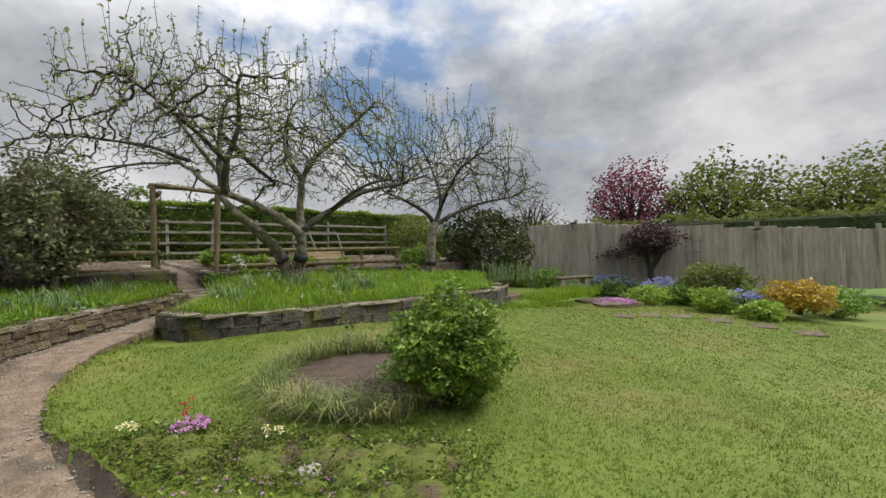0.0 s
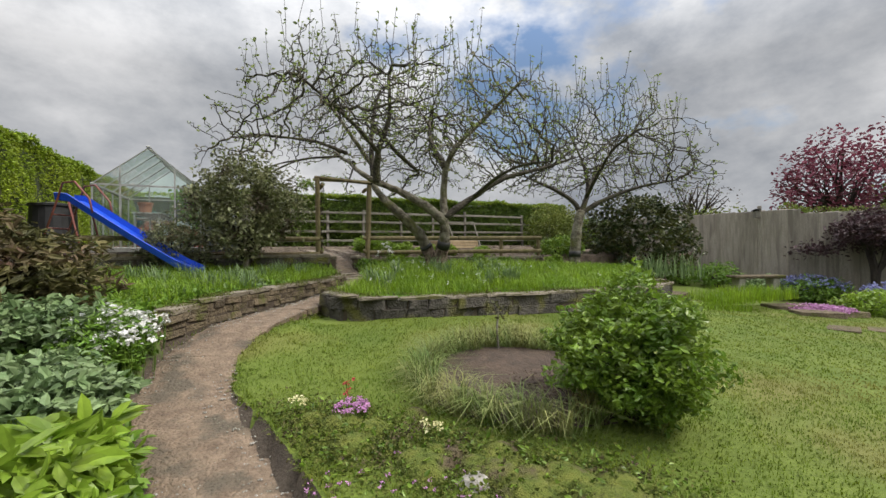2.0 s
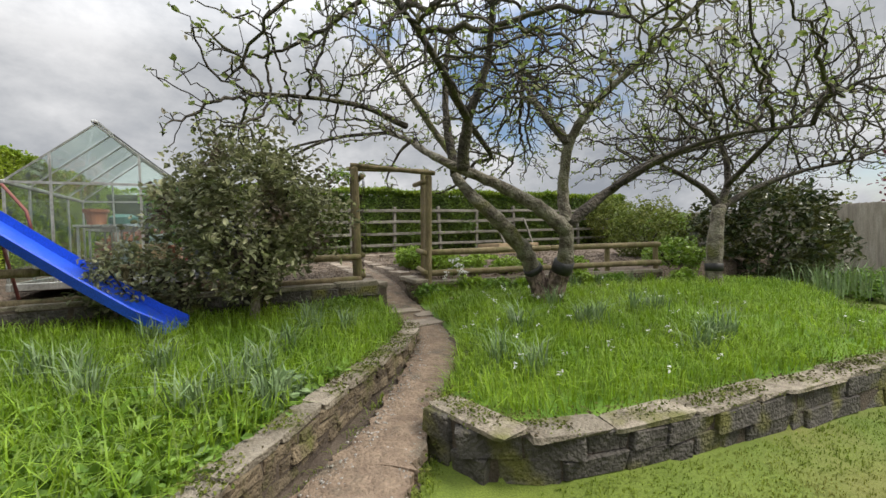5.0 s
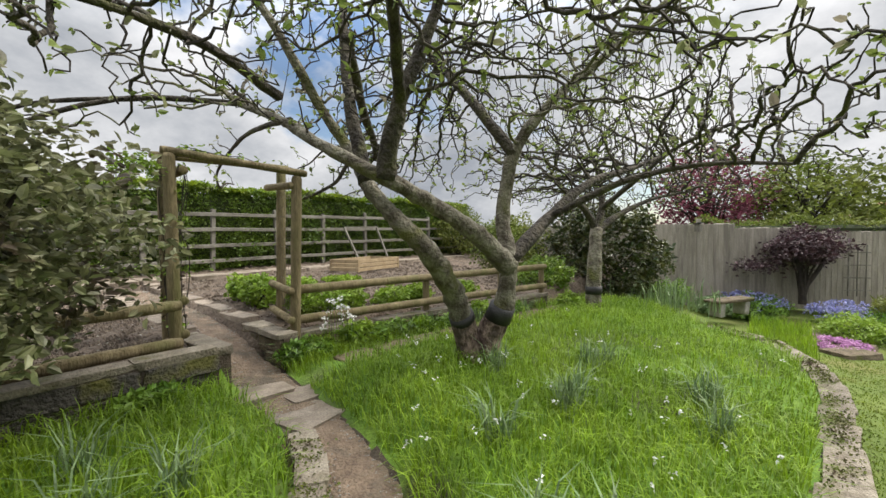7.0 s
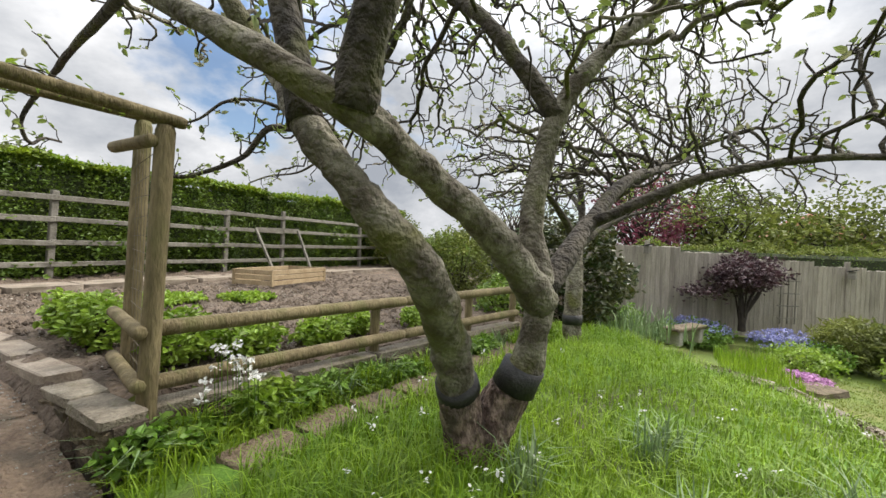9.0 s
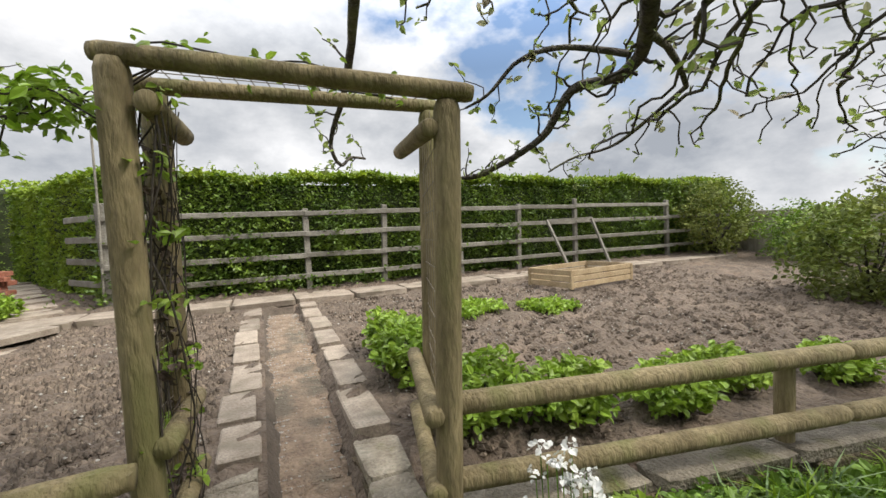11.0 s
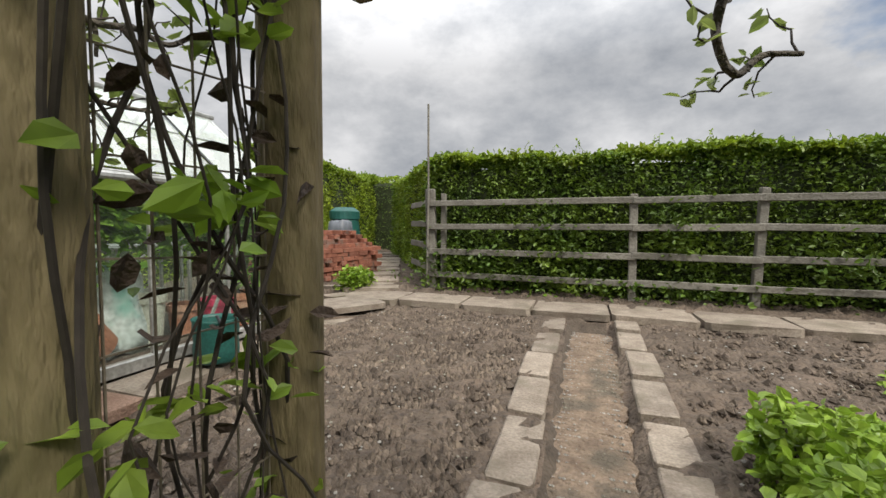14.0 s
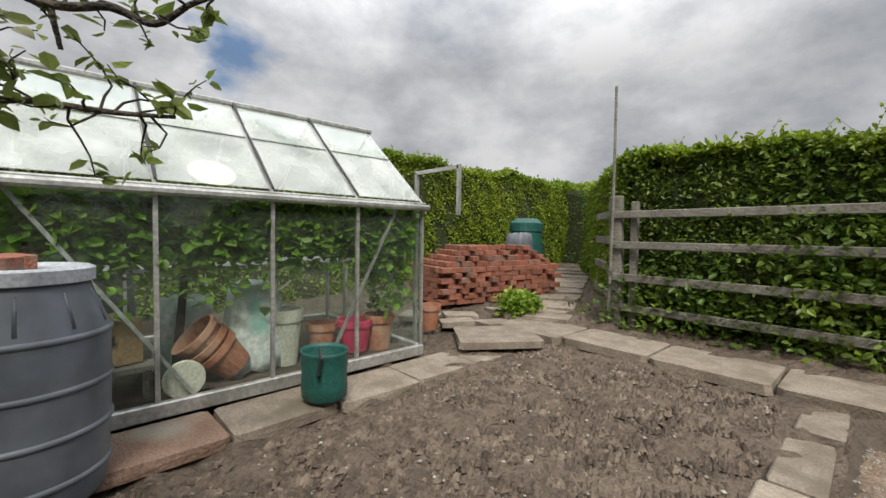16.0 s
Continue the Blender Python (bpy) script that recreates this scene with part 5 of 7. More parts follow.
class Tree:
    """Limbs laid by hand, a crown that grows from them towards free air, spurs with leaf clusters."""

    def __init__(self, seed):
        self.g, self.n = random.Random(seed), np.random.default_rng(seed)
        self.pos, self.up, self.own, self.rad = [], [], [], []
        self.limbs, self.twig, self.buds = [], Build(), []

    def limb(self, pts, r0, r1, material="stem", grows=True, n=10, spurs=0, name="limb"):
        line = bezier_line(pts, 6)
        k = len(line)
        rr = [r0 + (r1 - r0) * (i / (k - 1)) ** 0.8 for i in range(k)]
        for i in range(2, k - 1):
            line[i] = line[i] + Vector(self.n.normal(0, rr[i] * 0.06, 3))
        b = Build().tube(line, rr, n, 0.13)
        self.limbs.append((b, material, name))
        if grows:
            first = len(self.pos)
            for i in range(k // 3, k):
                self.pos.append(np.array(line[i]))
                self.up.append(-1 if i == k // 3 else len(self.pos) - 2)
                self.own.append(len(self.limbs) - 1)
                self.rad.append(rr[i] * 0.6)
            self.up[first] = -1
        for i in range(spurs):
            j = int(k * (0.25 + 0.74 * (i + self.g.random()) / spurs))
            self.shoot(line[min(j, k - 1)], self.g.uniform(0.10, 0.30), max(0.0045, rr[min(j, k - 1)] * 0.4))

    def shoot(self, p, length, r):
        """A kinked side shoot with buds."""
        g = self.g
        v = Vector((g.uniform(-1, 1), g.uniform(-1, 1), g.uniform(-0.9, 0.9))).normalized()
        pts, steps = [Vector(p)], 5
        for i in range(steps):
            v = (v + Vector((g.uniform(-1, 1), g.uniform(-1, 1), g.uniform(-0.8, 1.0))) * 0.75).normalized()
            pts.append(pts[-1] + v * length / steps)
            if i > 1:
                self.buds.append(pts[-1])
        self.twig.tube(pts, [r * (1 - 0.12 * i) for i in range(steps + 1)], 5)

    def fill(self, air, step=0.085, kill=0.17, reach=0.85, rounds=75):
        start = len(self.pos)
        P = np.array(self.pos)
        up, own = list(self.up), list(self.own)
        near, who = np.full(len(air), 1e9), np.zeros(len(air), int)

        def look_at(lo, hi):
            for c in range(lo, hi, 400):
                d = np.linalg.norm(air[:, None] - P[None, c:min(c + 400, hi)], axis=2)
                j = d.argmin(1)
                m = d[np.arange(len(air)), j]
                better = m < near
                near[better], who[better] = m[better], c + j[better]

        look_at(0, start)
        alive = near > kill
        for _ in range(rounds):
            sel = np.where(alive & (near < reach))[0]
            if not len(sel):
                break
            pull = np.zeros((len(P), 3))
            d = air[sel] - P[who[sel]]
            np.add.at(pull, who[sel], d / np.linalg.norm(d, axis=1)[:, None])
            at = np.unique(who[sel])
            v = pull[at]
            v /= np.linalg.norm(v, axis=1)[:, None] + 1e-6
            v += self.n.normal(0, 0.32, v.shape) + (0, 0, 0.10)
            v /= np.linalg.norm(v, axis=1)[:, None]
            old = len(P)
            P = np.vstack([P, P[at] + v * step])
            up += at.tolist()
            own += [own[i] for i in at]
            look_at(old, len(P))
            alive &= near > kill
        kids = [[] for _ in P]
        for i in range(start, len(P)):
            kids[up[i]].append(i)
        area = np.zeros(len(P))
        for i in range(len(P) - 1, start - 1, -1):
            area[i] = max(area[i], 0.0056 ** 2.05)
            area[up[i]] += area[i]
        rad = np.minimum(area ** (1 / 2.05), 0.052)
        for i in range(start, len(P)):
            u = up[i]
            big = max(kids[u], key=lambda q: rad[q])
            if u >= start and big == i:
                continue
            chain, j = [u, i], i
            while kids[j]:
                j = max(kids[j], key=lambda q: rad[q])
                chain.append(j)
            rr = [min(rad[q], rad[i] * 1.05) for q in chain]
            rr[0] = rr[1]
            thick = rad[i] > 0.010
            target = self.limbs[own[i]][0] if thick else self.twig
            target.tube([Vector(P[q]) for q in chain], rr, 7 if rad[i] > 0.02 else 5 if thick else 4)
        g = self.g
        zs = P[:, 2].max()
        for i in range(start, len(P)):
            p = Vector(P[i])
            if rad[i] < 0.02 and g.random() < 0.21:
                v = Vector((g.uniform(-1, 1), g.uniform(-1, 1), g.uniform(-0.3, 1.2))).normalized()
                e = p + v * g.uniform(0.02, 0.07)
                self.twig.tube([p, (p + e) / 2 + Vector(self.n.normal(0, 0.006, 3)), e], [0.0045, 0.0042, 0.0036], 4)
                self.buds.append(e)
            if not kids[i]:
                self.buds.append(p)
                if P[i, 2] > zs * 0.66 and g.random() < 0.42:
                    h = g.uniform(0.25, 0.7)
                    e = p + Vector((g.uniform(-0.2, 0.2) * h, g.uniform(-0.2, 0.2) * h, h))
                    m = p.lerp(e, 0.5) + Vector(self.n.normal(0, 0.015, 3))
                    self.twig.tube([p, m, e], [0.0055, 0.0045, 0.003], 4)
                    self.buds += [m, p.lerp(e, 0.75), e]

    def finish(self, th, leaf, size, per):
        for b, m, name in self.limbs:
            part(name, b, M[m], th, smooth=True, fix=False)
        tagged(part("twig_mass", self.twig, M["twig"], th, fix=False), kind="stuff")
        b = np.array([tuple(q) for q in self.buds])
        p = np.repeat(b, per, 0) + self.n.normal(0, 0.007, (len(b) * per, 3))
        part("leaves", Build().leaves(p, size, spread=0.5), leaf, th, "small pale unfolding leaf clusters", fix=False)


def crown_air(seed, centre, radii, count, low):
    """Points spread through the upper part of a flattened dome."""
    g = np.random.default_rng(seed)
    u = g.normal(size=(count * 3, 3))
    u /= np.linalg.norm(u, axis=1)[:, None]
    r = g.random(count * 3) ** 0.42
    lump = 1 + 0.10 * np.sin(u[:, 0] * 4 + seed) + 0.08 * np.sin(u[:, 1] * 6 + u[:, 2] * 5)
    p = np.array(centre) + u * (r * lump)[:, None] * np.array(radii)
    rim = np.hypot((p[:, 0] - centre[0]) / radii[0], (p[:, 1] - centre[1]) / radii[1])
    p = p[p[:, 2] > low + 0.35 * np.clip(1 - rim, 0, 1)]
    p = p[~((np.abs(path_gap(p[:, 0], p[:, 1])) < 0.75) & (p[:, 2] < 1.6))]
    p = p[~((p[:, 1] > 4.9) & (p[:, 2] < 1.9) & (p[:, 0] < 3.4))]
    p = p[p[:, 2] < 2.35 + 0.9 * (p[:, 0] + 0.4)]
    return p[:count]


t1 = thing("apple_tree", (3.36, 3.65, -0.45), "old spreading apple tree with two stems and grease bands", "tree", "apple trees")
tr = Tree(11)
stem_a = bezier_line([(3.38, 3.66, -0.6), (3.33, 3.66, -0.35), (3.21, 3.67, -0.04), (3.01, 3.63, 0.27), (2.68, 3.54, 0.56), (2.48, 3.54, 0.72), (2.35, 3.6, 0.86)], 9)
rad_a = list(np.interp(np.linspace(0, 1, len(stem_a)), [0, 0.15, 0.35, 1], [0.19, 0.145, 0.114, 0.1]))
stem_b = bezier_line([(3.4, 3.62, -0.6), (3.4, 3.58, -0.35), (3.43, 3.46, -0.05), (3.43, 3.36, 0.15), (3.40, 3.28, 0.5)], 9)
rad_b = list(np.interp(np.linspace(0, 1, len(stem_b)), [0, 0.3, 0.6, 1], [0.18, 0.14, 0.118, 0.108]))
part("trunk_foot", Build().tube(stem_a[:20], rad_a[:20], 26, 0.12), M["flaky"], t1, "flaking pinkish bark below the band", smooth=True)
part("trunk_foot", Build().tube(stem_b[:20], rad_b[:20], 26, 0.12), M["flaky"], t1, "flaking pinkish bark below the band", smooth=True)
part("grease_band", Build().tube([(3.20, 3.668, -0.01), (3.18, 3.665, 0.02), (3.157, 3.66, 0.05)], [0.124, 0.122, 0.119], 24, 0.05), M["band"], t1, "black grease band", smooth=True)
part("grease_band", Build().tube([(3.43, 3.43, -0.01), (3.43, 3.40, 0.06), (3.432, 3.375, 0.12)], [0.130, 0.124, 0.120], 24, 0.05), M["band"], t1, "black grease band", smooth=True)
tr.limb([(3.21, 3.67, -0.04), (3.01, 3.63, 0.27), (2.68, 3.54, 0.56), (2.48, 3.54, 0.72), (2.35, 3.6, 0.86), (2.25, 3.68, 1.0), (2.2, 3.82, 1.18), (2.33, 4.12, 1.44), (2.19, 4.33, 1.8), (1.75, 4.35, 2.4), (1.5, 4.6, 2.9)], 0.112, 0.026, n=24, name="trunk")
tr.limb([(3.40, 3.28, 0.48), (3.15, 3.36, 0.70), (2.91, 3.42, 0.86), (2.53, 3.55, 1.07), (2.18, 3.60, 1.20), (1.95, 4.0, 1.45), (1.88, 4.45, 1.70), (1.75, 4.9, 1.9)], 0.104, 0.026, n=16)
tr.limb([(2.18, 3.60, 1.20), (2.16, 3.42, 1.7), (2.3, 3.2, 2.3), (2.2, 2.9, 2.9)], 0.080, 0.022, "bark", n=12)
tr.limb([(2.2, 3.82, 1.18), (2.2, 4.0, 1.8), (2.3, 4.2, 2.6), (2.5, 4.4, 3.2)], 0.066, 0.022, "bark", n=12)
tr.limb([(3.43, 3.46, -0.05), (3.43, 3.36, 0.15), (3.40, 3.29, 0.5), (3.42, 3.36, 0.95), (3.43, 3.25, 1.5), (3.6, 3.0, 1.92), (4.0, 2.6, 2.4), (4.4, 2.2, 2.9)], 0.118, 0.022, n=22, name="trunk")
tr.limb([(3.43, 3.25, 1.5), (3.3, 3.6, 2.0), (3.5, 4.2, 2.6), (3.8, 4.7, 3.1)], 0.062, 0.02, "bark", n=10)
tr.limb([(3.40, 3.27, 0.55), (3.9, 3.15, 0.92), (4.55, 2.97, 1.32), (5.25, 2.75, 1.52), (5.9, 2.5, 1.75)], 0.075, 0.02, "bark", n=12)
tr.limb([(1.8, 4.35, 1.85), (1.2, 4.1, 1.95), (0.6, 4.0, 1.95), (0.1, 4.2, 2.0)], 0.042, 0.014, "bark", n=9)
tr.limb([(2.17, 3.42, 1.7), (1.6, 2.9, 2.0), (1.1, 2.5, 2.2), (0.7, 2.3, 2.4)], 0.045, 0.014, "bark", n=9)
tr.limb([(3.95, 3.1, 0.97), (4.1, 2.5, 1.25), (4.2, 1.9, 1.35), (4.3, 1.3, 1.3)], 0.042, 0.013, "bark", n=9)
tr.limb([(2.25, 4.1, 2.4), (2.9, 4.7, 2.1), (3.6, 5.3, 1.85), (3.85, 5.7, 1.8), (3.7, 5.95, 1.78), (3.56, 6.1, 1.5), (3.27, 6.34, 1.3), (3.12, 6.42, 1.27)], 0.056, 0.014, "bark", False, 9, 26)
tr.limb([(3.72, 5.5, 1.83), (3.45, 5.72, 1.92), (3.2, 5.8, 1.85), (3.05, 5.9, 1.68), (2.95, 6.0, 1.62)], 0.022, 0.007, "bark", False, 8, 9)
tr.limb([(4.3, 5.6, 1.75), (4.25, 6.1, 1.5), (4.02, 6.3, 1.42), (3.85, 6.4, 1.32)], 0.016, 0.006, "bark", False, 7, 8)
tr.limb([(3.6, 5.3, 1.85), (3.95, 5.42, 1.82), (4.3, 5.6, 1.75)], 0.024, 0.016, "bark", False, 7, 3)
tr.limb([(1.95, 4.45, 1.72), (2.15, 5.2, 1.85), (2.3, 6.0, 1.9), (2.34, 6.5, 1.78), (2.30, 6.68, 1.62), (2.29, 6.74, 1.50), (2.36, 6.80, 1.40), (2.44, 6.83, 1.46), (2.55, 6.85, 1.46)], 0.03, 0.008, "bark", False, 8, 12)
tr.limb([(1.75, 4.9, 1.9), (1.1, 5.2, 1.85), (0.6, 5.45, 1.65), (0.32, 5.78, 1.44), (0.29, 5.91, 1.36), (0.27, 5.99, 1.32), (0.29, 6.14, 1.35), (0.32, 6.33, 1.35), (0.35, 6.48, 1.36)], 0.026, 0.006, "bark", False, 7, 42)
tr.limb([(1.1, 5.2, 1.85), (0.6, 5.6, 1.78), (0.39, 5.98, 1.68), (0.37, 6.09, 1.62), (0.37, 6.20, 1.59), (0.39, 6.32, 1.62), (0.42, 6.42, 1.60), (0.48, 6.51, 1.67), (0.56, 6.64, 1.74)], 0.018, 0.007, "bark", False, 7, 12)
tr.limb([(0.37, 6.20, 1.59), (0.36, 6.21, 1.54), (0.34, 6.22, 1.49)], 0.009, 0.006, "bark", False, 6)
tr.fill(crown_air(5, (2.75, 3.55, 1.45), (3.15, 2.8, 2.25), 4300, 1.25), 0.075, 0.135)
tr.finish(t1, M["apple_leaf"], 0.034, 2)

t2 = thing("apple_tree", (7.05, 3.78, -0.6), "smaller gnarled apple tree with a dark band", "tree", "apple trees")
part("trunk", Build().tube(bezier_line([(7.02, 3.78, -0.75), (7.05, 3.78, -0.5), (7.08, 3.8, -0.1), (7.15, 3.8, 0.4), (7.3, 3.84, 0.85)], 8), list(np.interp(np.linspace(0, 1, 33), [0, 0.2, 1], [0.165, 0.128, 0.105])), 18, 0.14), M["stem"], t2, "knobbly trunk", smooth=True)
part("grease_band", Build().tube([(7.075, 3.795, -0.25), (7.078, 3.797, -0.18), (7.08, 3.8, -0.12)], 0.136, 18, 0.05), M["band"], t2, "black grease band", smooth=True)
tr = Tree(23)
tr.limb([(7.3, 3.84, 0.8), (7.1, 3.9, 1.1), (6.5, 4.0, 1.4), (5.8, 4.0, 1.6)], 0.08, 0.02, "bark", n=10)
tr.limb([(7.3, 3.84, 0.82), (7.5, 3.8, 1.3), (7.5, 3.9, 1.9), (7.4, 4.1, 2.5)], 0.08, 0.02, "bark", n=10)
tr.limb([(7.3, 3.84, 0.8), (7.8, 3.6, 1.1), (8.5, 3.2, 1.4), (9.2, 2.7, 1.55)], 0.075, 0.02, "bark", n=10)
tr.limb([(7.45, 3.8, 1.2), (7.2, 3.2, 1.6), (7.0, 2.6, 2.0), (6.9, 2.0, 2.2)], 0.055, 0.02, "bark", n=9)
tr.limb([(7.5, 3.8, 1.4), (8.1, 4.2, 1.8), (8.7, 4.6, 2.2)], 0.05, 0.02, "bark", n=9)
tr.fill(crown_air(9, (7.8, 3.5, 1.4), (2.8, 2.4, 2.15), 2500, 1.15), 0.085, 0.155)
tr.finish(t2, M["apple_leaf"], 0.034, 2)


def clump(name, label, cat, at, radii, leaf, count, size, stem=True, group="", hollow=0.55, seed=0, core=None, long=1.5, top=1.0):
    """A bush of many leaves on thin stems, uneven in outline."""
    th = thing(name, at, label, cat, group)
    g = np.random.default_rng(seed + 100)
    u = g.normal(size=(count, 3))
    u /= np.linalg.norm(u, axis=1)[:, None]
    r = hollow + (1 - hollow) * g.random(count) ** 0.6
    lump = 1 + 0.16 * np.sin(u[:, 0] * 5 + seed) + 0.14 * np.sin(u[:, 1] * 7 + u[:, 2] * 6 + seed * 2) + 0.1 * np.sin(u[:, 2] * 13 + u[:, 0] * 9)
    p = u * (r * lump)[:, None] * np.array(radii) + np.array(at) + (0, 0, radii[2] * top)
    p = p[p[:, 2] > at[2] + 0.02]
    if stem:
        s = Build()
        for i in range(9):
            a = g.uniform(0, 6.28)
            e = (at[0] + math.cos(a) * radii[0] * 0.6, at[1] + math.sin(a) * radii[1] * 0.6, at[2] + radii[2] * (top + g.uniform(-0.2, 0.6)))
            m = ((at[0] * 2 + e[0]) / 3, (at[1] * 2 + e[1]) / 3, (at[2] + e[2]) / 2)
            s.tube([(at[0] + g.uniform(-.04, .04), at[1] + g.uniform(-.04, .04), at[2] - 0.05), m, e], [0.012 + radii[0] * 0.02, 0.01 + radii[0] * 0.012, 0.005], 5)
        part("stem", s, M["twig"], th, fix=False)
    part("leaves", Build().leaves(p, size, long=long), leaf, th, fix=False)
    return th


def z_on(x, y):
    return (x, y, gz(x, y))


# ---- shrubs of the lawn and terraces ----
clump("round_bush", "dense rounded green shrub in the round bed", "shrub", (2.3, -1.78, -1.15), (0.48, 0.48, 0.43), M["bush_leaf"], 13000, 0.027, seed=1, hollow=0.5)
vs_ = clump("variegated_shrub", "tall loose variegated holly shrub on a short trunk", "shrub", (0.0, 4.78, -0.2), (1.05, 0.75, 0.95), M["varieg"], 9500, 0.048, seed=2, hollow=0.45, top=1.05)
part("trunk", Build().tube([(0.0, 4.72, -0.45), (0.01, 4.76, -0.2), (0.0, 4.8, 0.3)], [0.06, 0.05, 0.04], 9), M["trunk"], vs_)
clump("variegated_shrub", "low pale variegated shrub under the log rail", "shrub", (-1.15, 4.95, -0.36), (0.6, 0.35, 0.42), M["varieg"], 2400, 0.04, seed=3)
clump("rhododendron", "large dark rhododendron bush with yellowish buds", "shrub", (10.2, 4.6, -0.9), (1.35, 1.3, 1.15), M["rhodo"], 9000, 0.075, seed=4, hollow=0.7)
clump("green_shrub", "loose bright green shrub beyond the rail", "shrub", (8.6, 6.3, -0.3), (0.8, 0.8, 0.75), M["far_green"], 4500, 0.05, seed=5)
clump("green_shrub", "low green shrub at the end of the rail", "shrub", (7.7, 5.0, -0.5), (0.6, 0.5, 0.4), M["bush_leaf"], 2500, 0.05, seed=6)
clump("green_shrub", "tall loose yellow-green shrub at the end of the hedge", "shrub", z_on(11.6, 10.1), (1.2, 0.7, 0.85), M["far_green"], 5200, 0.05, seed=34)
clump("green_shrub", "rounded green shrub beside the board fence", "shrub", z_on(12.1, 8.4), (0.8, 0.9, 0.6), M["bush_leaf"], 4200, 0.05, seed=35)
sb = clump("smoke_bush", "dark purple-leaved smoke bush against the fence", "shrub", (14.0, 0.9, -0.95), (1.0, 0.85, 0.5), M["purple"], 3600, 0.06, seed=7, hollow=0.3, top=2.6)
part("trunk", Build().tube([(14.0, 0.9, -1.1), (13.98, 0.92, -0.5), (13.9, 1.0, 0.1), (13.8, 1.2, 0.5)], [0.09, 0.07, 0.05, 0.03], 8), M["twig"], sb)
part("trunk", Build().tube([(14.02, 0.88, -0.7), (14.1, 0.6, -0.2), (14.15, 0.4, 0.4)], [0.06, 0.05, 0.03], 8), M["twig"], sb)
gp = np.random.default_rng(71)
part("low_leaves", Build().leaves(np.column_stack([gp.normal(13.6, 0.3, 420), gp.normal(1.85, 0.28, 420), gp.normal(-0.12, 0.1, 420)]), 0.06), M["purple"], sb, fix=False)
clump("heath_shrub", "brownish green feathery heath shrub beside the path", "shrub", (-1.8, 0.55, -0.75), (0.8, 0.72, 0.5), M["heath"], 8500, 0.035, seed=8, long=2.4)
clump("berberis", "dark purple-brown berberis shrub on the bank", "shrub", (-2.3, 2.0, -0.6), (0.6, 0.6, 0.36), M["purple"], 3500, 0.035, seed=9)
clump("golden_shrub", "small golden-yellow leaved shrub on the bank", "shrub", (-2.25, 1.25, -0.7), (0.3, 0.3, 0.38), M["gold"], 1100, 0.035, seed=10)
clump("grey_leaf_plant", "mound of grey-green leafy plant by the path", "plant", (-1.2, -0.62, -1.05), (0.45, 0.42, 0.22), M["grey_leaf"], 3600, 0.04, seed=11)
clump("leafy_plant", "clump of fresh green broad leaves by the path", "plant", (-0.8, -1.45, -1.15), (0.4, 0.42, 0.17), M["fresh"], 1100, 0.07, seed=12, long=2.0)
clump("grey_leaf_plant", "low mound of grey-green divided leaves by the path", "plant", z_on(-0.86, -0.9), (0.3, 0.32, 0.15), M["grey_leaf"], 2400, 0.042, seed=28)
clump("grey_leaf_plant", "grey-green leaves spilling beside the candytuft", "plant", z_on(-1.25, 0.0), (0.35, 0.3, 0.2), M["grey_leaf"], 1800, 0.04, seed=29)
clump("candytuft", "mound of candytuft with white flower heads", "plant", (-0.95, 0.12, -0.95), (0.4, 0.45, 0.24), M["herb"], 6500, 0.02, seed=13, long=2.6)
clump("leafy_plant", "small grey-leaved plant on the stone wall", "plant", (0.1, 2.25, -0.65), (0.24, 0.2, 0.12), M["grey_leaf"], 500, 0.05, seed=14)
clump("golden_shrub", "bright orange-yellow shrub in the far border", "shrub", (12.2, -2.9, -1.5), (0.7, 0.6, 0.35), M["gold"], 1800, 0.06, seed=15)
clump("feathery_shrub", "tall feathery yellow-green plant in the border", "shrub", (13.2, -1.1, -1.5), (0.9, 0.8, 0.5), M["far_green"], 3500, 0.05, seed=16, long=3)
for x, y, r, h, m, s in ((11.9, 0.2, 0.7, 0.25, "fresh", 17), (12.6, -0.4, 0.5, 0.3, "herb", 18), (13.2, 1.8, 0.8, 0.3, "herb", 19), (12.6, 2.6, 0.6, 0.25, "grey_leaf", 20), (11.6, -1.4, 0.6, 0.3, "fresh", 21), (12.6, -2.0, 0.6, 0.3, "herb", 22), (11.2, -2.4, 0.5, 0.2, "fresh", 23), (11.2, 4.0, 0.5, 0.3, "herb", 24), (12.2, 3.6, 0.6, 0.35, "herb", 25), (13.5, -3.4, 0.8, 0.35, "herb", 26)):
    clump("border_plant", "leafy green plant in the flower border", "plant", z_on(x, y), (r, r * 0.8, h), M[m], int(2600 * r), 0.05, seed=s, group="border plants")


def flowers(name, label, at, r, h, m, count, size, seed, stemmed=True):
    g = np.random.default_rng(seed)
    b = Build()
    a, q = g.uniform(0, 6.28, count), r * np.sqrt(g.random(count))
    p = np.column_stack([at[0] + np.cos(a) * q, at[1] + np.sin(a) * q, at[2] + h * (0.75 + 0.4 * g.random(count)) * (1 - 0.3 * (q / r) ** 2)])
    th = thing(name, at, label, "flowers")
    heads = np.repeat(p, 12, 0) + g.normal(0, size * 0.45, (count * 12, 3)) * (1, 1, 0.5)
    tagged(part("bloom", b.leaves(heads, size * 0.7, up=0.8, long=1.0), M[m], th, fix=False), kind="stuff")
    if stemmed:
        s = Build()
        for k in p[:120]:
            s.tube([(k[0], k[1], at[2] - 0.02), (k[0] + 0.01, k[1], (at[2] + k[2]) / 2), tuple(k)], 0.0025, 3)
        tagged(part("stalk", s, M["herb"], th, fix=False), kind="stuff")
    return th


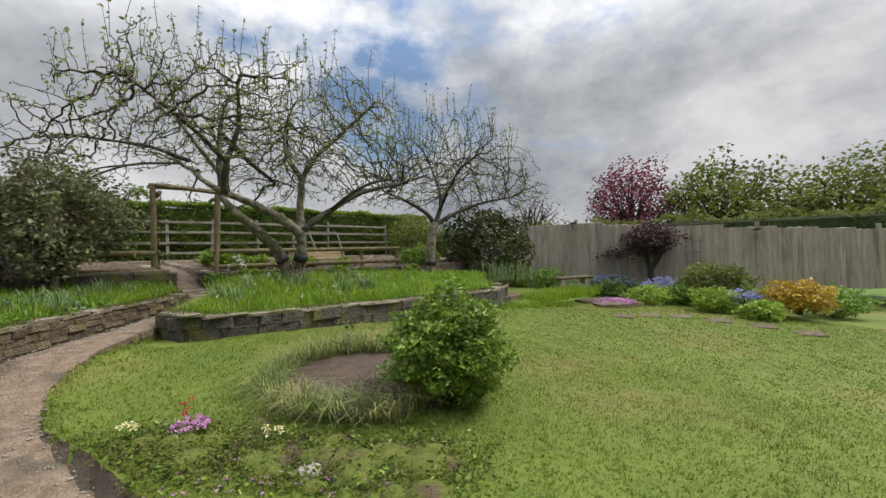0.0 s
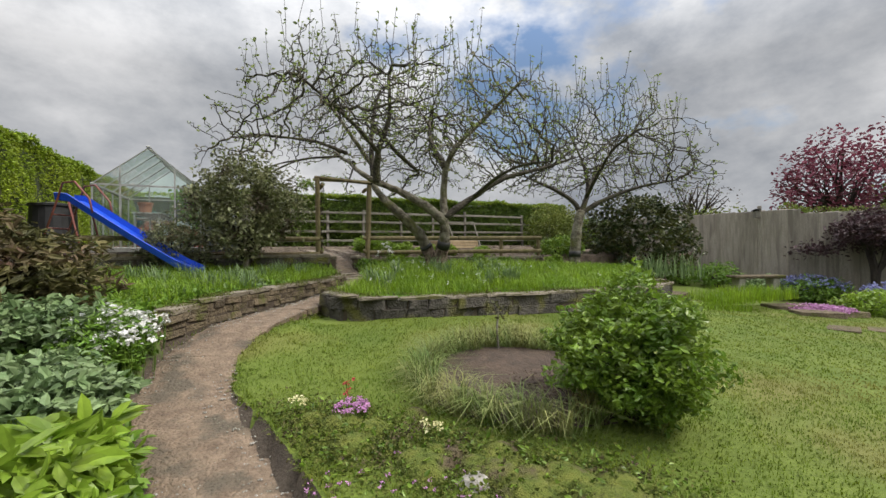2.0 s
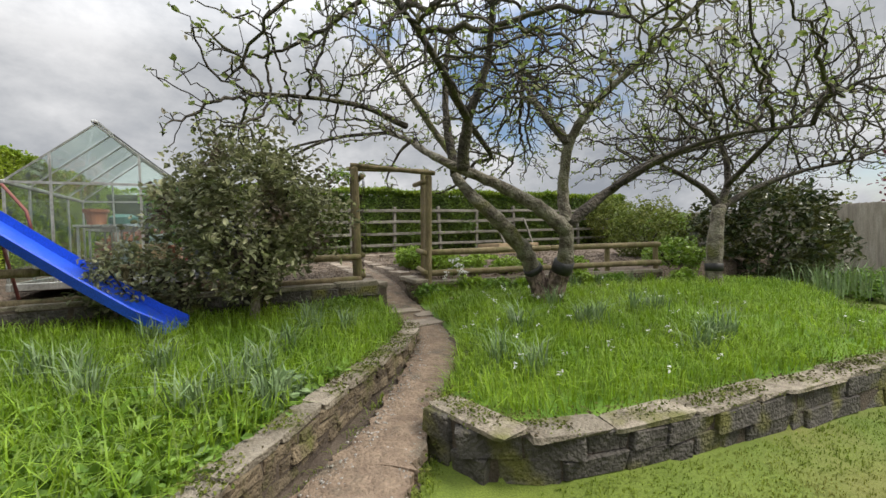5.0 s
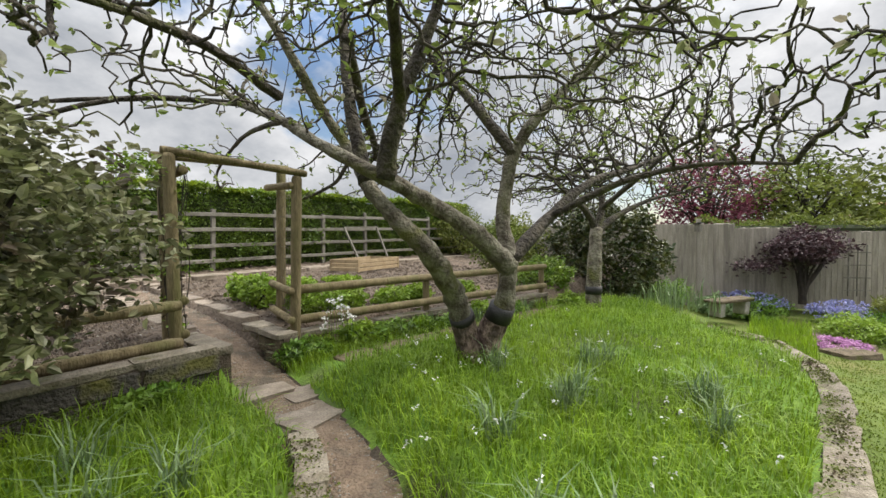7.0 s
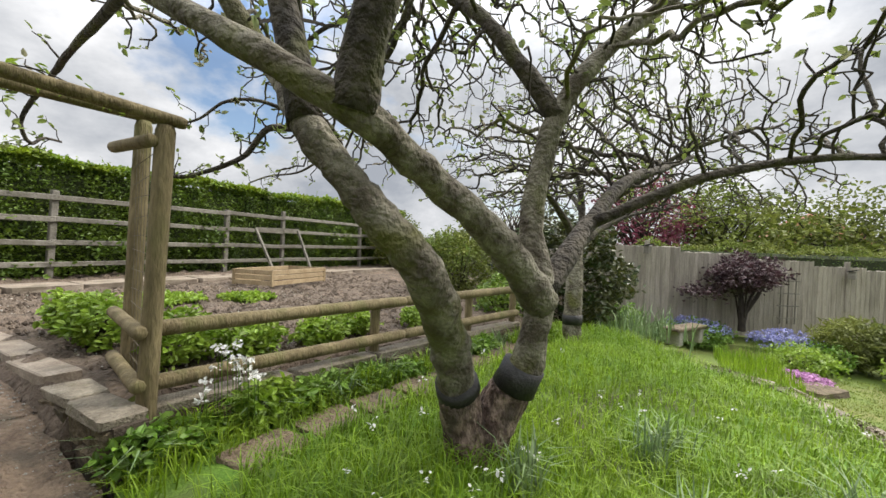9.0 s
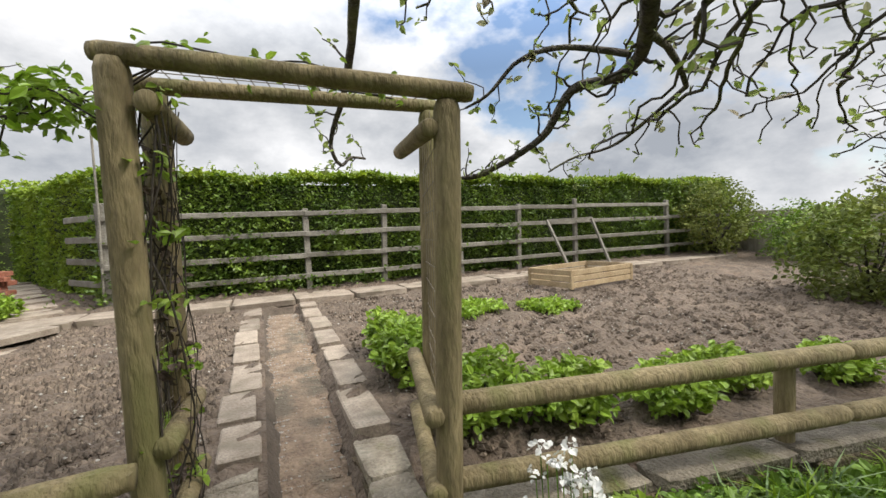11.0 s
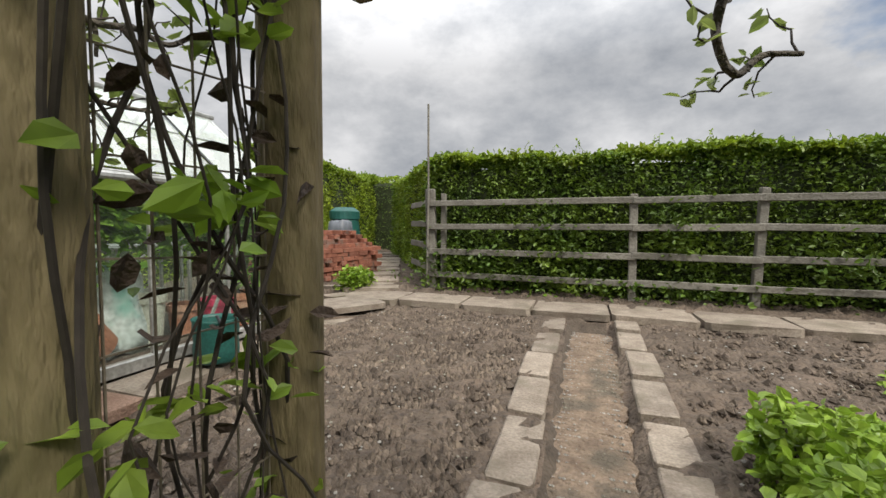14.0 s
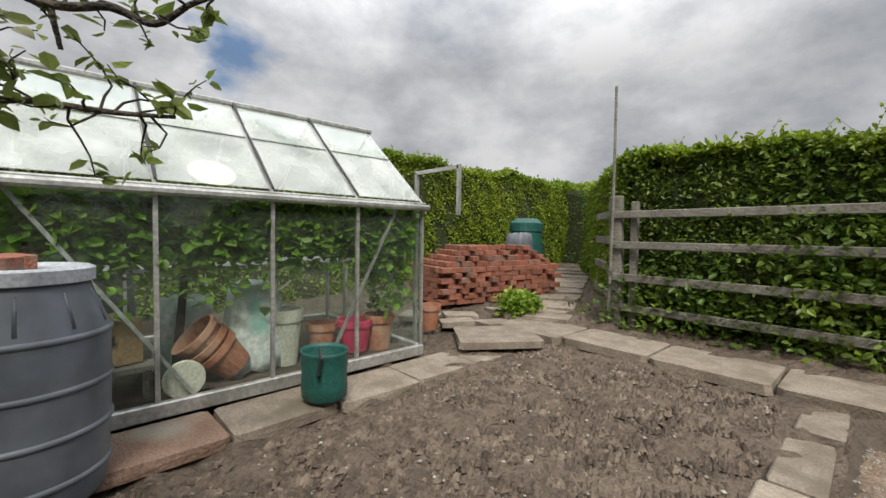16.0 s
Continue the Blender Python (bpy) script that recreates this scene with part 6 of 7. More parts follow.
flowers("candytuft_flowers", "clusters of white candytuft flowers", (-0.84, 0.04, -0.97), 0.32, 0.48, "white", 58, 0.05, 1)
flowers("candytuft_flowers", "small group of white candytuft flowers", (-0.68, 0.42, -0.85), 0.14, 0.3, "white", 14, 0.04, 2)
flowers("primrose", "pale yellow primrose in the rockery edge", (0.36, -0.92, -1.1), 0.06, 0.12, "cream", 6, 0.024, 3)
flowers("primrose", "pale yellow primrose beside the lawn edge", (1.0, -1.55, -1.12), 0.06, 0.1, "cream", 6, 0.024, 4)
flowers("phlox", "mauve phlox flowers in the rockery edge", (0.66, -1.1, -1.1), 0.11, 0.1, "magenta", 34, 0.022, 5)
flowers("primula", "small dark red primula", (0.68, -0.98, -1.1), 0.05, 0.2, "red", 5, 0.02, 6)
flowers("aubrieta", "scattered mauve aubrieta flowers on moss", (0.72, -1.75, -1.16), 0.42, 0.05, "magenta", 46, 0.012, 7)
flowers("aubrieta", "scattered pinkish flowers near pale rocks", (1.15, -2.1, -1.18), 0.32, 0.05, "magenta", 26, 0.012, 8)
flowers("bluebells", "drift of bluebells in the far border", z_on(13.4, 2.0), 0.8, 0.62, "blue", 200, 0.06, 9)
flowers("bluebells", "bluebells along the foot of the fence", z_on(13.2, 0.2), 0.7, 0.62, "blue", 190, 0.06, 10)
flowers("bluebells", "pale blue flowers at the border edge", z_on(12.0, -1.9), 0.6, 0.5, "blue", 160, 0.05, 11)
flowers("phlox", "carpet of mauve phlox on the far rockery", z_on(10.6, 0.6), 0.55, 0.12, "magenta", 220, 0.05, 12)
flowers("narcissus", "white nodding flowers by the plot wall", (2.75, 5.0, -0.45), 0.17, 0.52, "white", 20, 0.036, 13)
flowers("primrose", "yellow primroses on the grassy bank", (-0.85, 1.25, -0.72), 0.12, 0.14, "cream", 8, 0.024, 14)
flowers("daffodil", "bright yellow flower at the plot edge", (1.3, 5.25, -0.3), 0.07, 0.12, "cream", 4, 0.03, 15)
whole("rock", Build().lathe((1.05, -1.98, -1.22), [(0.13, 0), (0.12, 0.06), (0.07, 0.1), (0.01, 0.11)], 7, 0.7), M["rock"], "pale weathered rock in the rockery edge", "rock", "rockery stones")
whole("rock", Build().lathe((1.36, -2.12, -1.24), [(0.14, 0), (0.12, 0.05), (0.06, 0.09), (0.01, 0.1)], 8, 0.6), M["rock"], "pale weathered rock sunk in moss", "rock", "rockery stones")
gm = np.random.default_rng(31)
mo = Build()
for i in range(38):
    t = gm.random()
    x, y = 0.3 + t * 1.3 + gm.normal() * 0.13, -0.95 - t * 1.5 + gm.normal() * 0.16
    r = gm.uniform(0.06, 0.16)
    mo.lathe((x, y, gz(x, y) - 0.03), [(r, 0), (r * 0.85, 0.03 + r * 0.12), (r * 0.45, 0.05 + r * 0.2), (0.005, 0.055 + r * 0.22)], 9)
whole("moss", mo, M["moss"], "cushions of yellow-green moss along the lawn edge", "moss", kind="stuff", smooth=True)

mp_ = []
for i in range(9000):
    t = gm.random()
    mp_.append((0.2 + t * 1.5 + gm.normal() * 0.2, -0.9 - t * 1.6 + gm.normal() * 0.2, 0.0))
mp_ = np.array(mp_)
mp_ = mp_[(np.abs(path_gap(mp_[:, 0], mp_[:, 1])) > 0.33)]
mp_[:, 2] = ground_z(mp_[:, 0], mp_[:, 1]) + np.abs(gm.normal(0, 0.03, len(mp_)))
whole("rockery_plants", Build().leaves(mp_, 0.017, long=1.2), M["moss"], "fine yellow-green moss and saxifrage along the lawn edge", "plants", kind="stuff", fix=False)
whole("rockery_plants", Build().leaves(mp_[1::6], 0.022, long=1.6), M["bush_leaf"], "small dark green rockery leaves along the lawn edge", "plants", kind="stuff", fix=False)
for poly, top_fn, seed in ((RIGHT_WALL, terrace_z, 3), (LEFT_WALL, left_z, 4)):
    q = np.array([(p.x, p.y) for p, h in along(poly, 0.004)])
    q = np.repeat(q, 3, 0) + gm.normal(0, 0.062, (len(q) * 3, 2))
    keep_ = np.sin(q[:, 0] * 4.1 + seed) + np.sin(q[:, 1] * 7.3 + q[:, 0] * 9) * 0.7 + gm.normal(0, 0.35, len(q)) > -0.45
    q = q[keep_]
    z = top_fn(q[:, 0], q[:, 1]) + 0.05 + np.abs(gm.normal(0, 0.008, len(q)))
    whole("wall_moss", Build().leaves(np.column_stack([q, z]), 0.016, long=1.1), M["moss"], "yellow-green moss on the wall coping", "moss", kind="stuff", fix=False)

# round bed
ring = [(2.2 + 0.98 * math.cos(a), -0.98 + 0.85 * math.sin(a)) for a in np.linspace(0, 2 * math.pi, 40, endpoint=False)]
b = Build()
b.add([(2.2, -0.98, gz(2.2, -0.98) + 0.05)] + [(x, y, gz(x, y) + 0.012) for x, y in ring] + [((x + 2.2) / 2, (y - 0.98) / 2, gz(x, y) + 0.04 + gm.uniform(-.01, .01)) for x, y in ring], [(0, 41 + i, 41 + (i + 1) % 40) for i in range(40)] + [(41 + i, 1 + i, 1 + (i + 1) % 40, 41 + (i + 1) % 40) for i in range(40)])
whole("round_bed", b, M["bed"], "round bed of bare brown soil in the lawn", "flower bed", kind="structure", smooth=True)
for i in range(44):
    a = i / 44 * 2 * math.pi
    x, y = 2.2 + 0.98 * math.cos(a) + gm.normal() * 0.03, -0.98 + 0.86 * math.sin(a) + gm.normal() * 0.03
    if math.hypot(x - 2.3, y + 1.78) < 0.3:
        continue
    n = int(gm.uniform(35, 110))
    tuft = Build().blades(np.column_stack([x + gm.normal(0, 0.035, n), y + gm.normal(0, 0.035, n), np.full(n, gz(x, y))]), 0.27, 0.0035, 1.2)
    whole("sedge_tuft", tuft, M["sedge"], "drooping tuft of striped sedge edging the bed", "grass tuft", "sedge round the bed", fix=False)
st_ = thing("bare_sapling", (2.3, -0.2, -1.05), "thin bare young shrub stem in the bed", "sapling")
part("stem", Build().tube([(2.32, -0.22, -1.08), (2.3, -0.22, -0.85), (2.34, -0.2, -0.6)], [0.012, 0.01, 0.006], 6), M["rail"], st_)
part("leaves", Build().leaves(np.column_stack([2.33 + gm.normal(0, 0.06, 60), -0.2 + gm.normal(0, 0.06, 60), -0.62 + gm.normal(0, 0.07, 60)]), 0.025), M["heath"], st_, fix=False)

bc = Build()
for i in range(1500):
    a, q, r = gm.uniform(0, 6.28), math.sqrt(gm.random()), 0.005 + 0.017 * gm.random() ** 2
    x, y = 2.2 + 0.9 * q * math.cos(a), -0.98 + 0.78 * q * math.sin(a)
    z = gz(x, y) + 0.05 - 0.035 * q
    bc.add([(x + r, y, z), (x - r, y + r * 0.3, z), (x, y + r, z + r * 0.2), (x, y - r, z), (x, y, z + r * 0.8), (x, y, z - r)], [(0, 2, 4), (2, 1, 4), (1, 3, 4), (3, 0, 4), (0, 2, 5), (2, 1, 5), (1, 3, 5), (3, 0, 5)])
whole("soil_crumbs", bc, M["bed"], "loose brown soil crumbs on the round bed", "soil", kind="stuff")

# ---- plants of the plot ----
for x, y, r, h, s in ((2.72, 6.6, 0.28, 0.2, 40), (2.75, 7.15, 0.2, 0.18, 41), (2.9, 5.85, 0.25, 0.2, 42), (3.4, 5.7, 0.25, 0.16, 43), (4.0, 5.5, 0.22, 0.14, 44), (4.6, 5.6, 0.25, 0.12, 45), (3.2, 7.6, 0.25, 0.06, 46), (4.0, 8.2, 0.4, 0.05, 47), (4.9, 7.8, 0.3, 0.05, 48), (-1.0, 10.05, 0.22, 0.16, 49), (5.4, 5.3, 0.2, 0.12, 50)):
    clump("raspberry_plant", "clump of fresh yellow-green raspberry leaves on the soil", "plant", z_on(x, y), (r, r, h), M["fresh"], int(1100 * r / 0.25), 0.042, seed=s, stem=h > 0.1, group="raspberry plants", long=1.3)
for i, (x, y) in enumerate(((2.6, 5.05), (3.0, 4.97), (3.4, 4.9), (3.9, 4.82), (4.3, 4.74), (4.9, 4.62), (2.35, 5.1), (5.5, 4.52), (1.05, 4.9), (6.7, 4.1))):
    clump("border_plant", "low green leafy plant at the foot of the wall", "plant", z_on(x, y), (0.16 + 0.12 * ((i * 7) % 5) / 4, 0.14, 0.07 + 0.07 * ((i * 3) % 4) / 3), M["fresh" if i % 4 == 1 else "herb"], 650, 0.04, seed=60 + i, group="wall-foot plants")

for i in range(14):
    x = 2.3 + i * 0.3 + gm.normal() * 0.06
    y, n = 5.14 - 0.2 * (x - 2.3) + gm.normal() * 0.05, 60
    whole("leaf_tuft", Build().blades(np.column_stack([x + gm.normal(0, 0.05, n), y + gm.normal(0, 0.04, n), np.full(n, gz(x, y))]), 0.24, 0.006, 0.9), M["long_blade" if i % 2 else "grey_leaf"], "arching tuft of strap-like leaves at the wall foot", "grass tuft", "tufts at the wall foot", fix=False)

# climber on the arch
cl = thing("climbing_rose", (1.5, 5.8, -0.2), "half-bare climbing plant tangled on the arch", "climber")
cp = []
for i in range(17):
    x, y = FL[0] + gm.uniform(0.0, 0.1), gm.uniform(FL[1], BL[1])
    pts = [(x, y, -0.25)]
    for k in range(7):
        x, y = min(max(x + gm.normal() * 0.045, FL[0] - 0.01), FL[0] + 0.13), min(max(y + gm.normal() * 0.07, FL[1] - 0.02), BL[1] - 0.03)
        pts.append((x, y, -0.25 + (k + 1) * 0.24))
        if gm.random() < 0.5:
            cp.append(pts[-1])
    part("stem", Build().tube(bezier_line(pts, 3), gm.uniform(0.0014, 0.0042), 6), M["twig"], cl, fix=False)
for i in range(7):
    x, y = FL[0] - 0.02, gm.uniform(FL[1], BL[1])
    pts = [(x, y, 1.3)]
    for k in range(5):
        x, y = x - gm.uniform(0.04, 0.11), y + gm.normal() * 0.04
        pts.append((x, y, 1.36 + k * 0.05 + gm.normal() * 0.05 - 0.012 * k * k))
        cp += [pts[-1], pts[-1]]
    part("stem", Build().tube(bezier_line(pts, 3), 0.0035, 5), M["twig"], cl, fix=False)
for i in range(4):
    x, y = FL[0], gm.uniform(FL[1], BL[1])
    pts = [(x, y, 1.45)]
    for k in range(6):
        x, y = x + gm.uniform(0.08, 0.2), y + gm.normal() * 0.03
        pts.append((x, y, 1.585 - 0.085 * (x - FL[0]) + abs(gm.normal()) * 0.015))
        cp.append(pts[-1])
    part("stem", Build().tube(bezier_line(pts, 3), 0.004, 5), M["twig"], cl, fix=False)
lp = np.repeat(np.array(cp), 5, 0)
part("leaves", Build().leaves(lp + gm.normal(0, 0.022, lp.shape), 0.03), M["fresh"], cl, fix=False)
br = Build().leaves(np.column_stack([FL[0] + 0.05 + gm.normal(0, 0.03, 130), gm.uniform(FL[1] + 0.02, BL[1] - 0.02, 130), gm.uniform(-0.1, 1.3, 130)]), 0.034)
part("dead_leaves", br, M["bed"], cl, "dry dark brown leaves", fix=False)

# ---- grass ----


def scatter(x0, x1, y0, y1, per, kinds, seed, clear=0.0):
    g = np.random.default_rng(seed)
    k = int((x1 - x0) * (y1 - y0) * per)
    x, y = g.uniform(x0, x1, k), g.uniform(y0, y1, k)
    ok = np.isin(zone(x, y), kinds) & (np.abs(path_gap(x, y)) > path_half(y) + 0.03) & (np.hypot((x - 2.2) / 0.95, (y + 0.98) / 0.83) > 1)
    ok &= (wall_gap(x, y, RIGHT_WALL) > 0.13) & (wall_gap(x, y, LEFT_WALL) > 0.11) & (wall_gap(x, y, WALK) > 0.12)
    ok &= ~((path_gap(x, y) < 0) & (y > 0.6) & (y < 3.7) & (np.abs(path_gap(x, y)) < path_half(y) + 0.17))
    x, y = x[ok], y[ok]
    return np.column_stack([x, y, ground_z(x, y) - 0.01])


whole("lawn_grass", Build().blades(scatter(-0.6, 4.8, -5.2, 1.2, 3200, (0, ), 1), 0.032, 0.003, 0.8), M["blade"], "short mown grass blades", "grass", kind="stuff", fix=False)
whole("lawn_grass", Build().blades(scatter(4.8, 12.0, -6.5, 1.6, 1500, (0, ), 2), 0.028, 0.006, 0.9), M["blade"], "short mown grass blades further down the lawn", "grass", kind="stuff", fix=False)
whole("long_grass", Build().blades(scatter(0.9, 4.2, 1.1, 5.2, 1500, (1, ), 3), 0.17, 0.004, 0.95, 0.55), M["long_blade"], "long green grass on the terrace", "grass", kind="stuff", fix=False)
whole("long_grass", Build().blades(scatter(4.2, 9.0, 0.9, 5.2, 800, (1, 0), 4), 0.15, 0.005, 0.95, 0.55), M["long_blade"], "long green grass further along the terrace", "grass", kind="stuff", fix=False)
whole("long_grass", Build().blades(scatter(-3.6, 1.6, 0.6, 5.05, 1100, (2, ), 5), 0.18, 0.0045, 0.95, 0.55), M["long_blade"], "long green grass on the bank", "grass", kind="stuff", fix=False)
ge = np.random.default_rng(41)
ex, ey = ge.uniform(-2.5, 2.2, 90000), ge.uniform(-4, 3.0, 90000)
eg = path_gap(ex, ey)
ok_ = (np.abs(eg) > path_half(ey)) & (np.abs(eg) < path_half(ey) + 0.09) & ((eg > 0) | (ge.random(90000) < 0.35))
ex, ey, eg = ex[ok_], ey[ok_], eg[ok_]
ez = ground_z(ex + (ex * 0), ey)
whole("edge_grass", Build().blades(np.column_stack([ex, ey, ez - 0.02]), 0.06, 0.003, 1.1), M["blade"], "uncut grass hanging over the path edge", "grass", kind="stuff", fix=False)
mx, my = ge.uniform(-1.0, 2.0, 60000), ge.uniform(-4, 2.0, 60000)
mg = path_gap(mx, my)
ok_ = (mg > path_half(my) - 0.015) & (mg < path_half(my) + 0.025)
mx, my = mx[ok_], my[ok_]
low_, high_ = path_z(my), ground_z(mx + 0.06, my)
whole("edge_moss", Build().leaves(np.column_stack([mx, my, low_ + (high_ - low_) * ge.random(len(mx)) ** 0.6]), 0.02, long=1.2), M["moss"], "moss and small weeds on the cut edge of the lawn", "moss", kind="stuff", fix=False)
hb = scatter(-3.4, 1.4, -2.4, 2.6, 420, (2, ), 12)
hb = np.repeat(hb, 3, 0) + gm.normal(0, 0.03, (len(hb) * 3, 3)) * (1, 1, 0.6) + (0, 0, 0.05)
whole("ground_cover", Build().leaves(hb, 0.045, long=1.6), M["herb"], "low mixed green weeds covering the bank", "plants", kind="stuff", fix=False)
for i in range(26):
    x, y = (gm.uniform(-1.6, 0.9), gm.uniform(1.8, 4.4)) if i % 2 else (gm.uniform(1.4, 5.0), gm.uniform(1.4, 3.4))
    if abs(float(path_gap(x, y))) < 0.45 or math.hypot(x - 3.4, y - 3.6) < 0.4:
        continue
    n = 50
    whole("daffodil_tuft", Build().blades(np.column_stack([x + gm.normal(0, 0.05, n), y + gm.normal(0, 0.05, n), np.full(n, gz(x, y))]), 0.3, 0.006, 0.75), M["grey_leaf"], "tuft of blue-green daffodil leaves in long grass", "grass tuft", "daffodil tufts", fix=False)
whole("small_flowers", Build().leaves(np.repeat(scatter(1.5, 5.5, 1.3, 4.5, 5, (1, ), 8), 5, 0) + gm.normal(0, 0.012, (len(np.repeat(scatter(1.5, 5.5, 1.3, 4.5, 5, (1, ), 8), 5, 0)), 3)) + (0, 0, 0.17), 0.016, 0.8), M["white"], "tiny white flowers dotted in the grass", "flowers", kind="stuff", fix=False)
n = 160
whole("iris_clump", Build().blades(np.column_stack([9.3 + gm.normal(0, 0.5, n), 3.2 + gm.normal(0, 0.4, n), np.full(n, -0.75)]), 0.55, 0.012, 0.4), M["grey_leaf"], "clump of tall blue-green iris leaves", "plant", kind="stuff", fix=False)
n = 1500
whole("reeds", Build().blades(np.column_stack([gm.uniform(7.9, 10.6, n), gm.uniform(0.9, 1.8, n), np.full(n, -1.15)]), 0.26, 0.006, 0.3), M["long_blade"], "dense bright green reeds beside the terrace end", "reeds", kind="stuff", fix=False)
cl_ = Build()
gs = np.random.default_rng(77)
for (x0, x1, y0, y1, n) in ((-0.3, 1.5, 5.6, 9.5, 17000), (2.5, 9.0, 5.4, 9.5, 15000)):
    for i in range(n):
        x, y, r = gs.uniform(x0, x1), gs.uniform(y0, y1), 0.006 + 0.03 * gs.random() ** 2.2
        if x > 2.2 and y < 5.6 - 0.213 * (x - 2.3):
            continue
        z = float(plot_z(x, y))
        j = gs.uniform(0.6, 1.3, 6) * r
        cl_.add([(x + j[0], y, z), (x - j[1], y + 0.3 * r, z), (x, y + j[2], z + 0.3 * r), (x + 0.2 * r, y - j[3], z), (x, y, z + j[4] * 0.9), (x, y, z - r)], [(0, 2, 4), (2, 1, 4), (1, 3, 4), (3, 0, 4), (0, 2, 5), (2, 1, 5), (1, 3, 5), (3, 0, 5)])
peb = Build()
for i in range(900):
    x, y, r = gs.uniform(-0.2, 6), gs.uniform(5.7, 9.4), gs.uniform(0.006, 0.014)
    if 1.5 < x < 2.5:
        continue
    z = float(plot_z(x, y)) + 0.012
    peb.add([(x + r, y, z), (x - r, y, z), (x, y + r, z), (x, y - r, z), (x, y, z + r * 0.7), (x, y, z - r)], [(0, 2, 4), (2, 1, 4), (1, 3, 4), (3, 0, 4), (0, 2, 5), (2, 1, 5), (1, 3, 5), (3, 0, 5)])
whole("pebbles", peb, M["rock"], "small pale pebbles scattered in the soil", "pebbles", kind="stuff")
whole("soil_clods", cl_, M["clod"], "crumbly clods of dug brown earth", "soil", kind="stuff")

# ---- board fence and beyond ----
bf = thing("board_fence", (14, 2, -0.9), "weathered grey close-board garden fence in stepped bays", "fence")
FENCE = [((19.5, -7.5), 0.35), ((17.3, -4.2), 0.42), ((15.95, -1.6), 0.62), ((13.4, 3.12), 0.98), ((12.95, 7.0), 1.02), ((12.95, 10.6), 1.02)]
planks = unit_blocks(M["board"], 4, 0.0, 0.012, "board")
for ((ax, ay), za), ((bx, by), zb) in zip(FENCE, FENCE[1:]):
    d = Vector((bx - ax, by - ay))
    cnt = int(d.length / 0.125)
    ang = math.degrees(math.atan2(d.y, d.x))
    part("post", Build().box((bx, by, 0.1), (0.1, 0.1, zb * 2 + 0.1), ang, 0.01), M["board"], bf)
    for k in range(cnt):
        t = (k + 0.5) / cnt
        zt = za + (zb - za) * math.floor(t * 3 + 0.5) / 3
        block(planks, (ax + d.x * t, ay + d.y * t, (zt - 1.9) / 2 + 0.3), (0.14, 0.022, zt + 1.3), bf, ang + 4, "board")
for x, y, z in ((13.28, 3.1, 0.88), (15.8, -1.65, 0.42)):
    bb = thing("bird_box", (x, y, z), "small dark wooden bird box on a fence post", "bird box", "bird boxes")
    part("box", Build().box((x - 0.06, y, z), (0.14, 0.13, 0.2), 60, 0.004), M["rail"], bb)
    part("roof", Build().box((x - 0.08, y, z + 0.12), (0.2, 0.17, 0.02), 60, ry=12), M["dark"], bb)
tl = thing("trellis", (15.0, -0.3, -0.9), "narrow wooden trellis leaning on the fence", "trellis")
for k in (-1, 0, 1):
    part("upright", Build().box((14.75 + k * 0.09, -0.15 - k * 0.17, -0.25), (0.025, 0.025, 1.3), 60), M["rail"], tl)
for k in range(4):
    part("bar", Build().box((14.73, -0.15, -0.75 + k * 0.32), (0.55, 0.025, 0.025), 118), M["rail"], tl)
bench = thing("stone_bench", (11.3, 2.5, -1.1), "low stone slab bench on block legs", "bench")
part("seat", Build().box((11.5, 2.25, -0.79), (1.2, 0.36, 0.07), -30, 0.015, 0.01), M["wall"], bench)
for s in (-0.4, 0.4):
    part("leg", Build().box((11.5 + s * 0.87, 2.25 - s * 0.5, -0.98), (0.16, 0.3, 0.32), -30, 0.015, 0.01), M["rock"], bench)
steps = thing("stone_steps", (7.9, 1.2, -1.3), "pair of low stone steps at the terrace end", "steps")
part("step", Build().box((7.75, 1.5, -1.17), (0.8, 0.4, 0.14), 15, 0.015, 0.01), M["wall"], steps)
part("step", Build().box((7.8, 1.85, -1.03), (0.8, 0.4, 0.14), 15, 0.015, 0.01), M["wall"], steps)
sunk_blocks = unit_blocks(M["wall"], 3, 0.05, 0.04, "sunk_stone")
for x, y in ((8.6, -0.5), (9.3, -0.75), (9.8, -1.2), (9.9, -1.9), (9.9, -2.6), (9.7, -3.3)):
    ob = new("stepping_stone", sunk_blocks[0])
    ob.matrix_basis = pose(x, y, gz(x, y) + 0.0, 0, 0, 20) @ Matrix.Diagonal((0.5, 0.4, 0.05, 1))
    tagged(ob, "flat stepping stone sunk in the lawn", "stepping stone", "stepping stones")
for x, y in ((10.0, 0.4), (10.7, 0.3), (11.2, 0.9), (10.4, 1.1)):
    ob = new("rockery_slab", sunk_blocks[1])
    ob.matrix_basis = pose(x, y, gz(x, y) + 0.04, 0, 0, 20 + x * 30) @ Matrix.Diagonal((0.7, 0.5, 0.1, 1))
    tagged(ob, "flat stone slab in the far rockery", "stone", "rockery slabs")


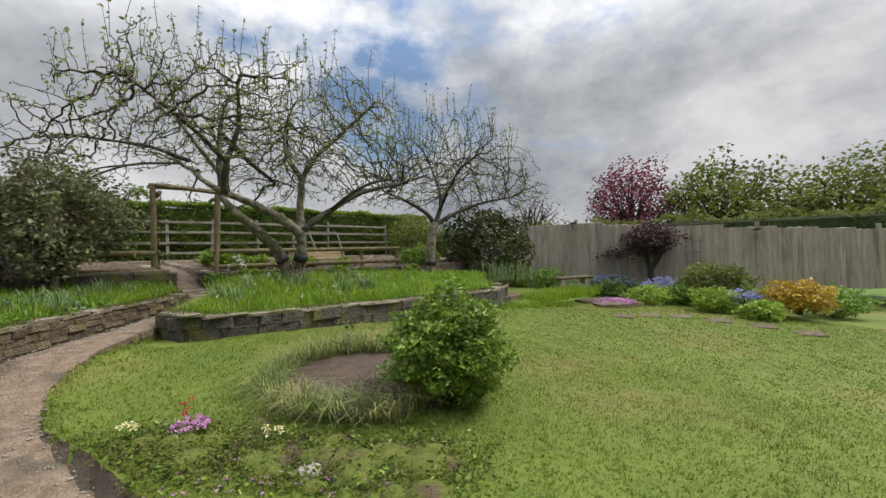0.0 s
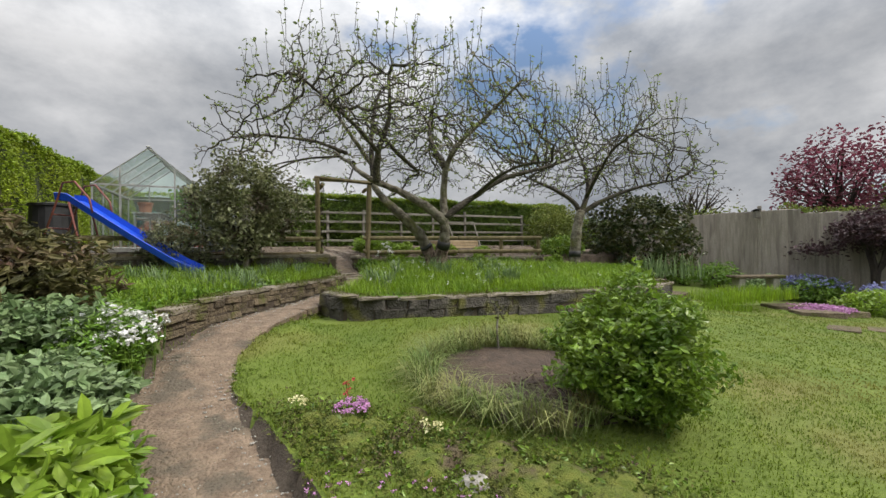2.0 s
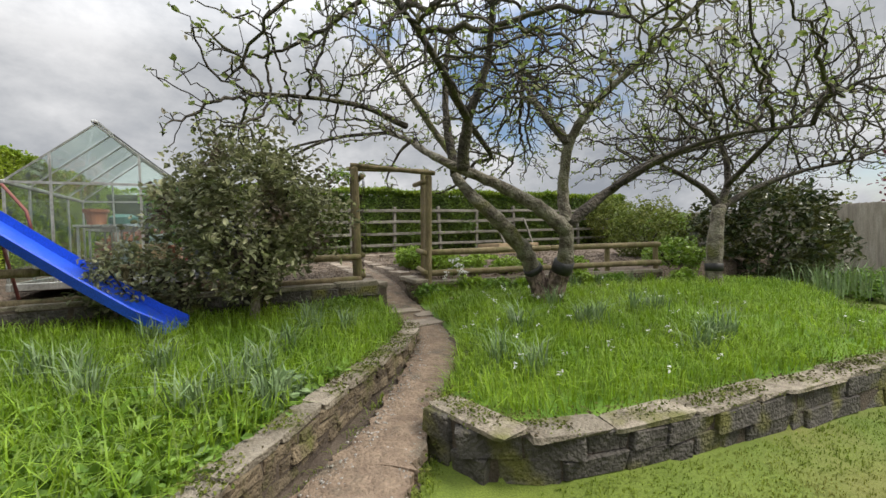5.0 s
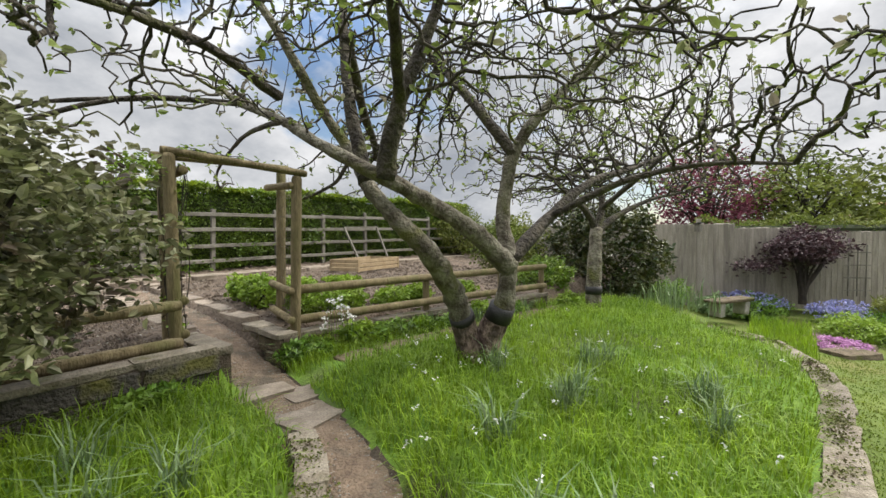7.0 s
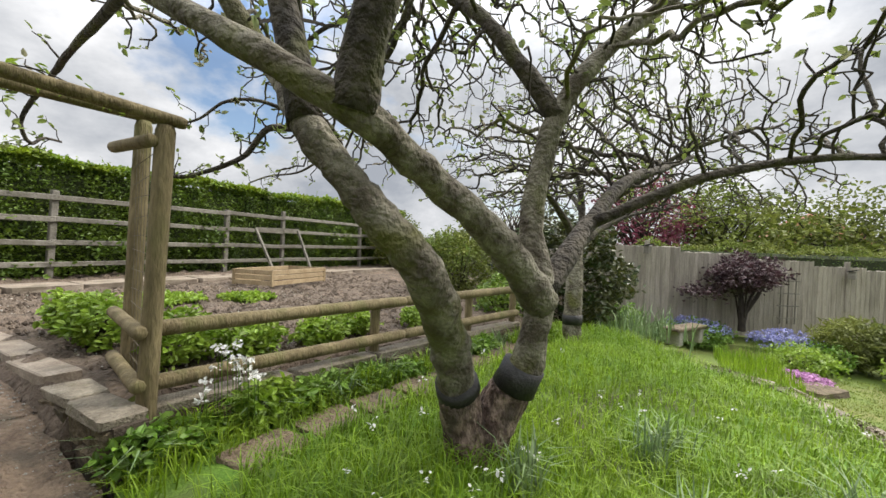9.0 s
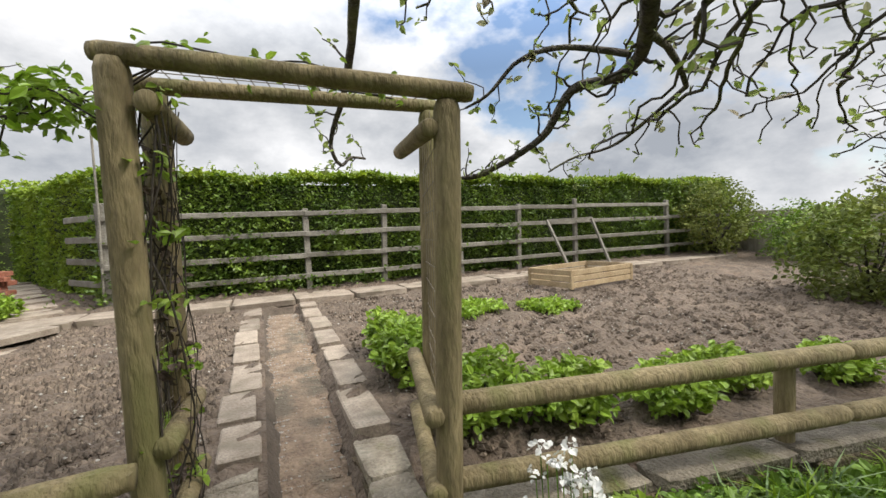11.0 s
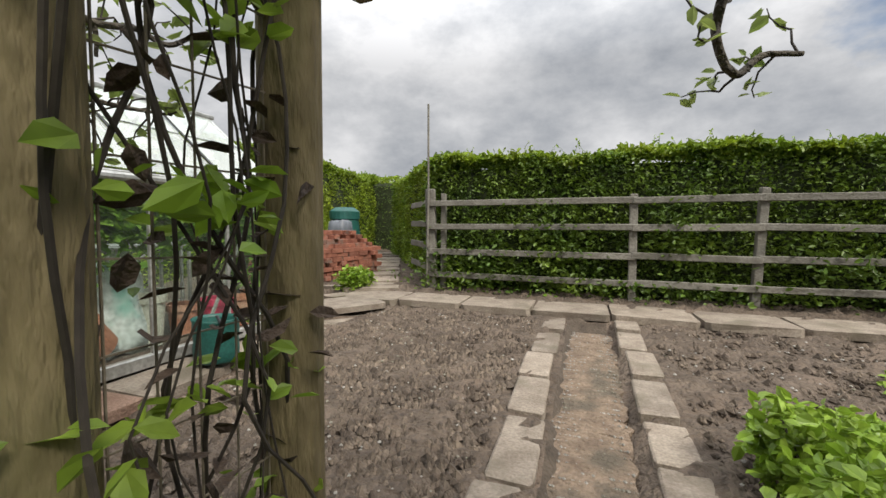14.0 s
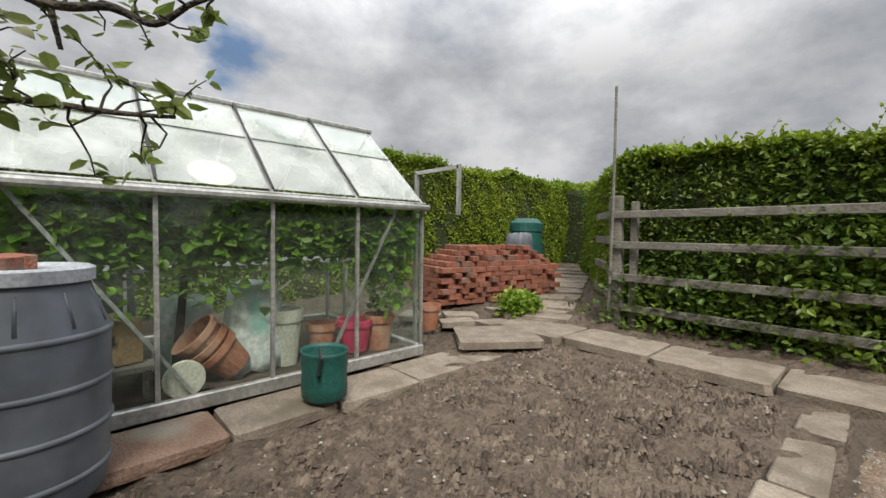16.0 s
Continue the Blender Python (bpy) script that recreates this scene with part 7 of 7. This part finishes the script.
def far_tree(label, at, radii, leaf, count, size, seed, name="tree", bare=False):
    th = clump(name, label, "tree", at, radii, M[leaf], count, size, seed=seed, hollow=0.35, top=1.3, group="")
    b = Build().tube([at, (at[0] + 0.1, at[1], at[2] + radii[2] * 0.8), (at[0], at[1] + 0.1, at[2] + radii[2] * 1.6)], [0.18, 0.12, 0.05], 7)
    g = np.random.default_rng(seed)
    for i in range(26):
        a, el = g.uniform(0, 6.28), g.uniform(0.2, 1.2)
        e = (at[0] + math.cos(a) * math.cos(el) * radii[0] * 0.95, at[1] + math.sin(a) * math.cos(el) * radii[1] * 0.95, at[2] + radii[2] * (1.1 + 1.1 * math.sin(el)))
        b.tube([(at[0], at[1], at[2] + radii[2] * g.uniform(0.6, 1.2)), ((at[0] + e[0]) / 2 + g.normal() * 0.2, (at[1] + e[1]) / 2 + g.normal() * 0.2, (at[2] + radii[2] + e[2]) / 2), e], [0.06, 0.04, 0.012], 5)
    part("trunk", b, M["twig"], th, fix=False)


far_tree("pink-purple flowering cherry tree beyond the fence", (19.5, 3.6, -1.2), (2.0, 2.0, 2.3), "blossom", 5200, 0.10, 201)
far_tree("broad yellow-green tree beyond the fence", (21.5, 0.6, -1.5), (3.0, 2.6, 2.3), "far_green", 6500, 0.13, 202)
far_tree("green spring tree beyond the fence", (23.5, -3.3, -1.5), (3.2, 3.0, 2.2), "far_green", 6500, 0.13, 203)
far_tree("brown half-bare tree beyond the fence", (22.5, -7.5, -1.5), (2.6, 2.6, 2.0), "far_brown", 3800, 0.12, 204)
far_tree("brown half-bare tree behind the garden", (26, -11, -1.5), (3.2, 3.2, 2.3), "far_brown", 4200, 0.13, 205)
far_tree("small bare birch beyond the hedge", (18.5, 8.4, -0.8), (1.7, 1.7, 1.7), "far_brown", 1500, 0.06, 206)
far_tree("yellow-green tree above the fence corner", (16.5, 6.4, -1.2), (1.5, 1.5, 1.15), "far_green", 3000, 0.09, 207)
hedge("hedge", "ivy-clad hedge showing above the board fence", (15.0, 3.4), (20.5, -7.8), 1.0, -1.2, 1.05, M["hedge_leaf"], M["far_green"], 240, 8, 0.22)
hedge("hedge", "low distant field hedge behind the garden", (-26, -16), (30, -18), 1.5, -2.1, 1.2, M["hedge_leaf"], M["beech"], 20, 9)
hs = thing("house", (38, 6, -2), "distant brick house with an orange tiled roof", "house")
part("wall", Build().box((40, -6, -0.2), (8, 6, 4.0)), M["brick"], hs)
part("roof", Build().add([(35.6, -9.4, 1.8), (44.4, -9.4, 1.8), (44.4, -2.6, 1.8), (35.6, -2.6, 1.8), (37, -6, 4.0), (43, -6, 4.0)], [(0, 1, 5, 4), (1, 2, 5), (2, 3, 4, 5), (3, 0, 4), (0, 1, 2, 3)]), M["roof"], hs)
